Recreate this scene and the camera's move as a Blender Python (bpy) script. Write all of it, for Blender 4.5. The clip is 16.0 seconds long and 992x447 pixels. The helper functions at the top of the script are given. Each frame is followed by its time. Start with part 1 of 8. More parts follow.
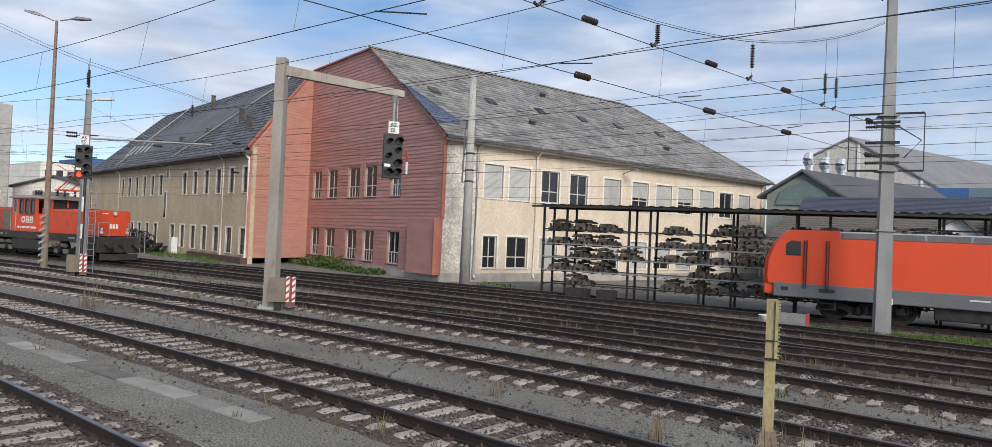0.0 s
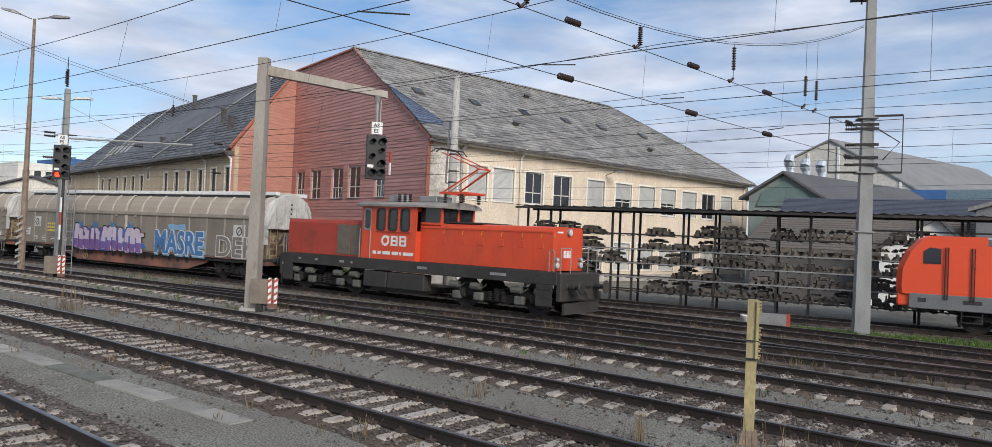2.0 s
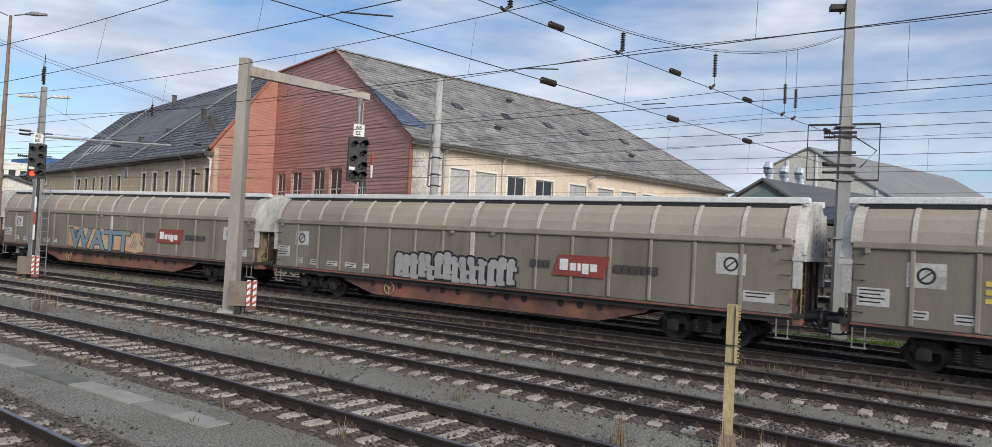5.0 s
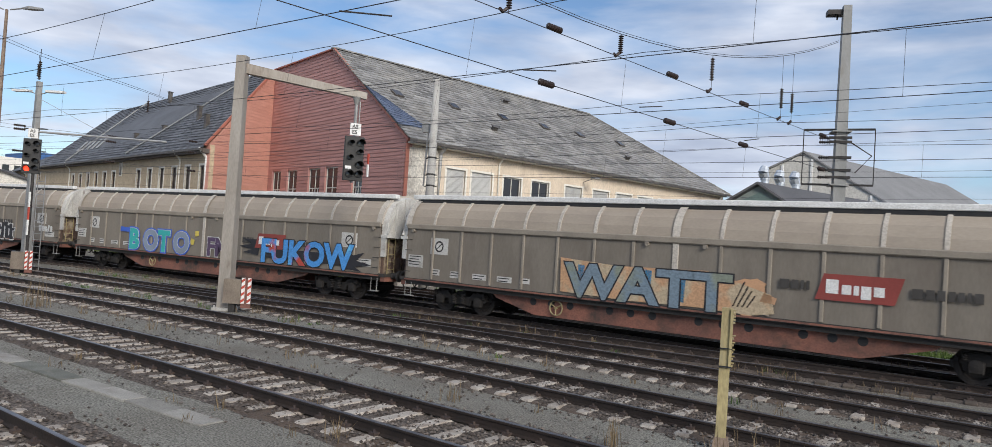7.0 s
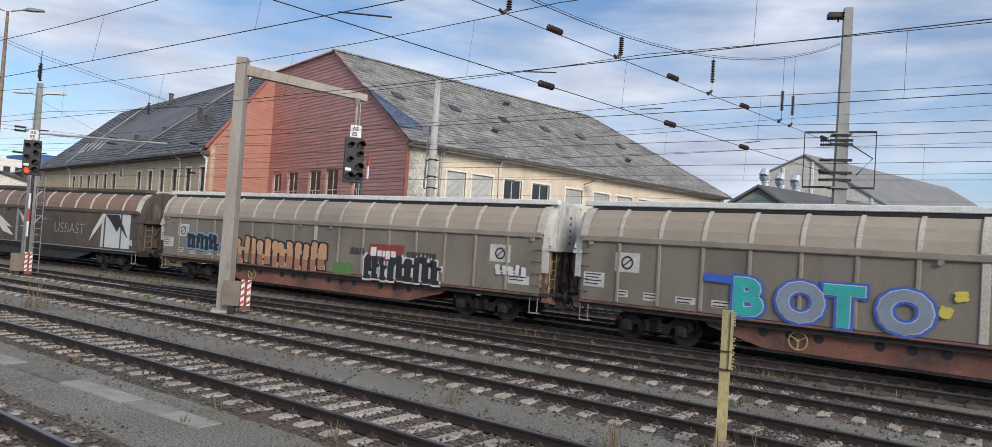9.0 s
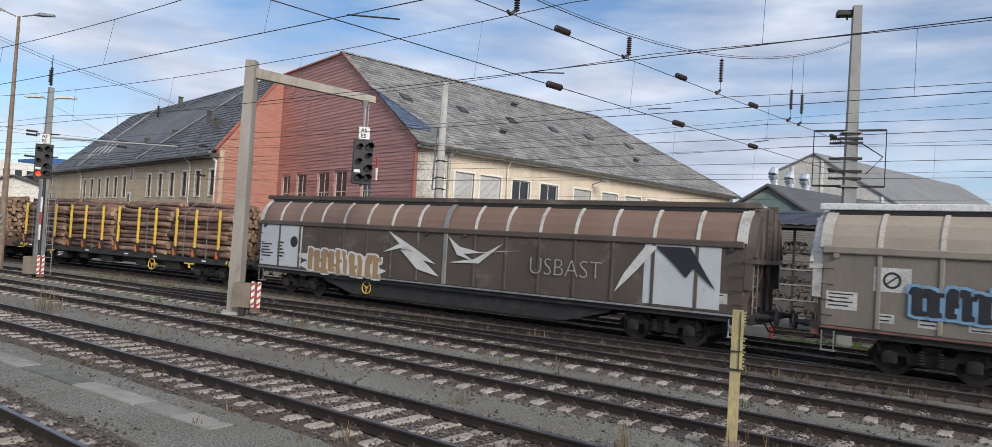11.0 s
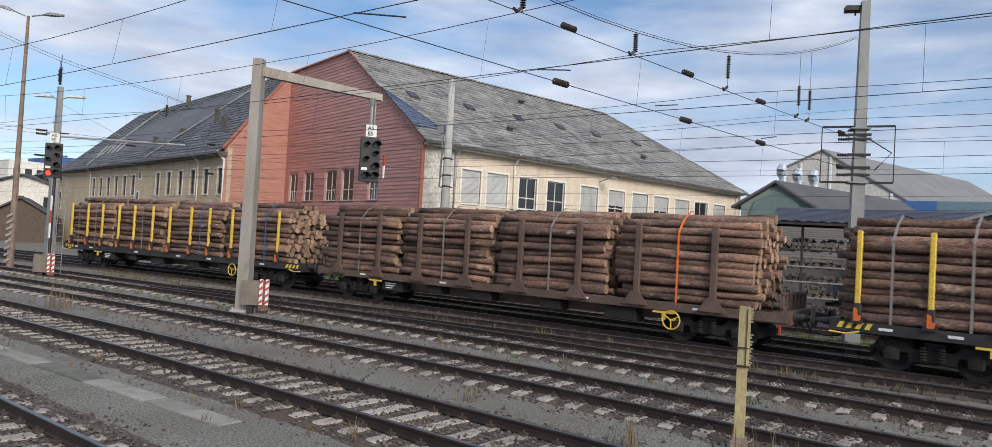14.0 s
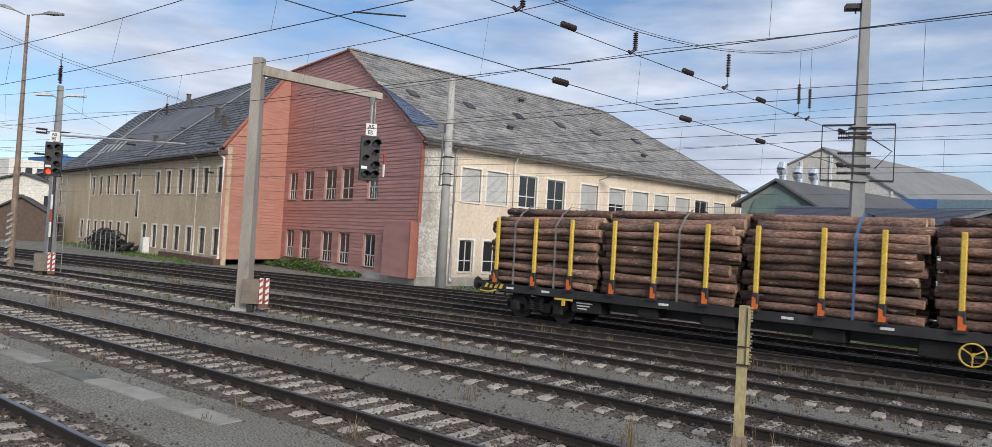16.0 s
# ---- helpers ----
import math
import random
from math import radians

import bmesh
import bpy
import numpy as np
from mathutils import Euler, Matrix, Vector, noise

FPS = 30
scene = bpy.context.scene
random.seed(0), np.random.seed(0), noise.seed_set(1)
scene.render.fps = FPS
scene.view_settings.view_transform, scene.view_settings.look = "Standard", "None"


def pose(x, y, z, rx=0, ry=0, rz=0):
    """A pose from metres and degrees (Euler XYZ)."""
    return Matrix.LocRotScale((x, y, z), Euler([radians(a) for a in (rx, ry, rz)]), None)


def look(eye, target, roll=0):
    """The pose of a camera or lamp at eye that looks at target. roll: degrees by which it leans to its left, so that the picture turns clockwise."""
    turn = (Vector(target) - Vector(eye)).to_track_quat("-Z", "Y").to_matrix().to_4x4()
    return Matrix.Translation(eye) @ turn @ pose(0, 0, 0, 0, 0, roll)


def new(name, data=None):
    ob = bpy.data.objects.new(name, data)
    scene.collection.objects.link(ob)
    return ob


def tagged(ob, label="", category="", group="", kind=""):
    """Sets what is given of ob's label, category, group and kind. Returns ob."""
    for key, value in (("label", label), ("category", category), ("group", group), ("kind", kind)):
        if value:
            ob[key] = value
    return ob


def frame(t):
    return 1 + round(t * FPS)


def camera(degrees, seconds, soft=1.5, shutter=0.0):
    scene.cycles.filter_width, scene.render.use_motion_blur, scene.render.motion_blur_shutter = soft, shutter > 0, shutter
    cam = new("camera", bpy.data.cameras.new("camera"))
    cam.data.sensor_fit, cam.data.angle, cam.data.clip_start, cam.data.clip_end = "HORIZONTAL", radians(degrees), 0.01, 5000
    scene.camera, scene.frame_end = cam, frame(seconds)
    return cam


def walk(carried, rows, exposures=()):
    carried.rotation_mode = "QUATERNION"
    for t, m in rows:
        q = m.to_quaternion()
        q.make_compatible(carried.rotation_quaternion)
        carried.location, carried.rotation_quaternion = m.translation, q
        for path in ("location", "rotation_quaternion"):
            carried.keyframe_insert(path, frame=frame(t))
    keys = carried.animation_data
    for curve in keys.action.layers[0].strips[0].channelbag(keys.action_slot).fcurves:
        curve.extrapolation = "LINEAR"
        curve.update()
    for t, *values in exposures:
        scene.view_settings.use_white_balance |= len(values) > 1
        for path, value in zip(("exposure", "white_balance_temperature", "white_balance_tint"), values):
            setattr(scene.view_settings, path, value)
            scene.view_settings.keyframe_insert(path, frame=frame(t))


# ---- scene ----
cam = camera(68.4, 16.0, soft=0.55, shutter=0.06)
PATH = [
    (0.0, (-0.000, 0.000, 2.664), (-6.403, 7.680, 2.814), 2.52),
    (0.5, (0.016, 0.006, 2.662), (-6.350, 7.717, 2.814), 2.51),
    (1.0, (0.015, 0.009, 2.661), (-6.307, 7.756, 2.814), 2.50),
    (1.5, (0.002, 0.001, 2.655), (-6.273, 7.786, 2.825), 2.46),
    (2.0, (0.010, 0.012, 2.662), (-6.223, 7.830, 2.837), 2.52),
    (2.5, (0.009, 0.022, 2.647), (-6.193, 7.864, 2.845), 2.52),
    (3.0, (0.015, 0.012, 2.653), (-6.154, 7.879, 2.873), 2.53),
    (3.5, (0.024, 0.016, 2.659), (-6.106, 7.913, 2.894), 2.52),
    (4.0, (0.003, 0.014, 2.656), (-6.076, 7.951, 2.896), 2.63),
    (6.5, (-0.005, 0.033, 2.637), (-5.999, 8.034, 2.891), 3.50),
    (7.0, (-0.011, -0.002, 2.649), (-5.992, 8.009, 2.905), 3.67),
    (7.5, (0.001, 0.042, 2.650), (-5.987, 8.046, 2.904), 3.67),
    (8.0, (-0.023, 0.042, 2.644), (-6.002, 8.053, 2.911), 3.69),
    (8.5, (0.004, 0.036, 2.640), (-5.985, 8.039, 2.918), 3.73),
    (9.0, (-0.022, 0.047, 2.640), (-6.012, 8.049, 2.930), 3.76),
    (11.5, (-0.021, 0.022, 2.647), (-6.128, 7.936, 2.933), 3.35),
    (12.0, (-0.005, 0.026, 2.657), (-6.129, 7.927, 2.935), 3.28),
    (12.5, (-0.006, 0.037, 2.650), (-6.138, 7.931, 2.927), 3.31),
    (13.0, (-0.002, 0.033, 2.662), (-6.143, 7.921, 2.924), 3.34),
    (13.5, (-0.012, 0.018, 2.647), (-6.160, 7.901, 2.911), 3.33),
    (14.0, (-0.001, 0.014, 2.637), (-6.159, 7.890, 2.889), 3.33),
    (14.5, (-0.019, 0.021, 2.664), (-6.172, 7.901, 2.883), 3.34),
    (15.0, (-0.003, 0.015, 2.644), (-6.158, 7.894, 2.865), 3.37),
    (15.5, (0.003, 0.009, 2.656), (-6.153, 7.886, 2.869), 3.44),
    (16.0, (0.008, 0.017, 2.651), (-6.153, 7.891, 2.879), 3.29),
]
walk(cam, [(t, look(eye, target, roll)) for t, eye, target, roll in PATH])

# ---- sky, sun ----
SUN_EL, SUN_AZ = radians(29), radians(-27)     # azimuth measured from +x towards +y
world = bpy.data.worlds.new("world")
scene.world = world
world.use_nodes = True
wn, wl = world.node_tree.nodes, world.node_tree.links
wn.clear()
w_out = wn.new("ShaderNodeOutputWorld")
w_mix = wn.new("ShaderNodeMixShader")
w_sky = wn.new("ShaderNodeTexSky")
w_sky.sky_type = "NISHITA"
w_sky.sun_disc = False
w_sky.sun_elevation = SUN_EL
w_sky.sun_rotation = radians(90) - SUN_AZ
w_sky.air_density, w_sky.dust_density, w_sky.ozone_density = 1.0, 0.2, 4.0
w_blue = wn.new("ShaderNodeBackground")
w_blue.inputs[1].default_value = 0.13
w_cloud = wn.new("ShaderNodeBackground")
w_cloud.inputs[1].default_value = 0.97
w_tc = wn.new("ShaderNodeTexCoord")
w_map = wn.new("ShaderNodeMapping")
w_map.inputs["Scale"].default_value = (1.0, 1.0, 4.2)
w_map.inputs["Location"].default_value = (0.35, 0.1, 0.0)
w_n1 = wn.new("ShaderNodeTexNoise")
w_n1.inputs["Scale"].default_value = 3.0
w_n1.inputs["Detail"].default_value = 7.0
w_n1.inputs["Roughness"].default_value = 0.52
w_n1.inputs["Distortion"].default_value = 0.25
w_ramp = wn.new("ShaderNodeValToRGB")
w_ramp.color_ramp.elements[0].position = 0.33
w_ramp.color_ramp.elements[1].position = 0.59
w_n2 = wn.new("ShaderNodeTexNoise")
w_n2.inputs["Scale"].default_value = 5.5
w_n2.inputs["Detail"].default_value = 5.0
w_tone = wn.new("ShaderNodeValToRGB")
w_tone.color_ramp.elements[0].position = 0.30
w_tone.color_ramp.elements[0].color = (0.43, 0.50, 0.66, 1)
w_tone.color_ramp.elements[1].position = 0.66
w_tone.color_ramp.elements[1].color = (0.82, 0.885, 1.02, 1)
wl.new(w_tc.outputs["Generated"], w_map.inputs[0])
wl.new(w_map.outputs[0], w_n1.inputs["Vector"])
wl.new(w_map.outputs[0], w_n2.inputs["Vector"])
wl.new(w_n1.outputs[0], w_ramp.inputs[0])
wl.new(w_n2.outputs[0], w_tone.inputs[0])
wl.new(w_tone.outputs[0], w_cloud.inputs[0])
wl.new(w_sky.outputs[0], w_blue.inputs[0])
wl.new(w_ramp.outputs[0], w_mix.inputs[0])
wl.new(w_blue.outputs[0], w_mix.inputs[1])
wl.new(w_cloud.outputs[0], w_mix.inputs[2])
wl.new(w_mix.outputs[0], w_out.inputs[0])
sun = new("sun", bpy.data.lights.new("sun", "SUN"))
sun.data.energy, sun.data.angle, sun.data.color = 3.4, radians(26), (1.0, 0.93, 0.84)
sun.matrix_world = look((40 * math.cos(SUN_AZ), 40 * math.sin(SUN_AZ), 40 * math.tan(SUN_EL)), (0, 0, 0))


# ---- materials ----
def mat(name, a, b=None, rough=0.7, metal=0.0, scale=3.0, fine=40.0, bump=0.15, mix=(0.35, 0.65), vary=0.0, island=0.0,
        streak=None, spec=0.4, dirt=None, dirt_at=(0.55, 0.75), dirt_scale=1.2, coords="Object", grit=(0.78, 1.18)):
    """A surface of two colours mixed by coarse noise, with fine grain, relief and, if given, patches of dirt."""
    b = b or tuple(c * 0.75 for c in a)
    m = bpy.data.materials.new(name)
    m.use_nodes = True
    n, l = m.node_tree.nodes, m.node_tree.links
    p = n["Principled BSDF"]
    p.inputs["Roughness"].default_value = rough
    p.inputs["Metallic"].default_value = metal
    p.inputs["Specular IOR Level"].default_value = spec
    tc = n.new("ShaderNodeTexCoord")
    vec = tc.outputs[coords]
    mp = n.new("ShaderNodeMapping")
    mp.inputs["Scale"].default_value = streak or (1, 1, 1)
    l.new(vec, mp.inputs[0])
    oi = n.new("ShaderNodeObjectInfo")
    shift = n.new("ShaderNodeVectorMath")
    shift.operation = "MULTIPLY_ADD"
    l.new(oi.outputs["Random"], shift.inputs[0])
    shift.inputs[1].default_value = (17.0, 9.0, 5.0)
    l.new(mp.outputs[0], shift.inputs[2])
    n1 = n.new("ShaderNodeTexNoise")
    n1.inputs["Scale"].default_value = scale
    n1.inputs["Detail"].default_value = 6
    l.new(shift.outputs[0], n1.inputs["Vector"])
    n2 = n.new("ShaderNodeTexNoise")
    n2.inputs["Scale"].default_value = fine
    n2.inputs["Detail"].default_value = 4
    l.new(shift.outputs[0], n2.inputs["Vector"])
    r = n.new("ShaderNodeMapRange")
    r.inputs["From Min"].default_value, r.inputs["From Max"].default_value = mix
    l.new(n1.outputs[0], r.inputs[0])
    c = n.new("ShaderNodeMix")
    c.data_type = "RGBA"
    c.inputs["A"].default_value, c.inputs["B"].default_value = (*a, 1), (*b, 1)
    l.new(r.outputs[0], c.inputs["Factor"])
    grain = n.new("ShaderNodeMapRange")
    grain.inputs["From Min"].default_value, grain.inputs["From Max"].default_value = 0.3, 0.7
    grain.inputs["To Min"].default_value, grain.inputs["To Max"].default_value = grit
    l.new(n2.outputs[0], grain.inputs[0])
    value = grain.outputs[0]
    for amount, source in ((vary, oi.outputs["Random"]), (island, None)):
        if amount:
            if source is None:
                source = n.new("ShaderNodeNewGeometry").outputs["Random Per Island"]
            rr = n.new("ShaderNodeMapRange")
            rr.inputs["To Min"].default_value, rr.inputs["To Max"].default_value = 1 - amount, 1 + amount
            l.new(source, rr.inputs[0])
            mu = n.new("ShaderNodeMath")
            mu.operation = "MULTIPLY"
            l.new(value, mu.inputs[0])
            l.new(rr.outputs[0], mu.inputs[1])
            value = mu.outputs[0]
    scaled = n.new("ShaderNodeVectorMath")
    scaled.operation = "SCALE"
    l.new(c.outputs["Result"], scaled.inputs[0])
    l.new(value, scaled.inputs["Scale"])
    colour = scaled.outputs[0]
    if dirt:
        n3 = n.new("ShaderNodeTexNoise")
        n3.inputs["Scale"].default_value = dirt_scale
        n3.inputs["Detail"].default_value = 8
        n3.inputs["Roughness"].default_value = 0.65
        l.new(shift.outputs[0], n3.inputs["Vector"])
        dr = n.new("ShaderNodeMapRange")
        dr.inputs["From Min"].default_value, dr.inputs["From Max"].default_value = dirt_at
        l.new(n3.outputs[0], dr.inputs[0])
        dm = n.new("ShaderNodeMix")
        dm.data_type = "RGBA"
        dm.inputs["B"].default_value = (*dirt, 1)
        l.new(dr.outputs[0], dm.inputs["Factor"])
        l.new(colour, dm.inputs["A"])
        colour = dm.outputs["Result"]
    l.new(colour, p.inputs["Base Color"])
    if bump:
        bp = n.new("ShaderNodeBump")
        bp.inputs["Strength"].default_value = bump
        bp.inputs["Distance"].default_value = 0.02
        l.new(n2.outputs[0], bp.inputs["Height"])
        l.new(bp.outputs[0], p.inputs["Normal"])
    return m


def glow(name, colour, strength):
    m = bpy.data.materials.new(name)
    m.use_nodes = True
    p = m.node_tree.nodes["Principled BSDF"]
    p.inputs["Base Color"].default_value = (*colour, 1)
    p.inputs["Emission Color"].default_value = (*colour, 1)
    p.inputs["Emission Strength"].default_value = strength
    return m


def glass(name, tint, rough=0.04):
    """A dark window pane with the gloss of glass."""
    m = bpy.data.materials.new(name)
    m.use_nodes = True
    p = m.node_tree.nodes["Principled BSDF"]
    p.inputs["Base Color"].default_value = (*tint, 1)
    p.inputs["Roughness"].default_value = rough
    p.inputs["Specular IOR Level"].default_value = 0.6
    return m


BALLAST = mat("ballast", (0.10, 0.083, 0.07), (0.055, 0.043, 0.035), 0.95, scale=0.6, fine=26, bump=1.0, grit=(0.15, 1.95), dirt=(0.115, 0.08, 0.056), dirt_at=(0.52, 0.7), dirt_scale=0.6)
GRAVEL = mat("fine_gravel", (0.183, 0.178, 0.153), (0.146, 0.136, 0.115), 0.95, scale=0.5, fine=34, bump=1.0, grit=(0.25, 1.8), dirt=(0.11, 0.094, 0.076), dirt_at=(0.52, 0.76), dirt_scale=0.4)
STONE = mat("ballast_stone", (0.125, 0.11, 0.098), (0.065, 0.05, 0.042), 0.9, scale=6, fine=60, bump=0.3, island=0.55)
SLEEPER = mat("concrete_sleeper", (0.37, 0.34, 0.30), (0.28, 0.245, 0.21), 0.9, scale=4, fine=50, bump=0.3, vary=0.16, dirt=(0.2, 0.15, 0.11), dirt_at=(0.5, 0.75), dirt_scale=3)
WOODSLEEPER = mat("tarred_sleeper", (0.10, 0.08, 0.065), (0.06, 0.05, 0.042), 0.9, scale=4, fine=50, bump=0.4, vary=0.25)
RAILSIDE = mat("rusty_rail", (0.038, 0.027, 0.022), (0.024, 0.019, 0.017), 0.7, metal=0.2, scale=2, fine=30, bump=0.2)
RAILTOP = mat("worn_rail_head", (0.21, 0.205, 0.21), (0.13, 0.125, 0.13), 0.34, metal=0.9, scale=2, fine=60, bump=0.03)
CLIP = mat("rail_fastening", (0.07, 0.05, 0.04), (0.04, 0.03, 0.03), 0.8, scale=9, fine=60, bump=0.2)
SLAB = mat("concrete_slab", (0.285, 0.275, 0.245), (0.22, 0.21, 0.19), 0.9, scale=2, fine=45, bump=0.3, vary=0.34, dirt=(0.2, 0.18, 0.15), dirt_scale=2)
MOSSYSLAB = mat("mossy_slab", (0.145, 0.15, 0.13), (0.11, 0.11, 0.095), 0.95, scale=2, fine=45, bump=0.4, vary=0.2, dirt=(0.2, 0.19, 0.16), dirt_scale=3)
GRASS = mat("grass", (0.10, 0.155, 0.035), (0.06, 0.10, 0.02), 0.8, scale=3, fine=20, bump=0, island=0.4)
DRYGRASS = mat("dry_weed", (0.20, 0.15, 0.085), (0.12, 0.085, 0.05), 0.9, scale=3, fine=20, bump=0, island=0.35)
LEAF = mat("leaf", (0.075, 0.13, 0.03), (0.05, 0.09, 0.02), 0.7, scale=3, fine=20, bump=0, island=0.45)
CREAM = mat("cream_plaster", (0.68, 0.58, 0.46), (0.61, 0.51, 0.395), 0.92, scale=0.8, fine=14, bump=0.6, grit=(0.82, 1.14), dirt=(0.50, 0.42, 0.33), dirt_at=(0.5, 0.78), dirt_scale=0.9, streak=(1, 1, 0.45))
OCHRE = mat("ochre_plaster", (0.54, 0.435, 0.30), (0.455, 0.36, 0.245), 0.92, scale=0.6, fine=12, bump=0.35, dirt=(0.42, 0.34, 0.24), dirt_at=(0.52, 0.8), dirt_scale=0.7, streak=(1, 1, 0.4))
PALEPLASTER = mat("patched_plaster", (0.70, 0.66, 0.58), (0.52, 0.48, 0.42), 0.92, scale=1.6, fine=8, bump=0.8, grit=(0.65, 1.25), dirt=(0.40, 0.36, 0.31), dirt_at=(0.5, 0.66), dirt_scale=1.5)
REDBOARD = mat("red_cladding_board", (0.455, 0.235, 0.205), (0.385, 0.195, 0.17), 0.6, scale=0.8, fine=22, bump=0.1, vary=0.10, streak=(1, 1, 3), grit=(0.9, 1.1))
REDTRIM = mat("orange_red_trim", (0.42, 0.155, 0.11), (0.35, 0.13, 0.09), 0.55, scale=2, fine=30, bump=0.05)
PLINTH = mat("plinth_concrete", (0.44, 0.41, 0.37), (0.33, 0.30, 0.27), 0.9, scale=1.5, fine=30, bump=0.3)
SLATE = mat("grey_slate", (0.25, 0.245, 0.235), (0.19, 0.188, 0.185), 0.75, scale=0.5, fine=16, bump=0.35, island=0.34, dirt=(0.31, 0.295, 0.265), dirt_at=(0.5, 0.8), dirt_scale=0.35)
DARKSLATE = mat("dark_slate", (0.125, 0.13, 0.14), (0.095, 0.098, 0.106), 0.65, scale=0.5, fine=16, bump=0.3, island=0.34)
BLUESLATE = mat("blue_grey_slate", (0.11, 0.14, 0.21), (0.09, 0.115, 0.18), 0.6, scale=0.7, fine=16, bump=0.2, island=0.15)
WFRAME = mat("window_frame_white", (0.62, 0.60, 0.55), (0.52, 0.50, 0.46), 0.6, scale=3, fine=30, bump=0.05)
WFRAMEDARK = mat("window_frame_dark", (0.11, 0.085, 0.075), (0.08, 0.06, 0.055), 0.6, scale=3, fine=30, bump=0.05)
REVEAL = mat("window_surround", (0.76, 0.73, 0.66), (0.68, 0.65, 0.58), 0.85, scale=3, fine=30, bump=0.1)
BLIND = mat("grey_blind", (0.44, 0.44, 0.42), (0.38, 0.38, 0.37), 0.7, scale=1, fine=20, bump=0.1, vary=0.10)
PANE = glass("window_pane", (0.022, 0.023, 0.026))
GUTTER = mat("gutter_metal", (0.16, 0.145, 0.13), (0.10, 0.09, 0.085), 0.5, metal=0.5, scale=3, fine=30, bump=0.05)
PIPE = mat("zinc_pipe", (0.42, 0.42, 0.41), (0.33, 0.33, 0.33), 0.5, metal=0.4, scale=3, fine=30, bump=0.05)
MASTGREY = mat("grey_mast_paint", (0.27, 0.275, 0.27), (0.21, 0.215, 0.21), 0.6, metal=0.1, scale=1.5, fine=24, bump=0.06, grit=(0.92, 1.08), dirt=(0.19, 0.17, 0.15), dirt_at=(0.58, 0.8), streak=(1, 1, 0.4))
GALV = mat("galvanised_steel", (0.34, 0.34, 0.33), (0.25, 0.25, 0.245), 0.55, metal=0.45, scale=1.5, fine=24, bump=0.08, dirt=(0.30, 0.26, 0.22), dirt_at=(0.55, 0.85))
TANSTEEL = mat("weathered_tan_steel", (0.37, 0.34, 0.30), (0.27, 0.24, 0.205), 0.6, metal=0.2, scale=1.2, fine=24, bump=0.1, dirt=(0.17, 0.13, 0.10), dirt_at=(0.58, 0.68), streak=(1, 1, 0.3), grit=(0.9, 1.1))
CONCRETE = mat("mast_concrete", (0.42, 0.41, 0.385), (0.34, 0.33, 0.31), 0.9, scale=2, fine=30, bump=0.2)
RUSTPOLE = mat("rusty_pole", (0.25, 0.19, 0.145), (0.18, 0.13, 0.10), 0.8, scale=4, fine=30, bump=0.15)
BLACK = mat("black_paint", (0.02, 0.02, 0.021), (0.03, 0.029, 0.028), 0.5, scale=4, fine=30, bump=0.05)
WHITE = mat("white_paint", (0.75, 0.75, 0.73), (0.64, 0.64, 0.62), 0.6, scale=4, fine=30, bump=0.05)
REDPAINT = mat("signal_red_paint", (0.48, 0.07, 0.045), (0.36, 0.06, 0.04), 0.6, scale=4, fine=30, bump=0.05)
DARKSTEEL = mat("dark_steel", (0.06, 0.055, 0.052), (0.035, 0.033, 0.032), 0.6, metal=0.4, scale=3, fine=30, bump=0.12)
CABLE = mat("catenary_cable", (0.055, 0.055, 0.06), (0.04, 0.04, 0.045), 0.6, metal=0.4, scale=3, fine=10, bump=0)
INSUL = mat("brown_insulator", (0.045, 0.03, 0.026), (0.03, 0.022, 0.02), 0.25, scale=8, fine=30, bump=0)
YELLOWPOST = mat("faded_yellow_steel", (0.39, 0.325, 0.165), (0.30, 0.25, 0.13), 0.65, scale=3, fine=28, bump=0.12, dirt=(0.28, 0.25, 0.17), dirt_at=(0.5, 0.7), dirt_scale=4, streak=(1, 1, 0.35))
REDLAMP = glow("red_signal_lamp", (1.0, 0.05, 0.02), 2.2)


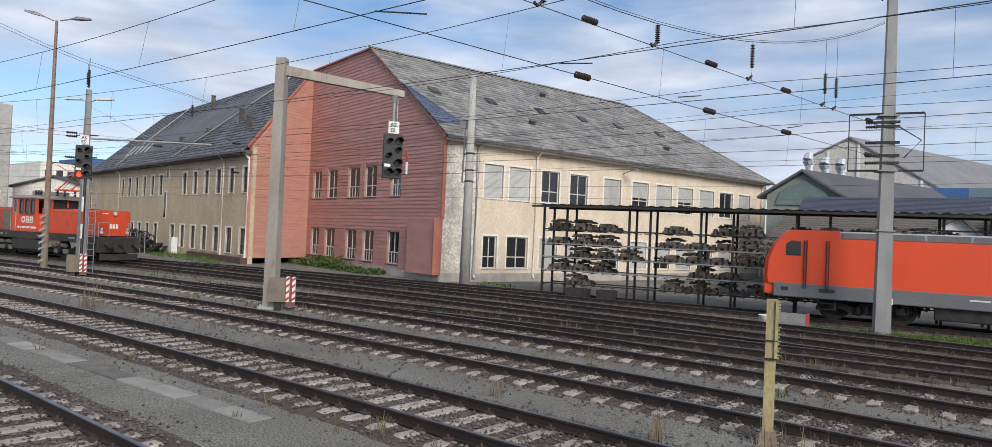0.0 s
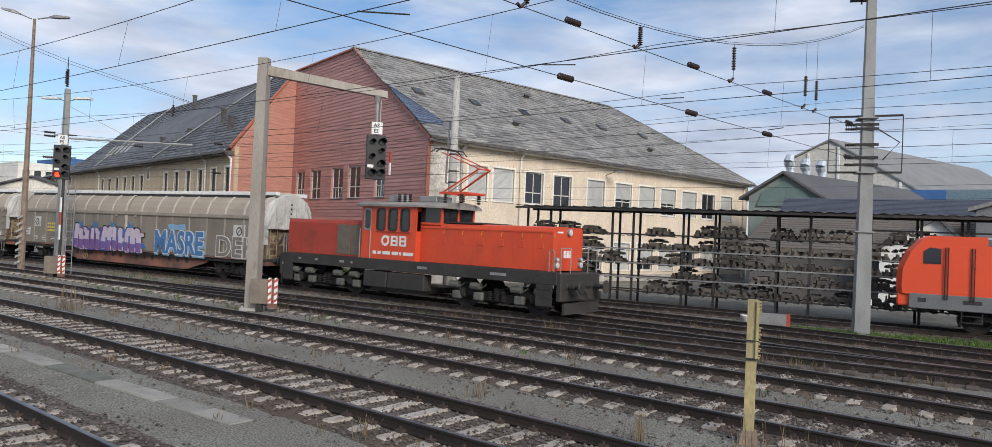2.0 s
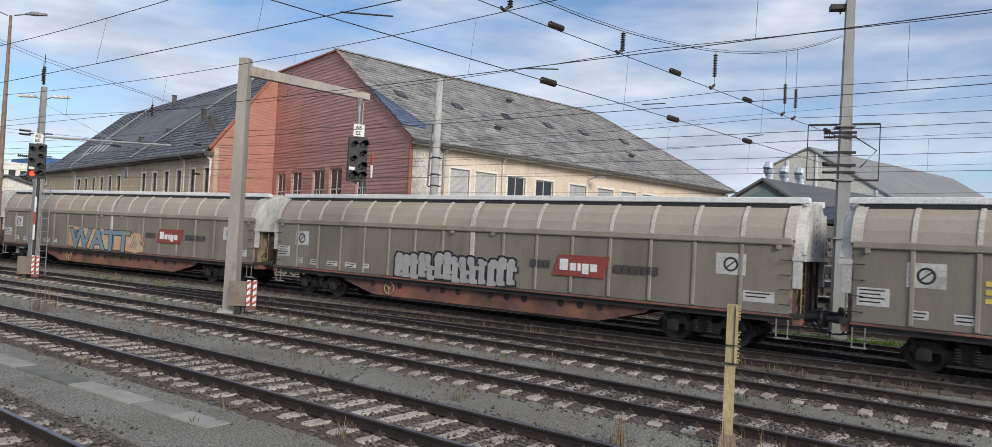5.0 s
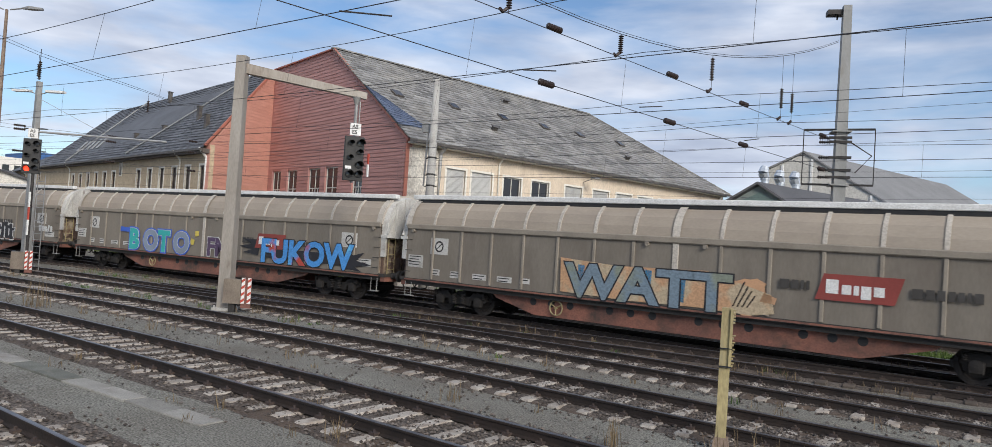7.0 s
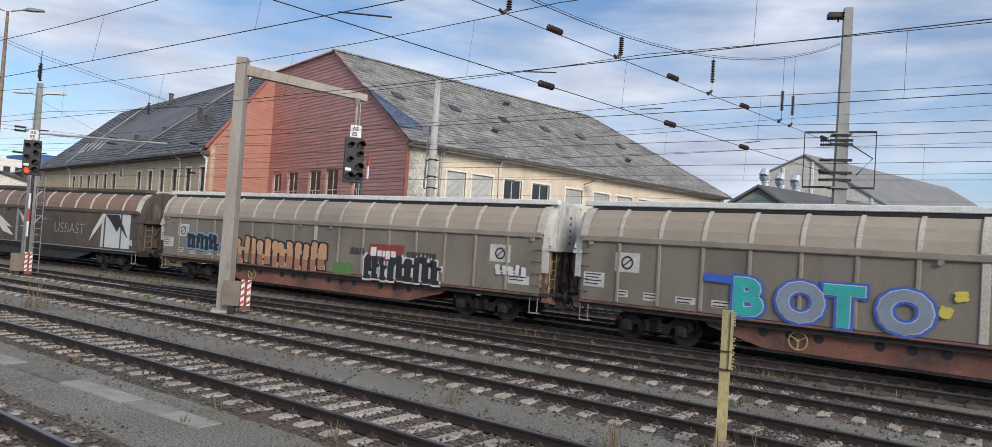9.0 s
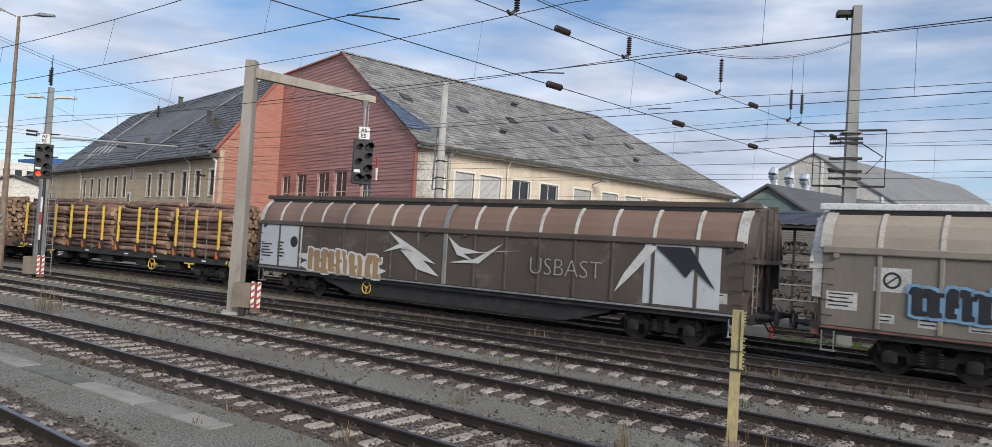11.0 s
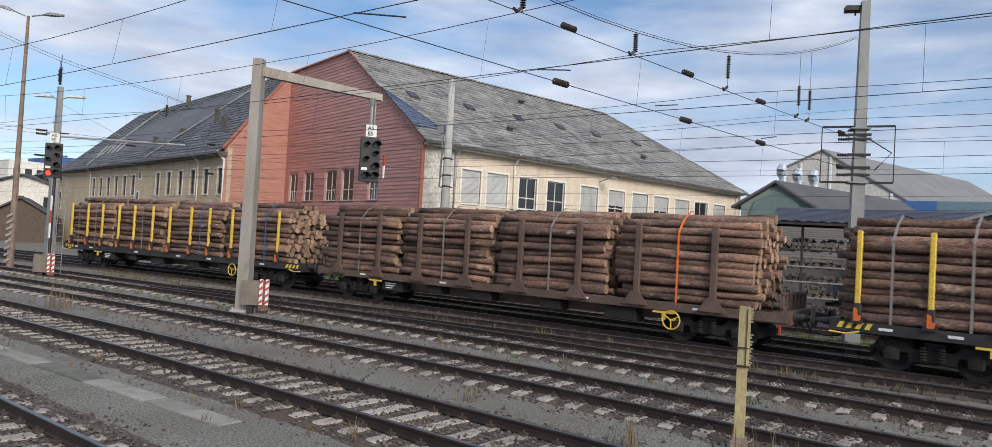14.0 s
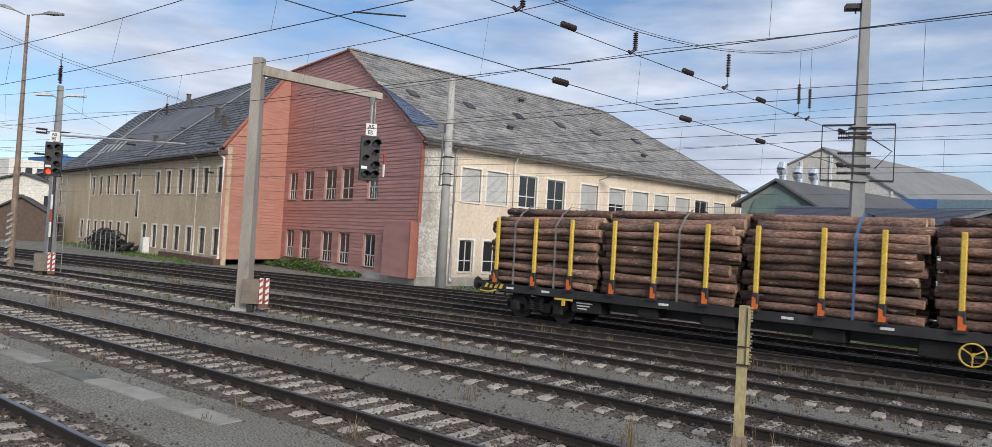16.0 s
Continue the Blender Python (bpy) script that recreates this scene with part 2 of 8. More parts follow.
# ---- mesh helpers ----
class Shape:
    """Vertices and faces of one mesh, gathered piece by piece."""

    def __init__(self):
        self.v, self.f, self.k = [], [], []
        self.slot = 0

    def add(self, verts, faces):
        o = len(self.v)
        self.v.extend(tuple(p) for p in verts)
        self.f.extend(tuple(i + o for i in f) for f in faces)
        self.k.extend([self.slot] * len(faces))
        return self

    def box(self, x0, x1, y0, y1, z0, z1, m=None, bevel=0.0):
        if bevel:
            b = min(bevel, 0.45 * min(x1 - x0, y1 - y0, z1 - z0))
            ring = [(x0 + b, y0), (x1 - b, y0), (x1, y0 + b), (x1, y1 - b), (x1 - b, y1), (x0 + b, y1), (x0, y1 - b), (x0, y0 + b)]
            cx, cy = (x0 + x1) / 2, (y0 + y1) / 2
            def small(q):
                return (q[0] + (b if q[0] < cx else -b) * 0.7, q[1] + (b if q[1] < cy else -b) * 0.7)
            loops = [[(*small(q), z0) for q in ring], [(*q, z0 + b) for q in ring], [(*q, z1 - b) for q in ring], [(*small(q), z1) for q in ring]]
            return self.loft(loops, m)
        v = [(x, y, z) for z in (z0, z1) for y in (y0, y1) for x in (x0, x1)]
        if m is not None:
            v = [m @ Vector(p) for p in v]
        return self.add(v, [(0, 2, 3, 1), (4, 5, 7, 6), (0, 1, 5, 4), (2, 6, 7, 3), (0, 4, 6, 2), (1, 3, 7, 5)])

    def loft(self, loops, m=None, cap=True, closed=True):
        n = len(loops[0])
        v = [p for loop in loops for p in loop]
        if m is not None:
            v = [m @ Vector(p) for p in v]
        f = []
        for i in range(len(loops) - 1):
            for j in range(n if closed else n - 1):
                a, b = i * n + j, i * n + (j + 1) % n
                f.append((a, b, b + n, a + n))
        if cap:
            f.append(tuple(range(n - 1, -1, -1)))
            f.append(tuple((len(loops) - 1) * n + j for j in range(n)))
        return self.add(v, f)

    def tube(self, a, b, r, n=8, r2=None):
        a, b = Vector(a), Vector(b)
        q = (b - a).to_track_quat("Z", "Y")
        r2 = r if r2 is None else r2
        loops = []
        for p, rr in ((a, r), (b, r2)):
            loops.append([p + q @ Vector((rr * math.cos(2 * math.pi * i / n), rr * math.sin(2 * math.pi * i / n), 0)) for i in range(n)])
        return self.loft(loops)

    def path(self, points, r, n=6):
        pts = [Vector(p) for p in points]
        loops = []
        for i, p in enumerate(pts):
            d = pts[min(i + 1, len(pts) - 1)] - pts[max(i - 1, 0)]
            q = d.to_track_quat("Z", "Y")
            loops.append([p + q @ Vector((r * math.cos(2 * math.pi * j / n), r * math.sin(2 * math.pi * j / n), 0)) for j in range(n)])
        return self.loft(loops)

    def bar(self, a, b, w, h):
        """A straight bar of rectangular section, h measured upright."""
        a, b = Vector(a), Vector(b)
        d = (b - a).normalized()
        side = d.cross(Vector((0, 0, 1)))
        side = side.normalized() if side.length > 1e-4 else Vector((1, 0, 0))
        up = side.cross(d)
        return self.loft([[p + side * (sx * w / 2) + up * (sz * h / 2) for sx, sz in ((-1, -1), (1, -1), (1, 1), (-1, 1))] for p in (a, b)])

    def lathe(self, profile, m, n=16):
        """Turns (radius, height) pairs about the z axis of m."""
        loops = [[(r * math.cos(2 * math.pi * i / n), r * math.sin(2 * math.pi * i / n), h) for i in range(n)] for r, h in profile]
        return self.loft(loops, m)

    def prism(self, outline, m, depth):
        """An outline in the xy plane of m, pushed along its z."""
        return self.loft([[(x, y, 0) for x, y in outline], [(x, y, depth) for x, y in outline]], m)

    def mesh(self, name, *materials, smooth=False, weld=False):
        me = bpy.data.meshes.new(name)
        me.from_pydata(self.v, [], self.f)
        for m in materials:
            me.materials.append(m)
        if len(materials) > 1:
            me.polygons.foreach_set("material_index", self.k)
        if smooth:
            me.polygons.foreach_set("use_smooth", [True] * len(me.polygons))
        b = bmesh.new()
        b.from_mesh(me)
        if weld:
            bmesh.ops.remove_doubles(b, verts=b.verts, dist=0.0005)
        bmesh.ops.recalc_face_normals(b, faces=b.faces)
        b.to_mesh(me)
        b.free()
        return me


def part(name, shape, material, parent, label="", m=None, smooth=False):
    mats = material if isinstance(material, tuple) else (material,)
    me = shape if isinstance(shape, bpy.types.Mesh) else shape.mesh(name, *mats, smooth=smooth)
    ob = new(name, me)
    ob.parent = parent
    if m is not None:
        ob.matrix_basis = m
    return tagged(ob, label)


def thing(name, label, category, group="", kind="", m=None):
    ob = new(name)
    if m is not None:
        ob.matrix_basis = m
    return tagged(ob, label, category, group, kind)


def solid(name, shape, material, label, category, group="", kind="", m=None, smooth=False):
    ob = part(name, shape, material, None, label, m, smooth)
    return tagged(ob, "", category, group, kind)


def frame_on(origin, ax, up=(0, 0, 1)):
    """A matrix whose x runs along ax, z up, y into the wall behind it."""
    x = Vector(ax).normalized()
    z = Vector(up)
    y = z.cross(x)
    m = Matrix((x, y, z)).transposed().to_4x4()
    m.translation = Vector(origin)
    return m

# ---- tracks and ground ----
BEND, BEND_X = 0.004, -10.0


BEND_LEFT, BEND_RIGHT = -42.0, 14.0


def track_y(x, offset):
    """The line of a track: a gentle bend, straight beyond its ends."""
    if callable(offset):
        offset = offset(x)
    d = x - BEND_X
    e = max(BEND_LEFT, min(BEND_RIGHT, d))
    return offset - BEND * e * e / 2 - BEND * e * (d - e)


def track_turn(x, offset=0.0):
    return math.atan2(track_y(x + 0.25, offset) - track_y(x - 0.25, offset), 0.5)


def far_siding(x):
    """The siding of the far locomotive leaves its neighbour at a slant."""
    if x > -14:
        return min(29.42 + 0.17 * (x + 14), 35.0)
    return max(29.42 + 0.115 * (x + 14), 25.3)


def joining(x):
    """A track that leaves one line and joins the next."""
    return max(16.4, min(21.75, 19.35 + 0.125 * (x + 9)))


TRACKS = [("a", 3.3, True, -330, 270), ("b", 8.23, True, -330, 270), ("c", 12.38, True, -330, 270), ("d", 16.4, True, -330, 270), ("train", 21.75, False, -330, 270), ("e", 25.3, False, -330, 270), ("f", far_siding, False, -46, 270), ("g", joining, False, -30, 6)]
GAUGE = 1.507
BED_HALF = {"a": 1.5, "b": 1.42, "c": 1.1}
ground = Shape()
xs = [-900, -300, -150] + [x for x in range(-110, 41, 2)] + [80, 200, 900]
ys = [-300, -60, -20] + [y * 1.0 for y in range(-8, 48, 1)] + [70, 120, 300, 900]
gv = []
for y in ys:
    for x in xs:
        near = -110 <= x <= 40 and -8 <= y < 48
        gv.append((x, y, -0.215 + (0.022 * noise.noise(Vector((x * 0.4, y * 0.4, 0))) if near else 0)))
ground.add(gv, [(j * len(xs) + i, j * len(xs) + i + 1, (j + 1) * len(xs) + i + 1, (j + 1) * len(xs) + i) for j in range(len(ys) - 1) for i in range(len(xs) - 1)])
solid("ground", ground, GRAVEL, "grey fine gravel of the station yard", "ground", kind="structure", smooth=True)

RAIL_PROFILE = [(-0.062, -0.172), (0.062, -0.172), (0.062, -0.158), (0.012, -0.14), (0.010, -0.05), (0.035, -0.04), (0.036, -0.008), (0.026, 0.0), (-0.026, 0.0), (-0.036, -0.008), (-0.035, -0.04), (-0.010, -0.05), (-0.012, -0.14), (-0.062, -0.158)]


def rail_shape(offset, x0, x1, step=2.0, shift=0.0):
    s = Shape()
    loops, x = [], x0
    while x <= x1 + 1e-6:
        t = track_turn(x, offset)
        nx, ny = -math.sin(t), math.cos(t)
        y = track_y(x, offset)
        loops.append([(x + (u + shift) * nx, y + (u + shift) * ny, v) for u, v in RAIL_PROFILE])
        x += step if -110 < x < 36 else 10.0
    s.loft(loops)
    n = len(RAIL_PROFILE)
    s.k = [1 if i % n in (7, 6, 8) and i < n * (len(loops) - 1) else 0 for i in range(len(s.f))]
    return s


def bed_shape(offset, x0, x1, half=1.42, top=-0.16):
    s = Shape()
    loops, x = [], x0
    k = half / 1.42
    cols = [-half - 0.3, -half - 0.14, -half] + [k * c for c in (-1.2, -0.95, -0.75, -0.5, -0.25, 0, 0.25, 0.5, 0.75, 0.95, 1.2)] + [half, half + 0.14, half + 0.3]
    while x <= x1 + 1e-6:
        t = track_turn(x, offset)
        nx, ny = -math.sin(t), math.cos(t)
        y = track_y(x, offset)
        row = []
        for c in cols:
            h = (top if abs(c) <= half else (top - 0.03 if abs(c) < half + 0.2 else -0.27)) + 0.026 * noise.noise(Vector((x * 2.3, (y + c) * 2.6, 3)))
            row.append((x + c * nx, y + c * ny, h))
        loops.append(row)
        x += 0.25 if -34 < x < 3 else 0.5 if -40 < x < 8 else (2.0 if -110 < x < 36 else 10.0)
    s.loft(loops, cap=False, closed=False)
    return s


sleeper_mesh = Shape().box(-0.13, 0.13, -1.25, 1.25, -0.2, 0.0, bevel=0.035)
# the middle of a concrete sleeper is waisted
sleeper_mesh.v = [(x * (0.82 if abs(y) < 0.4 else 1.0), y, z) for x, y, z in sleeper_mesh.v]
sleeper_mesh = sleeper_mesh.mesh("sleeper", SLEEPER)
tie_mesh = Shape().box(-0.13, 0.13, -1.28, 1.28, -0.2, 0.0, bevel=0.02).mesh("tie", WOODSLEEPER)

for key, offset, concrete, x0, x1 in TRACKS:
    tr = thing("railway_track", "rusty railway track on %s sleepers in ballast" % ("pale concrete" if concrete else "dark tarred"), "railway track", "parallel tracks of the yard", "structure")
    part("ballast_bed", bed_shape(offset, x0, x1, BED_HALF.get(key, 1.05), top={"a": -0.196, "b": -0.194, "c": -0.174, "d": -0.168}.get(key, -0.168 if key not in "fg" else -0.175)), BALLAST, tr, "grey-brown ballast stones", smooth=True)
    for side in (-1, 1):
        part("rail", rail_shape(offset, x0, x1, shift=side * GAUGE / 2), (RAILSIDE, RAILTOP), tr, "brown rail with a worn grey head")
    rest, clips = Shape(), Shape()
    rng = random.Random(5)
    near = sleeper_mesh if concrete else tie_mesh
    x = max(-110.0, x0)
    while x < min(x1, 60.0):
        m = pose(x, track_y(x, offset) + rng.uniform(-0.02, 0.02), {"a": -0.168, "b": -0.166}.get(key, -0.155) + rng.uniform(-0.012, 0.004), 0, rng.uniform(-0.3, 0.3), math.degrees(track_turn(x, offset)) + rng.uniform(-0.8, 0.8))
        if -46 < x < 3:
            part("sleeper", near, SLEEPER, tr, m=m)
            for y in (-0.85, -0.66, 0.66, 0.85):
                clips.box(-0.06, 0.06, y - 0.05, y + 0.05, 0.0, 0.045, m)
                clips.tube(m @ Vector((0.0, y, 0.02)), m @ Vector((0.0, y, 0.085)), 0.022, 5)
        else:
            rest.box(-0.13, 0.13, -1.25, 1.25, -0.2, 0.0, m)
        x += 0.6
    if rest.v:
        tagged(part("sleepers", rest, SLEEPER if concrete else WOODSLEEPER, tr), kind="stuff")
    tagged(part("rail_fastenings", clips, CLIP, tr, "rusty rail clips"), kind="stuff")

# loose stones, thickest along the sleepers' ends
stones = Shape()
rng = random.Random(11)
CORNERS = [(1, 0, 0), (-1, 0, 0), (0, 1, 0), (0, -1, 0), (0, 0, 1), (0, 0, -0.6)]
SIDES = [(0, 2, 4), (2, 1, 4), (1, 3, 4), (3, 0, 4), (2, 0, 5), (1, 2, 5), (3, 1, 5), (0, 3, 5)]
for key, offset, concrete, x0, x1 in TRACKS[:5]:
    for i in range(9500 if concrete else 2500):
        x = -27.0 + 27.5 * rng.random() ** 0.7 if concrete else rng.uniform(-32, 0)
        c = rng.gauss(0, 1.15)
        if abs(c) > 2.0 or abs(c) > 1.5 and rng.random() < 0.8 or abs(abs(c) - 0.753) < 0.08:
            continue
        half = BED_HALF.get(key, 1.05)
        z = (-0.186 if key in "ab" else -0.168) if abs(c) < half else max(-0.208, -0.182 - 0.2 * (abs(c) - half))
        k = rng.uniform(0.018, 0.042)
        a = rng.uniform(0, 6.3)
        ca, sa = math.cos(a), math.sin(a)
        p = (x, track_y(x, offset) + c, z + k * 0.3)
        q = [(k * rng.uniform(0.7, 1.3) * u, k * rng.uniform(0.6, 1.2) * v, k * 0.75 * w) for u, v, w in CORNERS]
        stones.add([(p[0] + ca * u - sa * v, p[1] + sa * u + ca * v, p[2] + w) for u, v, w in q], SIDES)
solid("ballast_stones", stones, STONE, "loose grey and rusty ballast stones", "ballast", kind="stuff")

# concrete cable-duct slabs beside the first track
walkway = thing("cable_duct", "weathered concrete cable-duct slabs flush in the gravel", "cable duct", kind="structure")
slab = Shape().box(-0.492, 0.492, -0.2, 0.2, -0.08, 0.012, bevel=0.008).mesh("slab", SLAB)
mossy_slab = Shape().box(-0.492, 0.492, -0.2, 0.2, -0.08, 0.012, bevel=0.008).mesh("slab", MOSSYSLAB)
rng = random.Random(4)
for i in range(34):
    x = -9.9 - i * 1.0
    y = 6.09 - 0.0424 * i
    part("slab", mossy_slab if i in (4, 5, 10, 14, 15, 19) else slab, SLAB, walkway, m=pose(x, y, -0.197 + rng.uniform(-0.006, 0.006), rng.uniform(-0.6, 0.6), rng.uniform(-0.6, 0.6), 2.4 + rng.uniform(-0.6, 0.6)))

# ---- large yard building ----
C0 = Vector((-29.2, 30.15, 0))
BX, BY = Vector((-0.974, 0.227, 0)), Vector((0.178, 0.984, 0))
L0, LX = Vector((-46.5, 28.5, 0)), Vector((-0.9885, 0.151, 0))
LY = Vector((0.151, 0.9885, 0))
EAVE, RIDGE = 8.15, 14.85
building = thing("station_building", "two-storey cream and red clad building with grey slate roofs", "building")


def wall_with_holes(shape, m, length, z0, top_fn, holes, thick=0.35):
    """A wall along x of m from 0 to length with rectangular holes (x0, x1, z0, z1); its inner side lies at y = thick."""
    cuts = sorted({0.0, length, *[h[0] for h in holes], *[h[1] for h in holes]})
    levels = sorted({z0, *[h[2] for h in holes], *[h[3] for h in holes]})
    for xa, xb in zip(cuts, cuts[1:]):
        mid = (xa + xb) / 2
        for a, b in zip(levels, levels[1:] + [None]):
            if b is not None and any(h[0] < mid < h[1] and h[2] <= a < h[3] for h in holes):
                continue
            ta, tb = (top_fn(xa), top_fn(xb)) if b is None else (b, b)
            v = [(xa, 0, a), (xb, 0, a), (xb, 0, tb), (xa, 0, ta), (xa, thick, a), (xb, thick, a), (xb, thick, tb), (xa, thick, ta)]
            shape.add([m @ Vector(p) for p in v], [(0, 1, 2, 3), (5, 4, 7, 6), (4, 5, 1, 0), (3, 2, 6, 7), (0, 3, 7, 4), (1, 5, 6, 2)])


def add_window(parent, m, x0, x1, z0, z1, style):
    """A window in a hole of the wall m: frame, glazing bars, pane or blind, sill and surround."""
    w = new("window")
    w.parent = parent
    w.matrix_basis = m @ Matrix.Translation((x0, 0, z0))
    W, H = x1 - x0, z1 - z0
    fmat = WFRAMEDARK if style == "dark" else WFRAME
    fr = Shape()
    t, y0, y1 = 0.07, 0.10, 0.17
    fr.box(0, t, y0, y1, 0, H).box(W - t, W, y0, y1, 0, H).box(t, W - t, y0, y1, 0, t).box(t, W - t, y0, y1, H - t, H)
    part("window_frame", fr, fmat, w)
    bars = Shape()
    bars.box(W / 2 - 0.03, W / 2 + 0.03, y0 + 0.01, y1, t, H - t)
    if style != "blind":
        bars.box(t, W - t, y0 + 0.015, y1, H * 0.36 - 0.03, H * 0.36 + 0.03)
    if style == "red":
        bars.box(W * 0.27 - 0.02, W * 0.27 + 0.02, y0 + 0.02, y1, t, H * 0.36).box(W * 0.73 - 0.02, W * 0.73 + 0.02, y0 + 0.02, y1, t, H * 0.36)
    part("glazing_bar", bars, fmat, w)
    part("pane", Shape().box(t, W - t, 0.145, 0.155, t, H - t), PANE, w)
    if style in ("blind", "half"):
        b = Shape()
        low = t if style == "blind" else H * 0.45
        n = int((H - t - low) / 0.07)
        zig = []
        for i in range(n + 1):
            zig += [(0.085, low + i * 0.07), (0.097, low + i * 0.07 + 0.06)]
        b.loft([[(x, y, z) for y, z in zig] for x in (t, W - t)], cap=False, closed=False)
        part("roller_blind", b, BLIND, w, "grey closed blind")
    s = Shape()
    s.box(-0.06, W + 0.06, -0.07, 0.12, -0.06, 0.0)
    part("window_sill", s, GUTTER if style in ("red", "redblind") else REVEAL, w)
    if style in ("blind", "cream", "half", "dark"):
        k = Shape()
        q = 0.13
        k.box(-q, 0, -0.025, 0.1, -0.06, H + q).box(W, W + q, -0.025, 0.1, -0.06, H + q).box(0, W, -0.025, 0.1, H, H + q)
        part("window_surround", k, REVEAL, w)
    return w


# cream long side
m_cream = frame_on(C0, BY)
LEN_C = 34.6
cream_up = [(3.0, 4.5, "blind"), (5.0, 6.75, "blind"), (7.75, 9.35, "cream"), (10.35, 12.05, "cream"), (13.7, 15.5, "blind"), (16.75, 18.6, "half"), (19.5, 21.4, "blind"), (22.2, 24.1, "half"), (25.0, 27.0, "blind"), (27.8, 29.7, "cream"), (30.6, 32.4, "blind")]
cream_low = [(3.1, 4.2, "cream"), (5.0, 6.75, "cream"), (7.75, 9.35, "blind"), (10.35, 12.05, "blind"), (13.7, 15.5, "half"), (16.75, 18.6, "blind"), (19.5, 21.4, "half"), (22.2, 24.1, "blind"), (25.0, 27.0, "cream"), (27.8, 29.7, "blind")]
holes = [(a, b, 4.85, 6.9) for a, b, _ in cream_up] + [(a, b, 0.6, 2.55) for a, b, _ in cream_low]
s = Shape()
wall_with_holes(s, m_cream, LEN_C, -0.3, lambda x: EAVE, holes)
cream_wall = part("wall", s.mesh("wall", CREAM, weld=True), CREAM, building, "cream roughcast plaster wall")
for a, b, st in cream_up:
    add_window(building, m_cream, a, b, 4.85, 6.9, st)
for a, b, st in cream_low:
    add_window(building, m_cream, a, b, 0.6, 2.55, st)
part("plaster_patch", Shape().box(0.06, 2.35, -0.03, 0.01, 0.0, EAVE - 0.35, m_cream), PALEPLASTER, building, "pale bare patched plaster")

# red clad end
LEN_R = 19.4
m_red = frame_on(C0 + BX * LEN_R, -BX)


def red_x(s):
    return LEN_R - s


red_up = [(17.0, 18.55, "red"), (14.2, 15.9, "redblind"), (10.6, 12.4, "red"), (8.1, 9.85, "redblind"), (4.85, 6.15, "red")]
red_low = [(17.05, 18.55, "red"), (14.25, 15.95, "red"), (10.75, 12.4, "red"), (8.2, 9.75, "red"), (4.8, 6.3, "red")]
holes = [(red_x(b), red_x(a), 4.8, 6.95) for a, b, _ in red_up] + [(red_x(b), red_x(a), 0.5, 2.6) for a, b, _ in red_low]


def red_top(x):
    s = LEN_R - x
    return RIDGE if s >= 9.65 else EAVE + 0.1 + (RIDGE - EAVE - 0.1) * s / 9.65


s = Shape()
wall_with_holes(s, m_red, LEN_R, 0.25, red_top, holes + [(red_x(9.65), red_x(9.65), 0.5, 0.6)], 0.35)
red_wall = part("wall", s.mesh("wall", REDBOARD, weld=True), REDBOARD, building, "brick-red clad end wall")
for a, b, st in red_up:
    add_window(building, m_red, red_x(b), red_x(a), 4.8, 6.95, "red" if st == "red" else "redblind")
for a, b, st in red_low:
    add_window(building, m_red, red_x(b), red_x(a), 0.5, 2.6, "red")
part("plinth", Shape().box(-0.05, LEN_R + 0.02, -0.06, 0.3, -0.3, 0.25, m_red), PLINTH, building, "pale concrete plinth")

# left wing: pink-red side and long ochre front
m_side = frame_on(L0, (C0 + BX * LEN_R - L0).normalized())
LEN_S = (C0 + BX * LEN_R - L0).length
s = Shape()
wall_with_holes(s, m_side, LEN_S, 0.2, lambda x: EAVE + (RIDGE - EAVE) * x / LEN_S, [], 0.35)
# same red boards as the end wall, coloured paler for sunlight on this side
PINKBOARD = mat("sunlit_red_board", (0.54, 0.28, 0.22), (0.47, 0.235, 0.185), 0.6, scale=0.8, fine=22, bump=0.1, streak=(1, 1, 3))
part("wall", s.mesh("wall", PINKBOARD, weld=True), PINKBOARD, building, "faded-looking red clad side wall, sunlight put into its colour")
LEN_L = 44.0
m_left = frame_on(L0 + LX * LEN_L, -LX)
left_up, left_low = [], []
for i in range(6):
    left_up.append((0.55 + i * 2.55, 1.45 + i * 2.55))
for i in range(6):
    left_up.append((19.6 + i * 2.5, 20.5 + i * 2.5))
for i in range(7):
    left_low.append((0.55 + i * 2.55, 1.6 + i * 2.55))
for i in range(7):
    left_low.append((20.6 + i * 2.5, 21.6 + i * 2.5))


def left_x(s):
    return LEN_L - s


holes = [(left_x(b), left_x(a), 4.9, 6.75) for a, b in left_up] + [(left_x(b), left_x(a), 0.45, 2.3) for a, b in left_low]
s = Shape()
wall_with_holes(s, m_left, LEN_L, -0.3, lambda x: EAVE, holes)
left_wall = part("wall", s.mesh("wall", OCHRE, weld=True), OCHRE, building, "ochre plaster front wall")
for a, b in left_up:
    add_window(building, m_left, left_x(b), left_x(a), 4.9, 6.75, "dark")
for a, b in left_low:
    add_window(building, m_left, left_x(b), left_x(a), 0.45, 2.3, "dark")

# far end and hidden sides close the shell
FAR_C = C0 + BY * LEN_C
BACK_C = FAR_C + BX * LEN_R
LEFT_E = L0 + LX * LEN_L
LEFT_B = LEFT_E + LY * 12.6
LEFT_B0 = L0 + LY * 12.6
s = Shape()
for a, b in ((FAR_C, BACK_C), (BACK_C, C0 + BX * LEN_R + BY * 7.5), (LEFT_B0, LEFT_B), (LEFT_B, LEFT_E)):
    wall_with_holes(s, frame_on(b, a - b), (a - b).length, -0.3, lambda x: EAVE, [], 0.3)
part("wall", s.mesh("wall", OCHRE, weld=True), OCHRE, building, "plain plaster back walls")


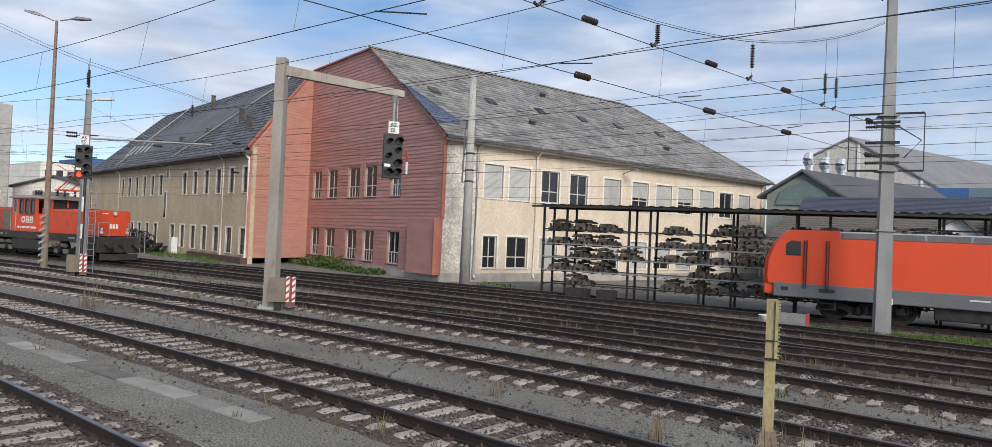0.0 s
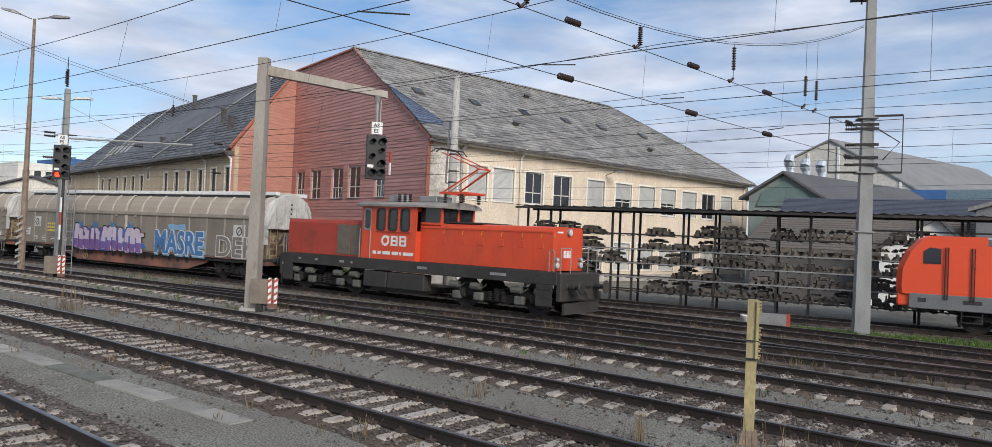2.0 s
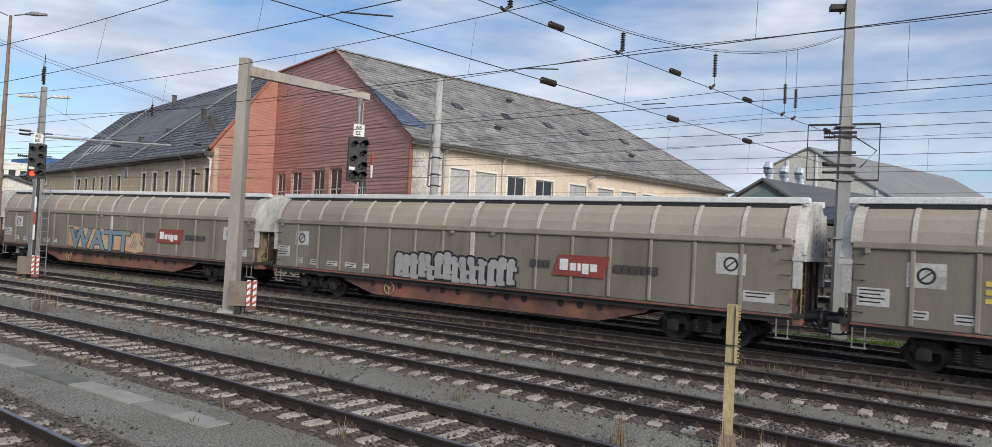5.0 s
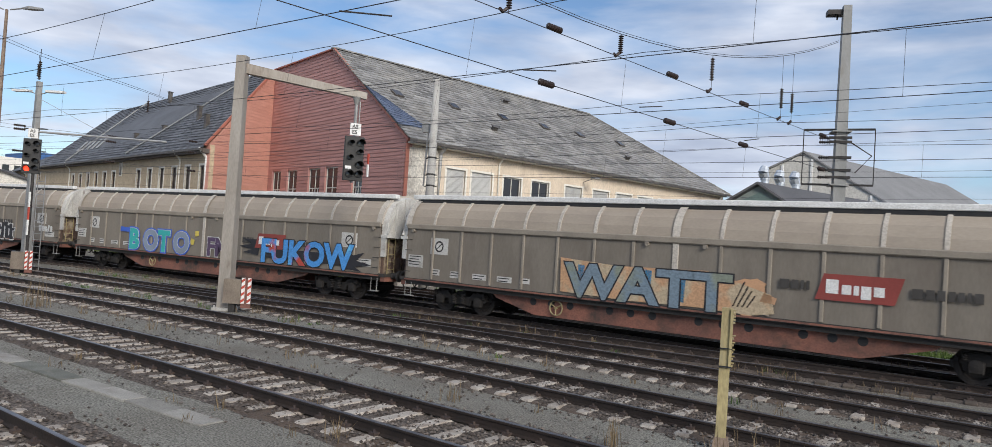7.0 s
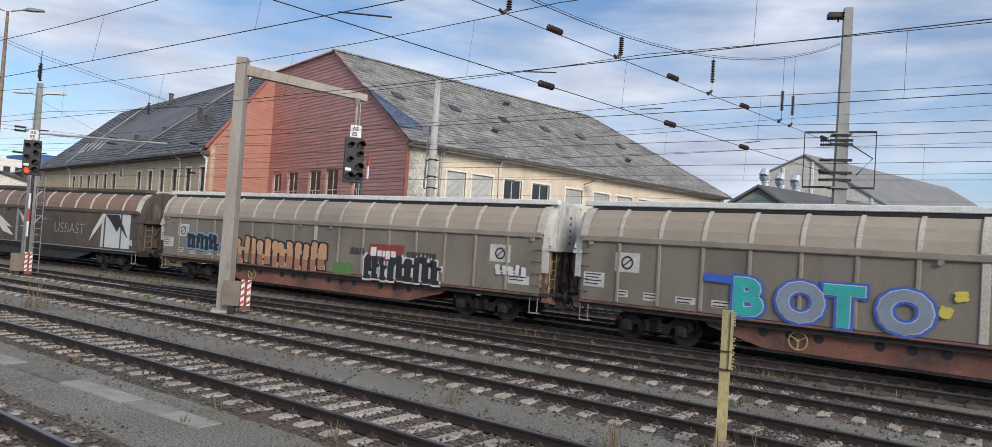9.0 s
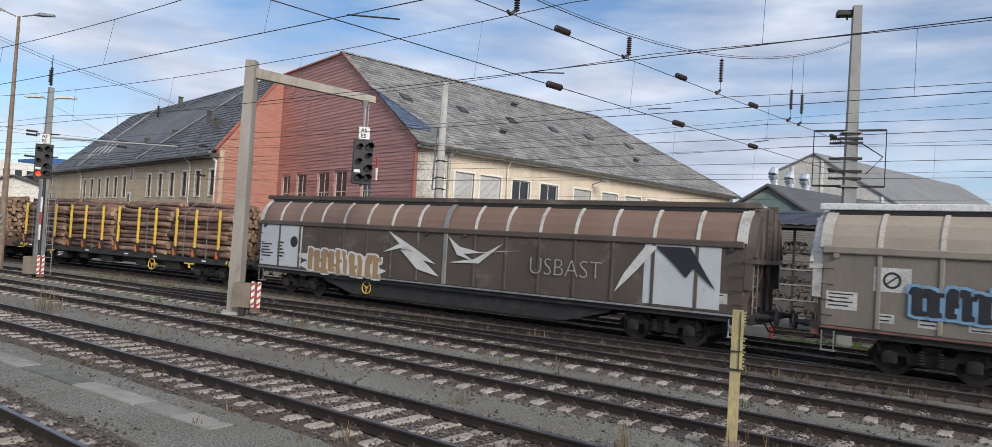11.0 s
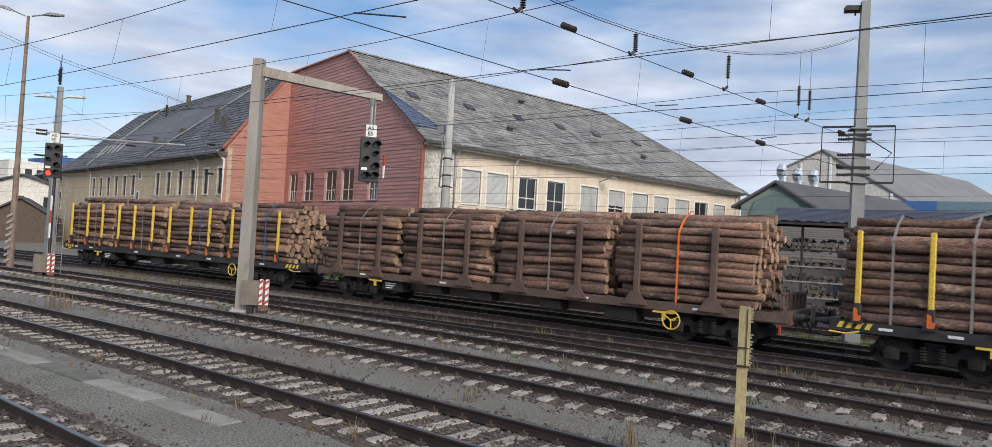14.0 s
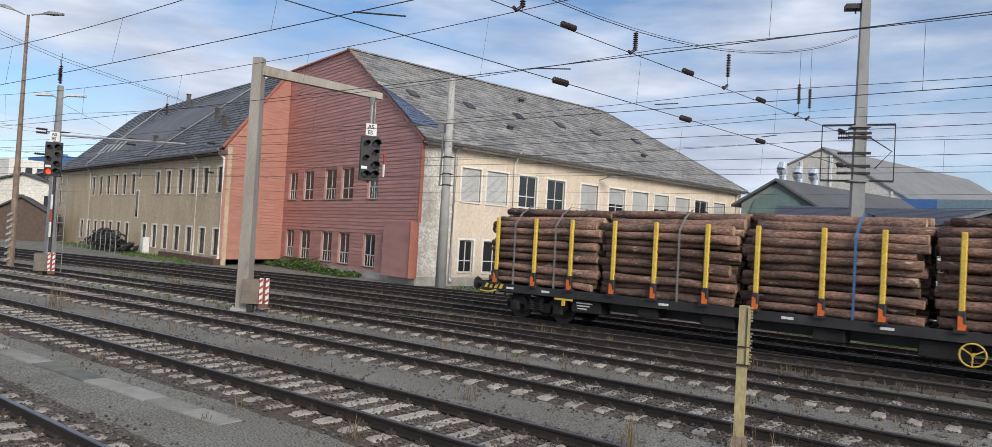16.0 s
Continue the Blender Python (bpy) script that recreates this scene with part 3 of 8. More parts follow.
# roofs: rows of overlapping slates on the slopes that are seen
def slate_slope(corners, rows, width, lift=0.06):
    """Slates laid in rows on the slope whose eave runs from corners[0] to corners[1] and whose top runs from corners[3] to corners[2]."""
    a, b, c, d = [Vector(p) for p in corners]
    nrm = (b - a).cross(d - a).normalized()
    if nrm.z < 0:
        nrm = -nrm
    s = Shape()
    s.add([a, b, c, d], [(0, 1, 2, 3)])
    rng = random.Random(7)
    for r in range(rows):
        t0, t1 = r / rows, min(1.0, (r + 1.25) / rows)
        p0, q0 = a.lerp(d, t0), b.lerp(c, t0)
        p1, q1 = a.lerp(d, t1), b.lerp(c, t1)
        n = max(1, round((q0 - p0).length / width))
        edges = [0.0] + [min(1.0, max(0.0, (i + (0.5 if r % 2 else 0.0)) / n)) for i in range(1, n)] + [1.0]
        for u, w in zip(edges, edges[1:]):
            g = 0.008 / max(1.0, (q0 - p0).length)
            h = lift + rng.uniform(-0.006, 0.012)
            s.add([p0.lerp(q0, u + g) + nrm * h, p0.lerp(q0, w - g) + nrm * h, p1.lerp(q1, w - g) + nrm * 0.012, p1.lerp(q1, u + g) + nrm * 0.012,
                   p0.lerp(q0, u + g), p0.lerp(q0, w - g)], [(0, 1, 2, 3), (4, 5, 1, 0)])
    return s


def up(p, z):
    return Vector((p[0], p[1], z))


OV = 0.55
eave_a = up(C0 - BX * OV - BY * 0.25, EAVE + 0.05)
eave_b = up(FAR_C - BX * OV + BY * OV, EAVE + 0.05)
ridge_a = up(C0 + BX * 9.65 - BY * 0.25, RIDGE + 0.12)
ridge_b = up(C0 + BX * 9.65 + BY * 26.6, RIDGE + 0.12)
part("roof", slate_slope([eave_a, eave_b, ridge_b, ridge_a], 30, 0.55), SLATE, building, "weathered grey slate roof")
hip = up(BACK_C + BY * OV + BX * OV, EAVE + 0.05)
part("roof", slate_slope([eave_b, hip, ridge_b, ridge_b], 20, 0.9), SLATE, building, "grey slate hip")
# darker new slates by the gable edge
nr = (eave_b - eave_a).cross(ridge_a - eave_a).normalized()
k0 = [eave_a.lerp(ridge_a, 0.13), eave_a.lerp(ridge_a, 0.13) + BY * 2.3, eave_a.lerp(ridge_a, 0.42) + BY * 0.75, eave_a.lerp(ridge_a, 0.56)]
part("roof_patch", slate_slope([p + nr * 0.05 for p in k0], 13, 0.5), BLUESLATE, building, "blue-grey newer slates")

side_top = up(C0 + BX * LEN_R, RIDGE)
lr0 = up(C0 + BX * LEN_R, RIDGE + 0.1) - LX * 0.12
le0 = up(L0 - LY * OV - LX * 0.12, EAVE - 0.3)
le1 = up(LEFT_E - LY * OV + LX * OV, EAVE - 0.3)
lr1 = up(L0 + LX * 40.0 + LY * LEN_S, RIDGE + 0.1)
part("roof", slate_slope([le1, le0, lr0, lr1], 26, 0.6), DARKSLATE, building, "dark grey slate roof")
lb1 = up(LEFT_B + LY * OV + LX * OV, EAVE - 0.3)
part("roof", slate_slope([lb1, le1, lr1, lr1], 18, 0.9), DARKSLATE, building, "dark slate hip")
s = Shape()
s.add([up(C0 + BX * 9.65, RIDGE + 0.1), side_top, up(BACK_C, EAVE), ridge_b], [(0, 1, 2, 3)])
s.add([lr0, lr1, lb1, up(LEFT_B0 + LY * OV, EAVE)], [(0, 1, 2, 3)])
s.add([up(C0 + BX * 9.65, RIDGE), up(C0 + BX * LEN_R, RIDGE), up(L0 + LY * 12.6, EAVE), up(C0 + BX * 9.65 + BY * 8, EAVE)], [(0, 1, 2, 3)])
part("roof", s, DARKSLATE, building, "plain back slopes of the roof")

# ---- details of the large building ----
RED_HOLES = [(red_x(b), red_x(a), 4.8, 6.95) for a, b, _ in red_up] + [(red_x(b), red_x(a), 0.5, 2.6) for a, b, _ in red_low]
PITCH = 0.236


def board_mesh(length, material):
    """A lapped board: thicker at its lower edge."""
    s = Shape()
    prof = [(0.0, 0.0), (-0.034, 0.004), (-0.034, 0.03), (-0.008, PITCH + 0.02), (0.0, PITCH + 0.02)]
    s.loft([[(x, y, z) for y, z in prof] for x in (0.0, length)])
    return s.mesh("board", material)


def clad(parent, m, length, z0, top_fn, holes, material, edge_fn):
    z = z0
    while z < RIDGE - 0.1:
        mid = z + PITCH / 2
        lo, hi = edge_fn(z + PITCH * 0.8)
        blocked = sorted((h[0] - 0.02, h[1] + 0.02) for h in holes if h[2] - 0.1 < mid < h[3] + 0.06)
        x = lo
        for a, b in blocked + [(hi, hi)]:
            if a - x > 0.15:
                part("board", board_mesh(a - x, material), material, parent, m=m @ Matrix.Translation((x, 0, z)))
            x = max(x, b)
        z += PITCH


clad(red_wall, m_red, LEN_R, 0.26, red_top, RED_HOLES, REDBOARD, lambda z: (0.0, LEN_R if z < EAVE else LEN_R - 9.65 * (z - EAVE - 0.1) / (RIDGE - EAVE - 0.1)))
pink_wall = [o for o in building.children if o.name.startswith("wall") and o.get("label", "").startswith("faded")][0]
clad(pink_wall, m_side, LEN_S, 0.22, None, [], PINKBOARD, lambda z: (0.0 if z < EAVE else LEN_S * (z - EAVE) / (RIDGE - EAVE), LEN_S - 0.03))

# box of boards at the foot of the corner, trims
part("corner_box", Shape().box(LEN_R - 3.0, LEN_R + 0.06, -0.5, -0.02, 0.2, 3.42, m_red), REDBOARD, building, "red clad boxed-in corner")
corner_box = building.children[-1]
for i in range(13):
    part("board", board_mesh(3.0, REDBOARD), REDBOARD, corner_box, m=m_red @ Matrix.Translation((LEN_R - 2.98, -0.5, 0.24 + i * PITCH)))
s = Shape().box(LEN_R - 0.02, LEN_R + 0.09, -0.1, 0.12, 3.42, EAVE + 0.1, m_red).box(LEN_R + 0.0, LEN_R + 0.1, -0.56, 0.0, 0.2, 3.42, m_red)
part("corner_trim", s, REDTRIM, building, "orange-red corner trim")
s = Shape()
g0, g1 = m_red @ Vector((LEN_R + 0.35, -0.12, EAVE + 0.0)), m_red @ Vector((LEN_R - 9.65, -0.12, RIDGE + 0.12))
s.bar(g0, g1, 0.14, 0.15)
s.bar(g1, m_red @ Vector((0.0, -0.08, RIDGE + 0.05)), 0.14, 0.1)
s.bar(up(L0 - LX * 0.08, EAVE - 0.1) - LY * 0.4, up(C0 + BX * LEN_R, RIDGE) + Vector((0.08, -0.06, 0.08)), 0.14, 0.15)
part("verge_board", s, REDTRIM, building, "orange-red verge boards")

# gutters, pipes, cornice
s = Shape()
s.bar(eave_a + Vector((0.12, 0, -0.1)), eave_b + Vector((0.12, 0, -0.1)), 0.16, 0.14)
part("gutter", s, GUTTER, building, "dark gutter")
s = Shape()
s.bar(up(C0, EAVE - 0.12) - BX * 0.3, up(FAR_C, EAVE - 0.12) - BX * 0.3, 0.55, 0.12)
part("eave_soffit", s, REVEAL, building)
s = Shape().bar(le0 + Vector((0, -0.1, -0.08)), le1 + Vector((0, -0.1, -0.08)), 0.16, 0.14)
part("gutter", s, GUTTER, building)
s = Shape().bar(up(L0, EAVE - 0.45) - LY * 0.25, up(LEFT_E, EAVE - 0.45) - LY * 0.25, 0.5, 0.3)
part("eave_soffit", s, mat("brown_soffit", (0.12, 0.10, 0.085), (0.09, 0.075, 0.065), 0.8), building)


def downpipe(m, x, top, foot=0.0, material=PIPE, r=0.07):
    s = Shape()
    pts = [(x, -0.62, top + 0.1), (x, -0.5, top - 0.12), (x, -0.12, top - 0.5), (x, -0.10, top - 0.7), (x, -0.10, foot + 0.35), (x, -0.2, foot + 0.1)]
    s.path([m @ Vector(p) for p in pts], r, 8)
    part("downpipe", s, material, building, "downpipe on brackets")


downpipe(m_cream, 2.4, EAVE, -0.1, PIPE, 0.11)
downpipe(m_cream, 7.2, EAVE, -0.1, REVEAL, 0.06)
downpipe(m_cream, LEN_C - 0.5, EAVE, -0.1, REVEAL, 0.07)
downpipe(m_left, LEN_L - 4.9, EAVE - 0.35, -0.1, REVEAL, 0.07)
downpipe(m_left, LEN_L - 0.25, EAVE - 0.35, -0.1, WHITE, 0.09)
downpipe(m_left, LEN_L - 33.5, EAVE - 0.35, -0.1, REVEAL, 0.07)
# tall narrow stair windows between the groups
for x, z0, z1 in ((LEN_L - 18.2, 6.4, 7.5), (LEN_L - 18.6, 2.9, 5.2)):
    s = Shape().box(x - 0.4, x + 0.4, -0.03, 0.02, z0 - 0.1, z1 + 0.1, m_left)
    part("window_surround", s, REVEAL, building)
    part("window_pane", Shape().box(x - 0.26, x + 0.26, -0.04, -0.028, z0, z1, m_left), PANE, building)
part("plinth", Shape().box(0.0, LEN_L * 0.25, -0.5, 0.0, -0.3, 0.22, m_left @ Matrix.Translation((LEN_L * 0.75, 0, 0))), mat("brown_plinth", (0.12, 0.07, 0.055), (0.09, 0.055, 0.045), 0.9), building, "low brown footing")
# ground step beside the cream wall, wall lamp
part("plinth", Shape().box(0.0, LEN_C, -0.05, 0.0, -0.3, 0.3, m_cream), PLINTH, building)
s = Shape().tube(m_cream @ Vector((15.6, 0, 7.35)), m_cream @ Vector((15.6, -1.0, 7.6)), 0.03, 6).box(15.3, 15.9, -1.3, -0.9, 7.55, 7.68, m_cream)
part("wall_lamp", s, GALV, building)

# roof lights, snow guards, vents, rods on the slopes
slope_m = Matrix((BY, (ridge_a - eave_a).normalized(), nr if nr.z > 0 else -nr)).transposed().to_4x4()
slope_m.translation = eave_a
slope_len = (ridge_a - eave_a).length
for d in (2.3, 7.05, 11.7, 16.1, 20.3, 25.6):
    v = slope_len * 0.515
    s = Shape().box(d - 0.35, d + 0.35, v - 0.4, v + 0.4, 0.02, 0.16, slope_m)
    sk = part("roof_light", s, GUTTER, building, "small dark roof hatch")
    part("pane", Shape().box(d - 0.27, d + 0.27, v - 0.32, v + 0.32, 0.15, 0.17, slope_m), PANE, sk)
for d, k in ((14.3, 0.79), (23.5, 0.27), (9.0, 0.3)):
    v = slope_len * k
    part("roof_vent", Shape().box(d - 0.2, d + 0.2, v - 0.12, v + 0.12, 0.02, 0.3, slope_m).box(d - 0.3, d + 0.3, v - 0.2, v + 0.2, 0.3, 0.34, slope_m), GUTTER, building)
guard = Shape().path([(-0.09, 0, 0.03), (-0.09, 0, 0.17), (0.09, 0, 0.17), (0.09, 0, 0.03)], 0.012, 5).mesh("snow_guard", GALV)
for r in range(3):
    for i in range(42):
        part("snow_guard", guard, GALV, building, m=slope_m @ Matrix.Translation((0.6 + i * 0.81 + (0.4 if r % 2 else 0), 0.5 + r * 0.75, 0.02)))
s = Shape()
ridge_n = 60
for i in range(ridge_n):
    a = ridge_a.lerp(ridge_b, i / ridge_n)
    b = ridge_a.lerp(ridge_b, (i + 1.08) / ridge_n)
    s.bar(a + Vector((0, 0, 0.05)), b + Vector((0, 0, 0.075)), 0.3, 0.09)
for i in range(40):
    a, b = ridge_b.lerp(eave_b, i / 40), ridge_b.lerp(eave_b, (i + 1.08) / 40)
    s.bar(a + Vector((0, 0, 0.06)), b + Vector((0, 0, 0.06)), 0.28, 0.09)
tagged(part("ridge_tiles", s, SLATE, building, "grey ridge caps"), kind="stuff")
# pale rods laid up the dark slope, small roof lights, chimneys
l_len = (lr0 - le0).length
lm = Matrix((-LX, (lr0 - le0).normalized(), (-LX).cross((lr0 - le0).normalized()))).transposed().to_4x4()
lm.translation = le0
for a, b in ((-16.0, -3.5), (-34.0, -26.5)):
    s = Shape().bar(lm @ Vector((a, 0.3, 0.12)), lm @ Vector((b, l_len * 0.98, 0.12)), 0.1, 0.1)
    part("roof_rod", s, PIPE, building, "pale lightning rod pipe")
for x, k, hgt in ((-6.5, 0.42, 1.0), (-3.2, 0.28, 0.9), (-20.0, 0.9, 0.8), (-12.6, 0.35, 0.3), (-18.5, 0.3, 0.3)):
    p = lm @ Vector((x, l_len * k, 0.0))
    part("roof_vent", Shape().box(p.x - 0.15, p.x + 0.15, p.y - 0.15, p.y + 0.15, p.z - 0.2, p.z + hgt).box(p.x - 0.2, p.x + 0.2, p.y - 0.2, p.y + 0.2, p.z + hgt, p.z + hgt + 0.06), GUTTER, building, "small chimney vent")
for i in range(5):
    s = Shape().box(-28.0 - i * 1.6, -27.5 - i * 1.6, l_len * 0.2, l_len * 0.36, 0.03, 0.1, lm)
    part("roof_light", s, PIPE, building, "narrow pale roof light")
for o in building.children:
    if o.name.startswith("roof") and len(o.data.polygons) > 200:
        tagged(o, kind="stuff")

# lower wing that continues the front
EXT0 = LEFT_E - LY * -0.35
m_ext = frame_on(EXT0 + LX * 16.0, -LX)
ext_holes = []
for i in range(4):
    x = 1.4 + i * 3.5
    ext_holes += [(x, x + 1.0, 0.6, 2.4), (x, x + 1.0, 3.6, 5.6), (x + 0.1, x + 0.9, 6.5, 7.3)]
s = Shape()
wall_with_holes(s, m_ext, 16.0, -0.3, lambda x: EAVE - 0.4, ext_holes)
annex = thing("annex", "ochre plastered annex joined to the long wing", "building")
part("wall", s.mesh("wall", OCHRE, weld=True), OCHRE, annex)
for h in ext_holes:
    add_window(annex, m_ext, *h, "dark")
s = Shape()
for a, b in ((EXT0 + LX * 16 + LY * 11, EXT0 + LX * 16), (EXT0 + LY * 11, EXT0 + LX * 16 + LY * 11)):
    wall_with_holes(s, frame_on(a, b - a), (b - a).length, -0.3, lambda x: EAVE - 0.4, [], 0.3)
part("wall", s.mesh("wall", OCHRE, weld=True), OCHRE, annex)
e0, e1 = up(EXT0 - LY * 0.5, EAVE - 0.4), up(EXT0 + LX * 16.4 - LY * 0.5, EAVE - 0.4)
part("roof", Shape().add([e0, e1, e1 + LY * 6 + Vector((4, 0, 4.0)), e0 + LY * 6 + Vector((0, 0, 4.0)), e1 + LY * 12, e0 + LY * 12], [(0, 1, 2, 3), (3, 2, 4, 5), (1, 4, 2)]), DARKSLATE, annex, "dark slate roof")

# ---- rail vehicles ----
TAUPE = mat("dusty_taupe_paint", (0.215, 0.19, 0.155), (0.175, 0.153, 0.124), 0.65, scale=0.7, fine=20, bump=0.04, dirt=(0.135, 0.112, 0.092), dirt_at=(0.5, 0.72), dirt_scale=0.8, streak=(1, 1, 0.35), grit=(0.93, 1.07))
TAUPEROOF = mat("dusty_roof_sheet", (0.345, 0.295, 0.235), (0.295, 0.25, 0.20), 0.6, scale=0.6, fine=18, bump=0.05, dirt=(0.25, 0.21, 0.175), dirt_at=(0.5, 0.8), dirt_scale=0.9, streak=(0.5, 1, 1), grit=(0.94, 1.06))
TAUPERIB = mat("pale_roof_rib", (0.50, 0.46, 0.40), (0.42, 0.38, 0.33), 0.6, scale=2, fine=20, bump=0.05)
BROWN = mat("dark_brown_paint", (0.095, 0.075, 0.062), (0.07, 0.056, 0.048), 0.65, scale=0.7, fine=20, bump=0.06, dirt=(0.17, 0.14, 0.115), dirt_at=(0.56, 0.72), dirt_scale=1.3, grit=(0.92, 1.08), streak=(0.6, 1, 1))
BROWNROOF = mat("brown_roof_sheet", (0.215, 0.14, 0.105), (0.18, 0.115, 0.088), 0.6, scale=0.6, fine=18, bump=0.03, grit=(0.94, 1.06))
SILLRED = mat("rust_red_sill", (0.27, 0.115, 0.08), (0.17, 0.08, 0.062), 0.75, scale=0.8, fine=20, bump=0.1, dirt=(0.07, 0.05, 0.042), dirt_at=(0.46, 0.66), dirt_scale=0.9)
BOGIEMAT = mat("grimy_bogie_steel", (0.026, 0.023, 0.021), (0.016, 0.0145, 0.014), 0.85, scale=2, fine=20, bump=0.2)
WHEELMAT = mat("grimy_wheel_steel", (0.04, 0.035, 0.032), (0.025, 0.022, 0.021), 0.7, metal=0.3, scale=2, fine=20, bump=0.1)
LOCORED = mat("locomotive_red", (0.62, 0.075, 0.028), (0.54, 0.065, 0.028), 0.42, scale=0.8, fine=20, bump=0.03, dirt=(0.33, 0.055, 0.03), dirt_at=(0.56, 0.82), dirt_scale=1.0, streak=(1, 1, 0.5), grit=(0.96, 1.04))
LOCODARKRED = mat("dull_locomotive_red", (0.40, 0.055, 0.032), (0.33, 0.048, 0.03), 0.6, scale=0.8, fine=20, bump=0.04, dirt=(0.22, 0.045, 0.03), dirt_at=(0.5, 0.75), dirt_scale=1.0, grit=(0.95, 1.05))
TRAFFICRED = mat("bright_engine_red", (0.78, 0.095, 0.035), (0.73, 0.09, 0.035), 0.35, scale=0.6, fine=20, bump=0.01, grit=(0.98, 1.02))
FRAMEGREY = mat("frame_grey", (0.044, 0.04, 0.037), (0.03, 0.028, 0.026), 0.7, scale=1.5, fine=20, bump=0.08)
SKIRT = mat("grey_skirt", (0.17, 0.175, 0.18), (0.14, 0.145, 0.15), 0.55, scale=1.2, fine=20, bump=0.04)
ROOFGREY = mat("pale_grey_roof", (0.36, 0.39, 0.42), (0.31, 0.33, 0.36), 0.5, scale=1.2, fine=20, bump=0.03)
CABROOF = mat("dusty_cab_roof", (0.27, 0.25, 0.23), (0.20, 0.185, 0.17), 0.7, scale=2, fine=20, bump=0.05)
CHASSIS = mat("black_chassis", (0.035, 0.034, 0.034), (0.025, 0.024, 0.024), 0.6, scale=2, fine=20, bump=0.06, dirt=(0.08, 0.07, 0.062), dirt_at=(0.55, 0.8))
CHASSISBROWN = mat("brown_chassis", (0.13, 0.085, 0.065), (0.095, 0.062, 0.05), 0.7, scale=2, fine=20, bump=0.06)
STAKEYELLOW = mat("yellow_stake", (0.72, 0.50, 0.075), (0.62, 0.42, 0.07), 0.45, scale=2, fine=20, bump=0.03)
STAKEORANGE = mat("orange_stake_foot", (0.72, 0.16, 0.03), (0.6, 0.13, 0.03), 0.5, scale=2, fine=20, bump=0.03)
BARK = mat("pine_bark", (0.225, 0.128, 0.092), (0.088, 0.059, 0.047), 0.9, grit=(0.45, 1.55), scale=2.6, fine=26, bump=0.9, vary=0.42, island=0.3, dirt=(0.36, 0.265, 0.20), dirt_at=(0.60, 0.66), dirt_scale=4.2, streak=(0.4, 1, 1))
CUTWOOD = mat("cut_wood", (0.38, 0.26, 0.17), (0.22, 0.145, 0.095), 0.8, scale=3, fine=30, bump=0.1, vary=0.25, island=0.3)
STRAPBLUE = mat("blue_strap", (0.05, 0.16, 0.34), (0.05, 0.13, 0.28), 0.6, scale=3, fine=30, bump=0)
STRAPORANGE = mat("orange_strap", (0.80, 0.17, 0.03), (0.7, 0.15, 0.03), 0.6, scale=3, fine=30, bump=0)
STRAPGREY = mat("grey_strap", (0.24, 0.22, 0.20), (0.2, 0.18, 0.17), 0.6, scale=3, fine=30, bump=0)
HEADLAMP = glass("headlamp_glass", (0.55, 0.55, 0.52), 0.12)
RIBWALL = mat("rubbed_wall_rib", (0.285, 0.25, 0.203), (0.225, 0.197, 0.16), 0.65, scale=1.5, fine=20, bump=0.03, grit=(0.93, 1.07))
ENDGRIME = mat("rusty_cream_grime", (0.36, 0.31, 0.235), (0.17, 0.105, 0.07), 0.8, scale=3.5, fine=24, bump=0.1, dirt=(0.07, 0.055, 0.045), dirt_at=(0.5, 0.62), dirt_scale=3.0)
PANELWHITE = mat("blue_white_panel", (0.50, 0.53, 0.55), (0.44, 0.465, 0.48), 0.6, scale=1.0, fine=20, bump=0.02, grit=(0.96, 1.04), dirt=(0.30, 0.27, 0.24), dirt_at=(0.6, 0.78), dirt_scale=1.6)
DUSTYWHITE = mat("dusty_white_paint", (0.56, 0.55, 0.52), (0.42, 0.41, 0.385), 0.6, scale=1.5, fine=20, bump=0.05, dirt=(0.25, 0.22, 0.19), dirt_at=(0.54, 0.75), dirt_scale=1.6)
PAINTS = {}


def paint(name, c):
    if name not in PAINTS:
        PAINTS[name] = mat(name, c, tuple(v * 0.86 for v in c), 0.6, scale=1.5, fine=18, bump=0.03, dirt=tuple(v * 0.55 + 0.05 for v in c), dirt_at=(0.55, 0.85), dirt_scale=1.6, grit=(0.93, 1.07))
    return PAINTS[name]


def arc_table(offset):
    table, s, x = [], 0.0, -330.0
    last = None
    while x <= 270.0:
        p = (x, track_y(x, offset))
        if last:
            s += math.hypot(p[0] - last[0], p[1] - last[1])
        table.append((s, x))
        last = p
        x += 0.5
    zero = next(a for a, x in table if x >= BEND_X)
    return np.array([(a - zero, x) for a, x in table])


TRAIN_Y = 21.75
ARC = arc_table(TRAIN_Y)


def train_gone(t):
    """Metres that the train has rolled since the start; it slows a little."""
    return 16.2 * t - 0.05 * t * t


def on_track(s, offset=TRAIN_Y, table=ARC):
    x = float(np.interp(s, table[:, 0], table[:, 1]))
    return pose(x, track_y(x, offset), 0, 0, 0, math.degrees(track_turn(x, offset)))


def letters(text, size, material, parent, m, depth=0.012, fat=0.0, name="graffiti", label="", wide=1.0):
    """Upright letters in the xz plane of m, facing -y."""
    cu = bpy.data.curves.new(name, "FONT")
    cu.body, cu.size, cu.extrude, cu.offset, cu.resolution_u = text, size, depth / 2, fat, 3
    tmp = bpy.data.objects.new(name, cu)
    me = bpy.data.meshes.new_from_object(tmp)
    bpy.data.objects.remove(tmp)
    me.materials.append(material)
    ob = new(name, me)
    ob.parent = parent
    ob.matrix_basis = m @ Matrix.Diagonal((wide, 1, 1, 1)) @ pose(0, -depth / 2, 0, 90, 0, 0)
    return tagged(ob, label)


WHEELS = []      # (wheelset, x, radius)


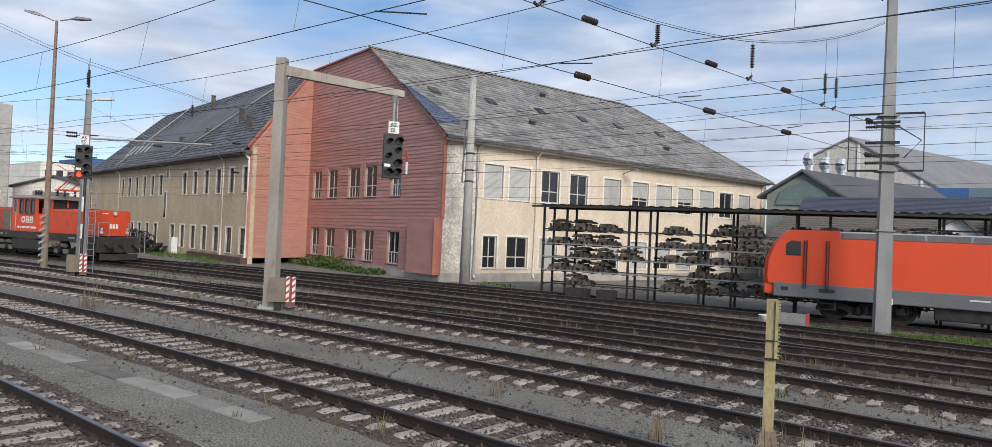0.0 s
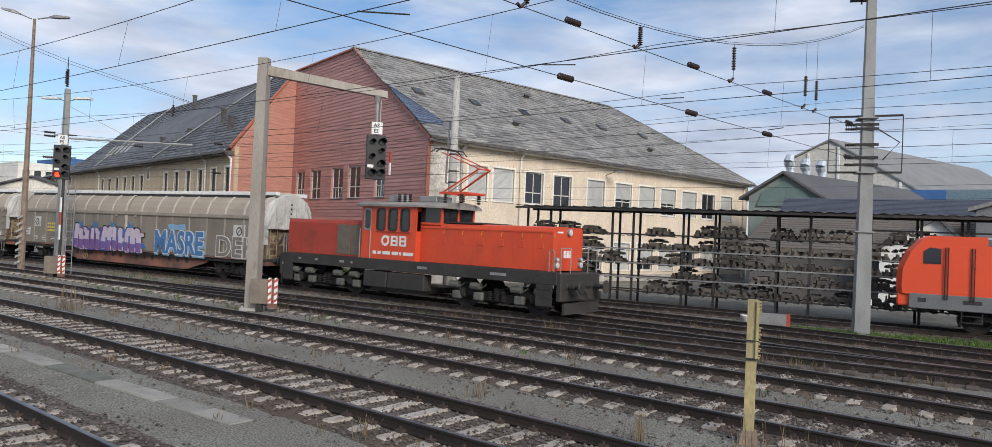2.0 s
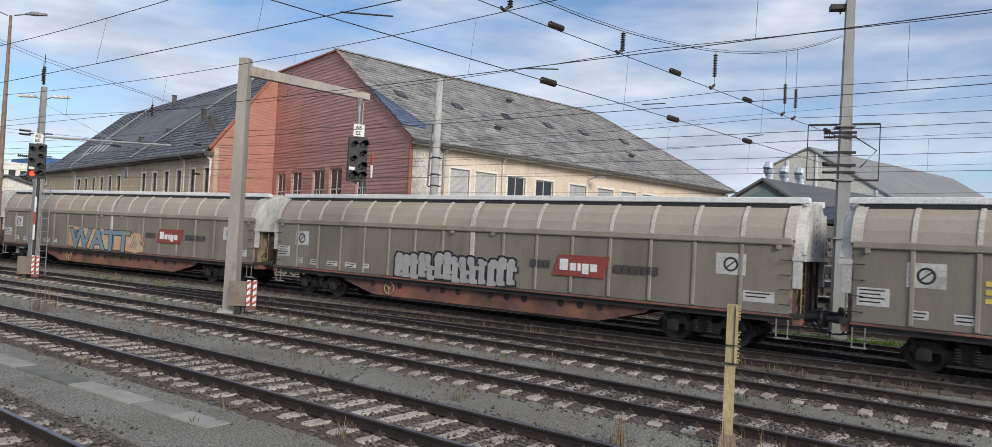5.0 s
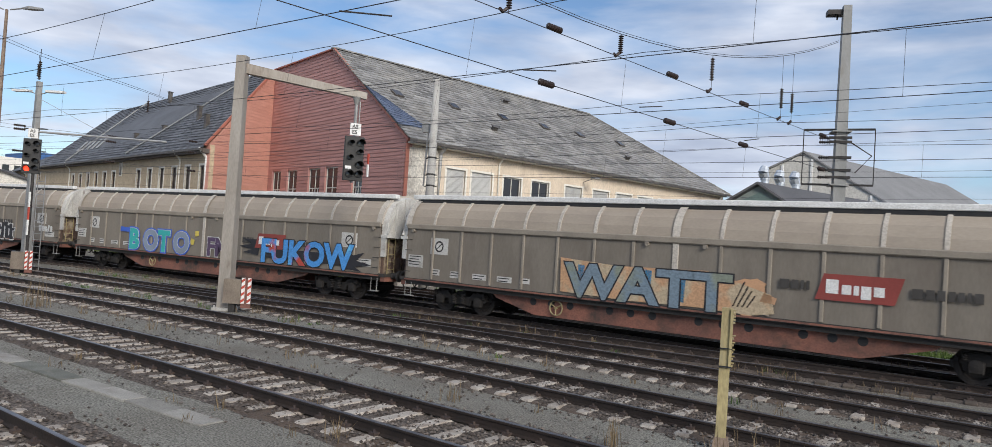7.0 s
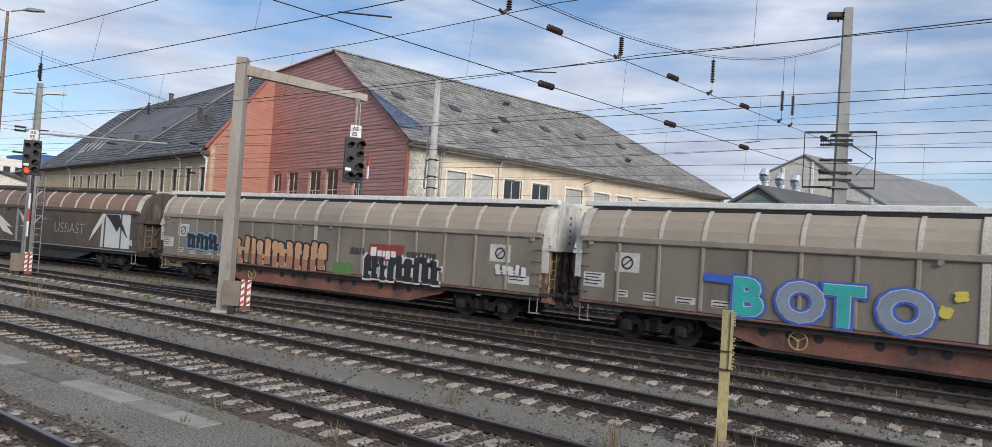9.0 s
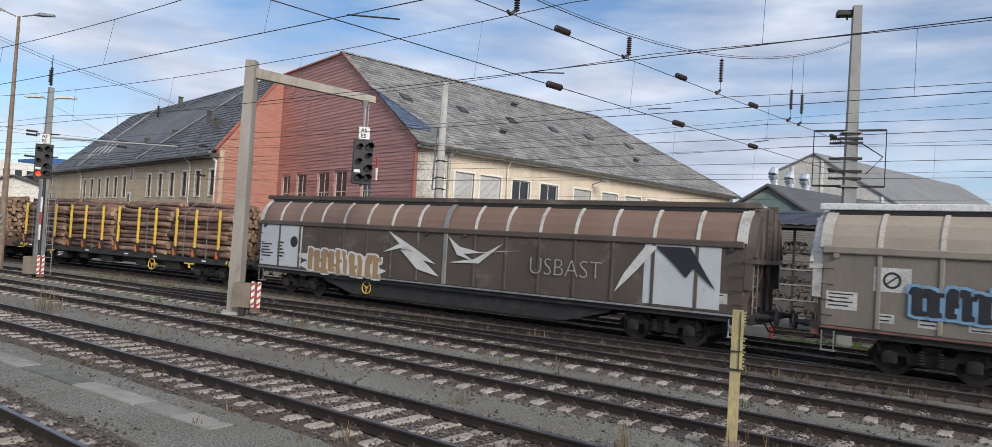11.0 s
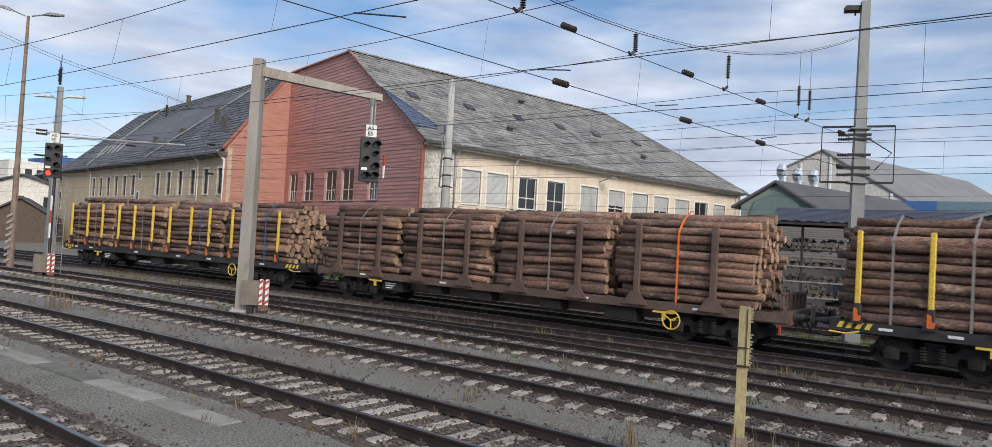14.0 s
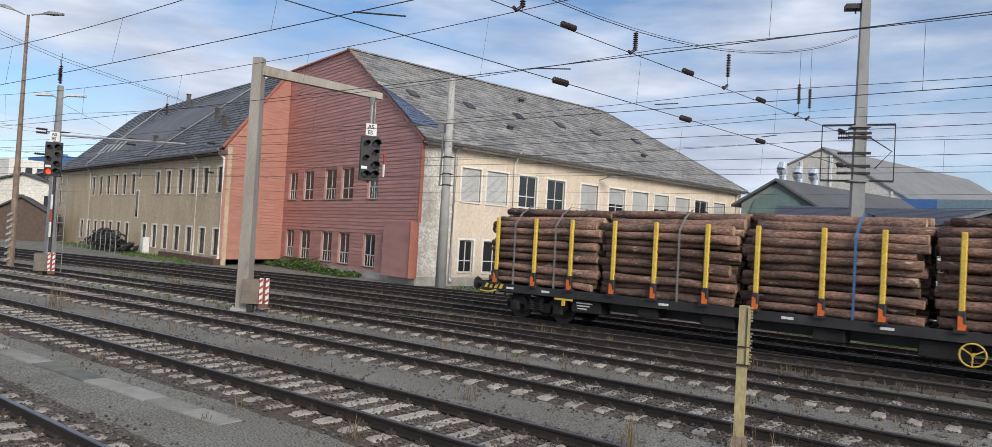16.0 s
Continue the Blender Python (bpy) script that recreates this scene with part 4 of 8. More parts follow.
def wheel_mesh(radius, key):
    s = Shape()
    for y in (-0.75, 0.75):
        inner = -math.copysign(1, y)
        m = Matrix.Translation((0, y, 0)) @ pose(0, 0, 0, 90, 0, 0)
        s.lathe([(0.06, -0.09), (0.12, -0.08), (radius * 0.72, -0.03), (radius * 0.80, -0.065), (radius, -0.065), (radius, 0.05), (radius + 0.028, 0.055), (radius + 0.028, 0.075), (radius * 0.78, 0.07), (radius * 0.70, 0.02), (0.1, 0.06)] if inner > 0 else
                [(0.1, -0.06), (radius * 0.70, -0.02), (radius * 0.78, -0.07), (radius + 0.028, -0.075), (radius + 0.028, -0.055), (radius, -0.05), (radius, 0.065), (radius * 0.80, 0.065), (radius * 0.72, 0.03), (0.12, 0.08), (0.06, 0.09)], m, 20)
        for k in range(6):
            a = k * math.pi / 3
            s.box(radius * 0.3, radius * 0.66, -0.035, 0.035, -0.07, 0.07, Matrix.Translation((0, y, 0)) @ pose(0, 0, 0, 0, math.degrees(a), 0))
    s.tube((0, -0.95, 0), (0, 0.95, 0), 0.075, 10)
    return s.mesh(key, WHEELMAT)


MESHES = {}


def shared(key, make):
    if key not in MESHES:
        MESHES[key] = make()
    return MESHES[key]


def bogie(parent, x, base=1.8, radius=0.46, style="freight"):
    """A two-axle bogie under a vehicle: side frames, springs, axle boxes, brake gear and turning wheelsets."""
    b = new("bogie")
    b.parent = parent
    b.matrix_basis = pose(x, 0, 0)

    def side_frames():
        s = Shape()
        for y in (-1.02, 1.02):
            out = [(-base / 2 - 0.35, 0.52), (-base / 2 - 0.3, 0.74), (-base / 2 + 0.3, 0.76), (-0.45, 0.60), (0.45, 0.60), (base / 2 - 0.3, 0.76), (base / 2 + 0.3, 0.74), (base / 2 + 0.35, 0.52), (base / 2 + 0.2, 0.42), (base / 2 - 0.35, 0.50), (0.5, 0.30), (-0.5, 0.30), (-base / 2 + 0.35, 0.50), (-base / 2 - 0.2, 0.42)]
            s.prism(out, Matrix.Translation((0, y + 0.05, 0)) @ pose(0, 0, 0, 90, 0, 0), 0.10)
        s.box(-0.22, 0.22, -1.0, 1.0, 0.42, 0.78)
        for e in (-1, 1):
            s.box(e * (base / 2 + 0.42) - 0.05, e * (base / 2 + 0.42) + 0.05, -0.95, 0.95, 0.5, 0.62)
        return s.mesh("side_frame", BOGIEMAT)

    def boxes():
        s = Shape()
        s.lathe([(0.05, -0.09), (0.15, -0.08), (0.16, 0.08), (0.05, 0.1)], pose(0, 0, 0, 90, 0, 0), 12)
        s.box(-0.17, 0.17, -0.08, 0.08, -0.18, 0.12, bevel=0.03)
        return s.mesh("axle_box", BOGIEMAT)

    def springs():
        s = Shape()
        for y in (-1.14, 1.14):
            for dx in ((-0.2, 0.2) if style == "freight" else (-0.3, 0.0, 0.3)):
                for k in range(5):
                    z = 0.34 + k * 0.07
                    s.lathe([(0.05, z), (0.085, z + 0.02), (0.085, z + 0.045), (0.05, z + 0.06)], Matrix.Translation((dx, y, 0)), 10)
            for e in (-1, 1):
                for k in range(4):
                    z = 0.58 + k * 0.05
                    s.lathe([(0.04, z), (0.065, z + 0.015), (0.065, z + 0.03), (0.04, z + 0.045)], Matrix.Translation((e * (base / 2 + 0.24), y, 0)), 8)
        return s.mesh("spring", BOGIEMAT)

    def brakes():
        s = Shape()
        for e in (-1, 1):
            s.box(e * base / 2 - radius - 0.09, e * base / 2 - radius - 0.02, -0.9, 0.9, 0.35, 0.55)
            s.box(e * base / 2 + radius + 0.02, e * base / 2 + radius + 0.09, -0.9, 0.9, 0.35, 0.55)
            s.tube((e * 0.2, -0.8, 0.25), (e * (base / 2 + 0.4), -0.8, 0.3), 0.02, 6)
        return s.mesh("brake_gear", BOGIEMAT)

    part("side_frame", shared(("sf", base, style), side_frames), BOGIEMAT, b)
    for y in (-1.12, 1.12):
        for e in (-1, 1):
            part("axle_box", shared("ab", boxes), BOGIEMAT, b, m=pose(e * base / 2, y, radius))
    tagged(part("spring", shared(("sp", base, style), springs), BOGIEMAT, b), kind="stuff")
    part("brake_gear", shared(("bg", base, radius), brakes), BOGIEMAT, b)
    for e in (-1, 1):
        w = part("wheelset", shared(("wh", radius), lambda: wheel_mesh(radius, "wheelset")), WHEELMAT, b, m=pose(e * base / 2, 0, radius))
        WHEELS.append((w, e * base / 2, radius, parent))
    return b


def buffers(parent, x, e, z=1.05):
    """A pair of side buffers and a screw coupling at one end."""
    for y in (-0.875, 0.875):
        m = Matrix.Translation((x, y, z)) @ pose(0, 0, 0, 0, 90 * e, 0)
        s = Shape().lathe([(0.13, -0.02), (0.13, 0.04), (0.1, 0.06), (0.1, 0.30), (0.075, 0.31), (0.075, 0.5), (0.22, 0.52), (0.235, 0.55), (0.2, 0.575)], m, 14)
        part("buffer", s, CHASSIS, parent, "black side buffer", smooth=False)
    s = Shape().box(min(0, e * 0.45), max(0, e * 0.45), -0.05, 0.05, -0.06, 0.04, Matrix.Translation((x, 0, z)))
    s.path([(x, 0.3, z - 0.1), (x + e * 0.2, 0.32, z - 0.45), (x + e * 0.45, 0.3, z - 0.5)], 0.03, 6)
    s.path([(x, -0.35, z - 0.1), (x + e * 0.2, -0.36, z - 0.42), (x + e * 0.45, -0.3, z - 0.45)], 0.03, 6)
    part("coupling", s, CHASSIS, parent)


def hand_wheel(parent, x, z, material, y=-1.32, r=0.26):
    s = Shape()
    pts = [(x + r * math.cos(a), y, z + r * math.sin(a)) for a in [2 * math.pi * i / 18 for i in range(19)]]
    s.path(pts, 0.022, 6)
    for k in range(3):
        a = 2 * math.pi * k / 3 + 0.5
        s.tube((x, y, z), (x + r * math.cos(a), y, z + r * math.sin(a)), 0.018, 6)
    s.tube((x, y - 0.03, z), (x, y + 0.3, z), 0.04, 8)
    part("brake_wheel", s, material, parent, "yellow hand-brake wheel")


ROOF_HALF = [(1.43, 3.06), (1.42, 3.16), (1.36, 3.42), (1.22, 3.72), (1.0, 3.95), (0.72, 4.12), (0.4, 4.22), (0.0, 4.26)]
ROOF_LINE = [(-y, z) for y, z in ROOF_HALF] + [(y, z) for y, z in ROOF_HALF[-2::-1]]
BODY, END = 21.7, 0.27      # length between the end walls; how far the ends reach beyond them


def arch(x0, x1, grow, line=None):
    line = line or ROOF_LINE
    return [[(x, y * (1 + grow / 1.5), z + grow * max(0.0, (z - 3.0))) for y, z in line] for x in (x0, x1)]


def sliding_wall_wagon(label, old=False):
    """A long covered bogie wagon with two sliding walls a side and an arched roof."""
    v = thing("covered_wagon", label, "freight wagon", "wagons of the passing train")
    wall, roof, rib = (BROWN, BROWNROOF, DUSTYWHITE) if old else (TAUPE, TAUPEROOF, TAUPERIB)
    h = BODY / 2

    def halves():
        s = Shape()
        s.box(0.06, h - 0.03, -1.42, -1.36, 1.10, 3.04)
        return s.mesh("sliding_wall", wall)

    def far():
        return Shape().box(-h, h, 1.36, 1.42, 1.10, 3.04).mesh("side_wall", wall)

    def floor_mesh():
        s = Shape().box(-h - END, h + END, -1.40, 1.40, 1.0, 1.13)
        s.box(-h, h, -1.46, -1.40, 1.0, 1.10)
        s.box(-h, h, -1.36, -1.30, 0.86, 1.0)
        return s.mesh("underframe", FRAMEGREY if not old else CHASSIS)

    def half_roof():
        outer, inner = arch(0.05, h, 0.0), [[(x, y * 0.97, z - 0.05) for y, z in ROOF_LINE] for x in (0.05, h)]
        s = Shape()
        s.loft(outer, cap=False, closed=False)
        s.loft(inner, cap=False, closed=False)
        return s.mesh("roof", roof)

    def rib_mesh():
        s = Shape()
        s.loft([[(x, y * 1.018, z + (0.028 if z > 3.2 else 0)) for y, z in ROOF_LINE[:11]] for x in (-0.055, 0.055)], cap=False, closed=False)
        for x in (-0.055, 0.055):
            n = 11
            a = [(x, y, z) for y, z in ROOF_LINE[:n]]
            b = [(x, y * 1.018, z + (0.028 if z > 3.2 else 0)) for y, z in ROOF_LINE[:n]]
            s.loft([a, b], cap=False, closed=False)
        return s.mesh("roof_rib", rib)

    def wall_rib():
        s = Shape().box(-0.05, 0.05, -1.462, -1.415, 1.12, 3.0, bevel=0.012)
        return s.mesh("wall_rib", RIBWALL if not old else wall)

    part("underframe", shared(("wf", old), floor_mesh), TAUPE, v)
    part("side_wall", shared(("far", old), far), TAUPE, v)
    for e in (-1, 1):
        flip = pose(0, 0, 0) if e > 0 else Matrix.Diagonal((-1, 1, 1, 1))
        w = part("sliding_wall", shared(("sw", old), halves), TAUPE, v, "dark brown sliding wall" if old else "dusty taupe sliding wall", m=flip)
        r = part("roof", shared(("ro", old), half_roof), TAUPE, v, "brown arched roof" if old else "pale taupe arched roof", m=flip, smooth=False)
        for i in range(1, 8):
            part("roof_rib", shared(("rr", old), rib_mesh), rib, r, m=pose(i * h / 8, 0, 0))
            part("wall_rib", shared(("wr", old), wall_rib), wall, w, m=pose(i * h / 8, 0, 0))
    # centre post, gutters, top rail
    s = Shape()
    s.box(-0.09, 0.09, -1.455, -1.34, 1.05, 3.08, bevel=0.01)
    s.loft([[(x, y * 1.03, z + (0.045 if z > 3.2 else 0)) for y, z in ROOF_LINE] for x in (-0.12, 0.12)], cap=False, closed=False)
    part("centre_post", s, TAUPERIB if not old else GALV, v, "pale centre post")
    s = Shape().box(-h, h, -1.49, -1.40, 2.95, 3.15, bevel=0.03).box(-h, h, 1.40, 1.47, 3.02, 3.12)
    part("gutter_rail", s, RIBWALL if not old else wall, v)
    for x in (-h + 0.35, -0.9, 0.9, h - 0.35):
        part("door_bracket", shared(("db", old), lambda: Shape().prism([(-0.06, 0.0), (0.06, 0.0), (0.06, -0.1), (0.0, -0.14), (-0.06, -0.1)], pose(0, 0, 0, 90, 0, 0), 0.09).mesh("door_bracket", RIBWALL if not old else CHASSIS)), wall, v, m=Matrix.Translation((x, -1.42, 2.96)))
    s = Shape().box(-h - END, h + END, -0.97, -0.72, 4.12, 4.29, bevel=0.02).box(-h - END, h + END, 0.72, 0.97, 4.12, 4.29)
    part("top_rail", s, WHITE if not old else BROWN, v, "white top rail")
    # the shade beneath the top rail, put in as a solid black strip
    part("rail_seat", Shape().box(-h + 0.1, h - 0.1, -0.93, -0.8, 3.9, 4.118), BLACK, v, "black strip for the shade in the slot under the top rail")
    s = Shape().box(-h, h, -1.47, -1.42, 1.02, 1.075)
    part("guide_rail", s, SILLRED if not old else GALV, v)
    # ends
    for e in (-1, 1):
        s = Shape()
        line = [(y * 0.985, z - 0.03) for y, z in ROOF_LINE]
        out = [(-1.38, 1.13)] + line + [(1.38, 1.13)]
        s.loft([[(e * (h - 0.05), y, z) for y, z in out], [(e * (h + 0.02), y, z) for y, z in out]])
        end = part("end_wall", s, ENDGRIME if not old else wall, v, "grimy rust-streaked end wall" if not old else "")
        # pale bulkhead over the upper end, a collar along the roof's edge, struts below
        cap_line = [(y * 0.985, z - 0.03) for y, z in ROOF_LINE]
        cap = [(-1.38, 2.62)] + cap_line + [(1.38, 2.62)]
        f = Shape().loft([[(e * (h + 0.024), y, z) for y, z in cap], [(e * (h + END), y * 0.96, z - 0.04 if z > 2.7 else z) for y, z in cap]])
        f.box(e * h + min(0, e * (END + 0.06)), e * h + max(0, e * (END + 0.06)), -1.43, 1.43, 2.54, 2.66)
        part("bulkhead", f, DUSTYWHITE if not old else wall, end, "chalky white upper bulkhead" if not old else "")
        for y in (-0.9, -0.35, 0.35, 0.9):
            part("strut", Shape().box(e * h + min(e * END, e * (END + 0.06)), e * h + max(e * END, e * (END + 0.06)), y - 0.05, y + 0.05, 2.66, 4.14 if abs(y) < 0.5 else 3.9), DUSTYWHITE if not old else wall, end)
        for y0, y1 in ((-1.36, -0.95), (1.36, 0.95)):
            part("strut", Shape().bar((e * (h + END + 0.03), y0, 2.7), (e * (h + END + 0.03), y1, 3.75), 0.07, 0.07), DUSTYWHITE if not old else wall, end)
        for y in (-1.36, 1.36):
            part("strut", Shape().box(e * h + min(e * 0.02, e * 0.24), e * h + max(e * 0.02, e * 0.24), y - 0.05, y + 0.05, 1.8, 2.6), DUSTYWHITE if not old else wall, end)
        f = Shape().loft([[(e * (h - 0.22), y * 1.03, z + 0.035) for y, z in ROOF_LINE], [(e * (h + 0.06), y * 1.03, z + 0.035) for y, z in ROOF_LINE], [(e * (h + 0.06), y * 0.93, z - 0.07) for y, z in ROOF_LINE]], cap=False, closed=False)
        holes = Shape()
        for k in range(5):
            holes.lathe([(0.055, 0.0), (0.055, 0.008)], Matrix.Translation((e * (h + END + 0.002), 0.0, 2.85 + k * 0.22)) @ pose(0, 0, 0, 0, 90 * e, 0), 10)
        tagged(part("bulkhead_hole", holes, BLACK, end), kind="stuff")
        part("roof_collar", f, TAUPERIB if not old else DUSTYWHITE, end)
        f = Shape()
        for y in (-1.3, -0.6, 0.0, 0.6, 1.3):
            f.box(e * h + min(e * 0.02, e * 0.1), e * h + max(e * 0.02, e * 0.1), y - 0.045, y + 0.045, 1.13, 2.56)
        f.tube((e * (h + 0.16), -1.1, 1.3), (e * (h + 0.16), -0.2, 2.4), 0.03, 6).tube((e * (h + 0.16), 0.9, 1.2), (e * (h + 0.16), 0.2, 2.4), 0.03, 6)
        f.box(e * h + min(e * 0.02, e * 0.2), e * h + max(e * 0.02, e * 0.2), -0.75, -0.35, 1.3, 1.75)
        part("end_frame", f, CHASSISBROWN, end, "rusty brown end posts and rods")
        f = Shape()
        for k in range(4):
            f.path([(e * (h - 0.28), -1.43, 1.35 + k * 0.4), (e * (h - 0.28), -1.52, 1.35 + k * 0.4), (e * (h - 0.02), -1.52, 1.35 + k * 0.4), (e * (h - 0.02), -1.43, 1.35 + k * 0.4)], 0.013, 5)
        part("corner_rung", f, CHASSIS, end)
        g = Shape()
        for k in range(7):
            g.tube((e * (h + 0.2), -1.15, 1.3 + k * 0.3), (e * (h + 0.2), -0.75, 1.3 + k * 0.3), 0.014, 5)
        for y in (-1.15, -0.75):
            g.tube((e * (h + 0.2), y, 1.1), (e * (h + 0.2), y, 3.3), 0.016, 5)
        part("ladder", g, YELLOWPOST if not old else GALV, end, "yellowish end ladder")
        buffers(v, e * (h + END), e)
        s = Shape().box(e * (h + END - 0.12) - 0.1, e * (h + END - 0.12) + 0.1, -1.35, 1.35, 0.82, 1.12)
        part("headstock", s, SILLRED if not old else CHASSIS, v)
        s = Shape()
        s.path([(e * (h - 0.05), -1.42, 0.95), (e * (h - 0.05), -1.42, 0.45), (e * (h - 0.35), -1.42, 0.45), (e * (h - 0.35), -1.42, 0.95)], 0.018, 5)
        s.box(e * (h - 0.2) - 0.17, e * (h - 0.2) + 0.17, -1.46, -1.25, 0.42, 0.45)
        part("step", s, GALV, v)
    # fish-bellied sill with round holes shown as discs of shade plates
    belly = [(-6.9, 0.98), (-6.6, 0.72), (-5.0, 0.30), (5.0, 0.30), (6.6, 0.72), (6.9, 0.98)]
    s = Shape()
    for y in (-1.2, 1.14):
        s.prism(belly, Matrix.Translation((0, y + 0.06, 0)) @ pose(0, 0, 0, 90, 0, 0), 0.06)
    sill = part("sill_beam", s, SILLRED if not old else CHASSIS, v, "rust-red fish-bellied sill beam" if not old else "")
    s = Shape()
    for k in range(-7, 8):
        if k in (0, 4, -4):
            continue
        part("lightening_hole", shared("hole", lambda: Shape().lathe([(0.13, 0), (0.13, 0.006)], pose(0, 0, 0, 90, 0, 0), 12).mesh("hole", BLACK)), BLACK, sill, m=Matrix.Translation((k * 0.72, -1.202, 0.74)))
    s = Shape()
    for x in (-4.6, -1.6, 1.2, 4.2):
        s.box(x - 0.35, x + 0.35, -0.9, 0.3, 0.34, 0.85, bevel=0.04)
    s.tube((-2.9, -0.7, 0.55), (-0.6, -0.7, 0.55), 0.2, 12)
    part("brake_equipment", s, BOGIEMAT, v)
    hand_wheel(v, -4.1, 0.62, STAKEYELLOW if old else YELLOWPOST, -1.26, 0.24)
    for x in (-8.35, 8.35):
        bogie(v, x)
    # label plates and a round sign panel near both ends
    for x, w, z, hh in ((-10.35, 0.75, 1.75, 0.46), (-9.3, 0.36, 1.4, 0.22), (-8.35, 0.5, 1.38, 0.24), (-7.25, 0.62, 1.38, 0.2), (-6.15, 0.62, 1.38, 0.2), (-5.3, 0.4, 1.4, 0.18), (10.0, 0.85, 1.5, 0.3)):
        pl = part("data_plate", Shape().box(x - w / 2, x + w / 2, -1.428, -1.416, z - hh / 2, z + hh / 2), DUSTYWHITE, v, "white data plate with unreadable lettering")
        s = Shape()
        for k in range(max(1, int(hh / 0.1))):
            s.box(x - w * 0.42, x + w * (0.36 - 0.13 * (k % 2)), -1.432, -1.427, z + hh / 2 - 0.075 - k * 0.1, z + hh / 2 - 0.042 - k * 0.1)
        part("plate_lettering", s, BLACK, pl)
    for x in (-9.2, 9.2):
        part("sign_panel", Shape().box(x - 0.42, x + 0.42, -1.428, -1.416, 2.06, 2.66), DUSTYWHITE, v, "pale square sign panel")
        m = Matrix.Translation((x, -1.429, 2.35)) @ pose(0, 0, 0, 90, 0, 0)
        ring = Shape()
        ring.loft([[(r * math.cos(2 * math.pi * i / 20), r * math.sin(2 * math.pi * i / 20), 0.0) for i in range(20)] for r in (0.15, 0.21)], m, cap=False)
        ring.box(-0.17, 0.17, -0.02, 0.02, 0, 0.003, m @ pose(0, 0, 0, 0, 0, 40))
        part("sign_ring", ring, BLACK, v)
    return v


def company_mark(v, x, z=1.98, k=1.0):
    """The operator's mark: a slanted red field with plain bars in place of its lettering."""
    m = Matrix.Translation((x, -1.464, z)) @ pose(0, 0, 0, 90, 0, 0)
    s = Shape().prism([(-1.0 * k, -0.34 * k), (0.85 * k, -0.34 * k), (1.05 * k, 0.34 * k), (-0.8 * k, 0.34 * k)], m, 0.008)
    part("operator_mark", s, paint("mark_red", (0.26, 0.055, 0.045)), v, "slanted dull red field")
    s = Shape()
    for a, b, low, high in ((-0.74, -0.44, -0.16, 0.2), (-0.36, -0.14, -0.16, 0.08), (-0.08, 0.04, -0.16, 0.08), (0.09, 0.32, -0.25, 0.08), (0.38, 0.62, -0.16, 0.08)):
        s.box(x + a * k, x + b * k, -1.482, -1.474, z + low * k, z + high * k)
    tagged(part("operator_bar", s, WHITE, v, "white bars in place of lettering"), kind="stuff")
    s = Shape()
    for a, b in ((-1.9, -1.66), (-1.6, -1.42), (-1.36, -1.28), (-1.22, -1.14), (1.2, 1.44), (1.5, 1.68), (1.74, 1.9), (1.96, 2.1), (2.16, 2.28), (2.34, 2.42), (2.48, 2.66)):
        s.box(x + a * k, x + b * k, -1.470, -1.458, z - 0.12 * k, z + 0.12 * k)
    tagged(part("operator_bar", s, paint("mark_dark", (0.06, 0.055, 0.05)), v, "dark bars in place of lettering"), kind="stuff")


def tag(v, text, x, z, size, fill, edge, fat=0.03, wide=1.0, shade=None, line=0.04):
    """A sprayed word: outline, fill and, if given, a block of shade behind."""
    m = Matrix.Translation((x, -1.466, z))
    if shade:
        letters(text, size, shade, v, m @ Matrix.Translation((0.07, 0.004, -0.05)), 0.006, fat + 0.07, "graffiti_shade", "", wide)
    if edge:
        letters(text, size, edge, v, m @ Matrix.Translation((0, -0.004, 0)), 0.008, fat + line, "graffiti_outline", "", wide)
    letters(text, size, fill, v, m @ Matrix.Translation((0, -0.012, 0)), 0.008, fat, "graffiti_letters", "sprayed lettering", wide)


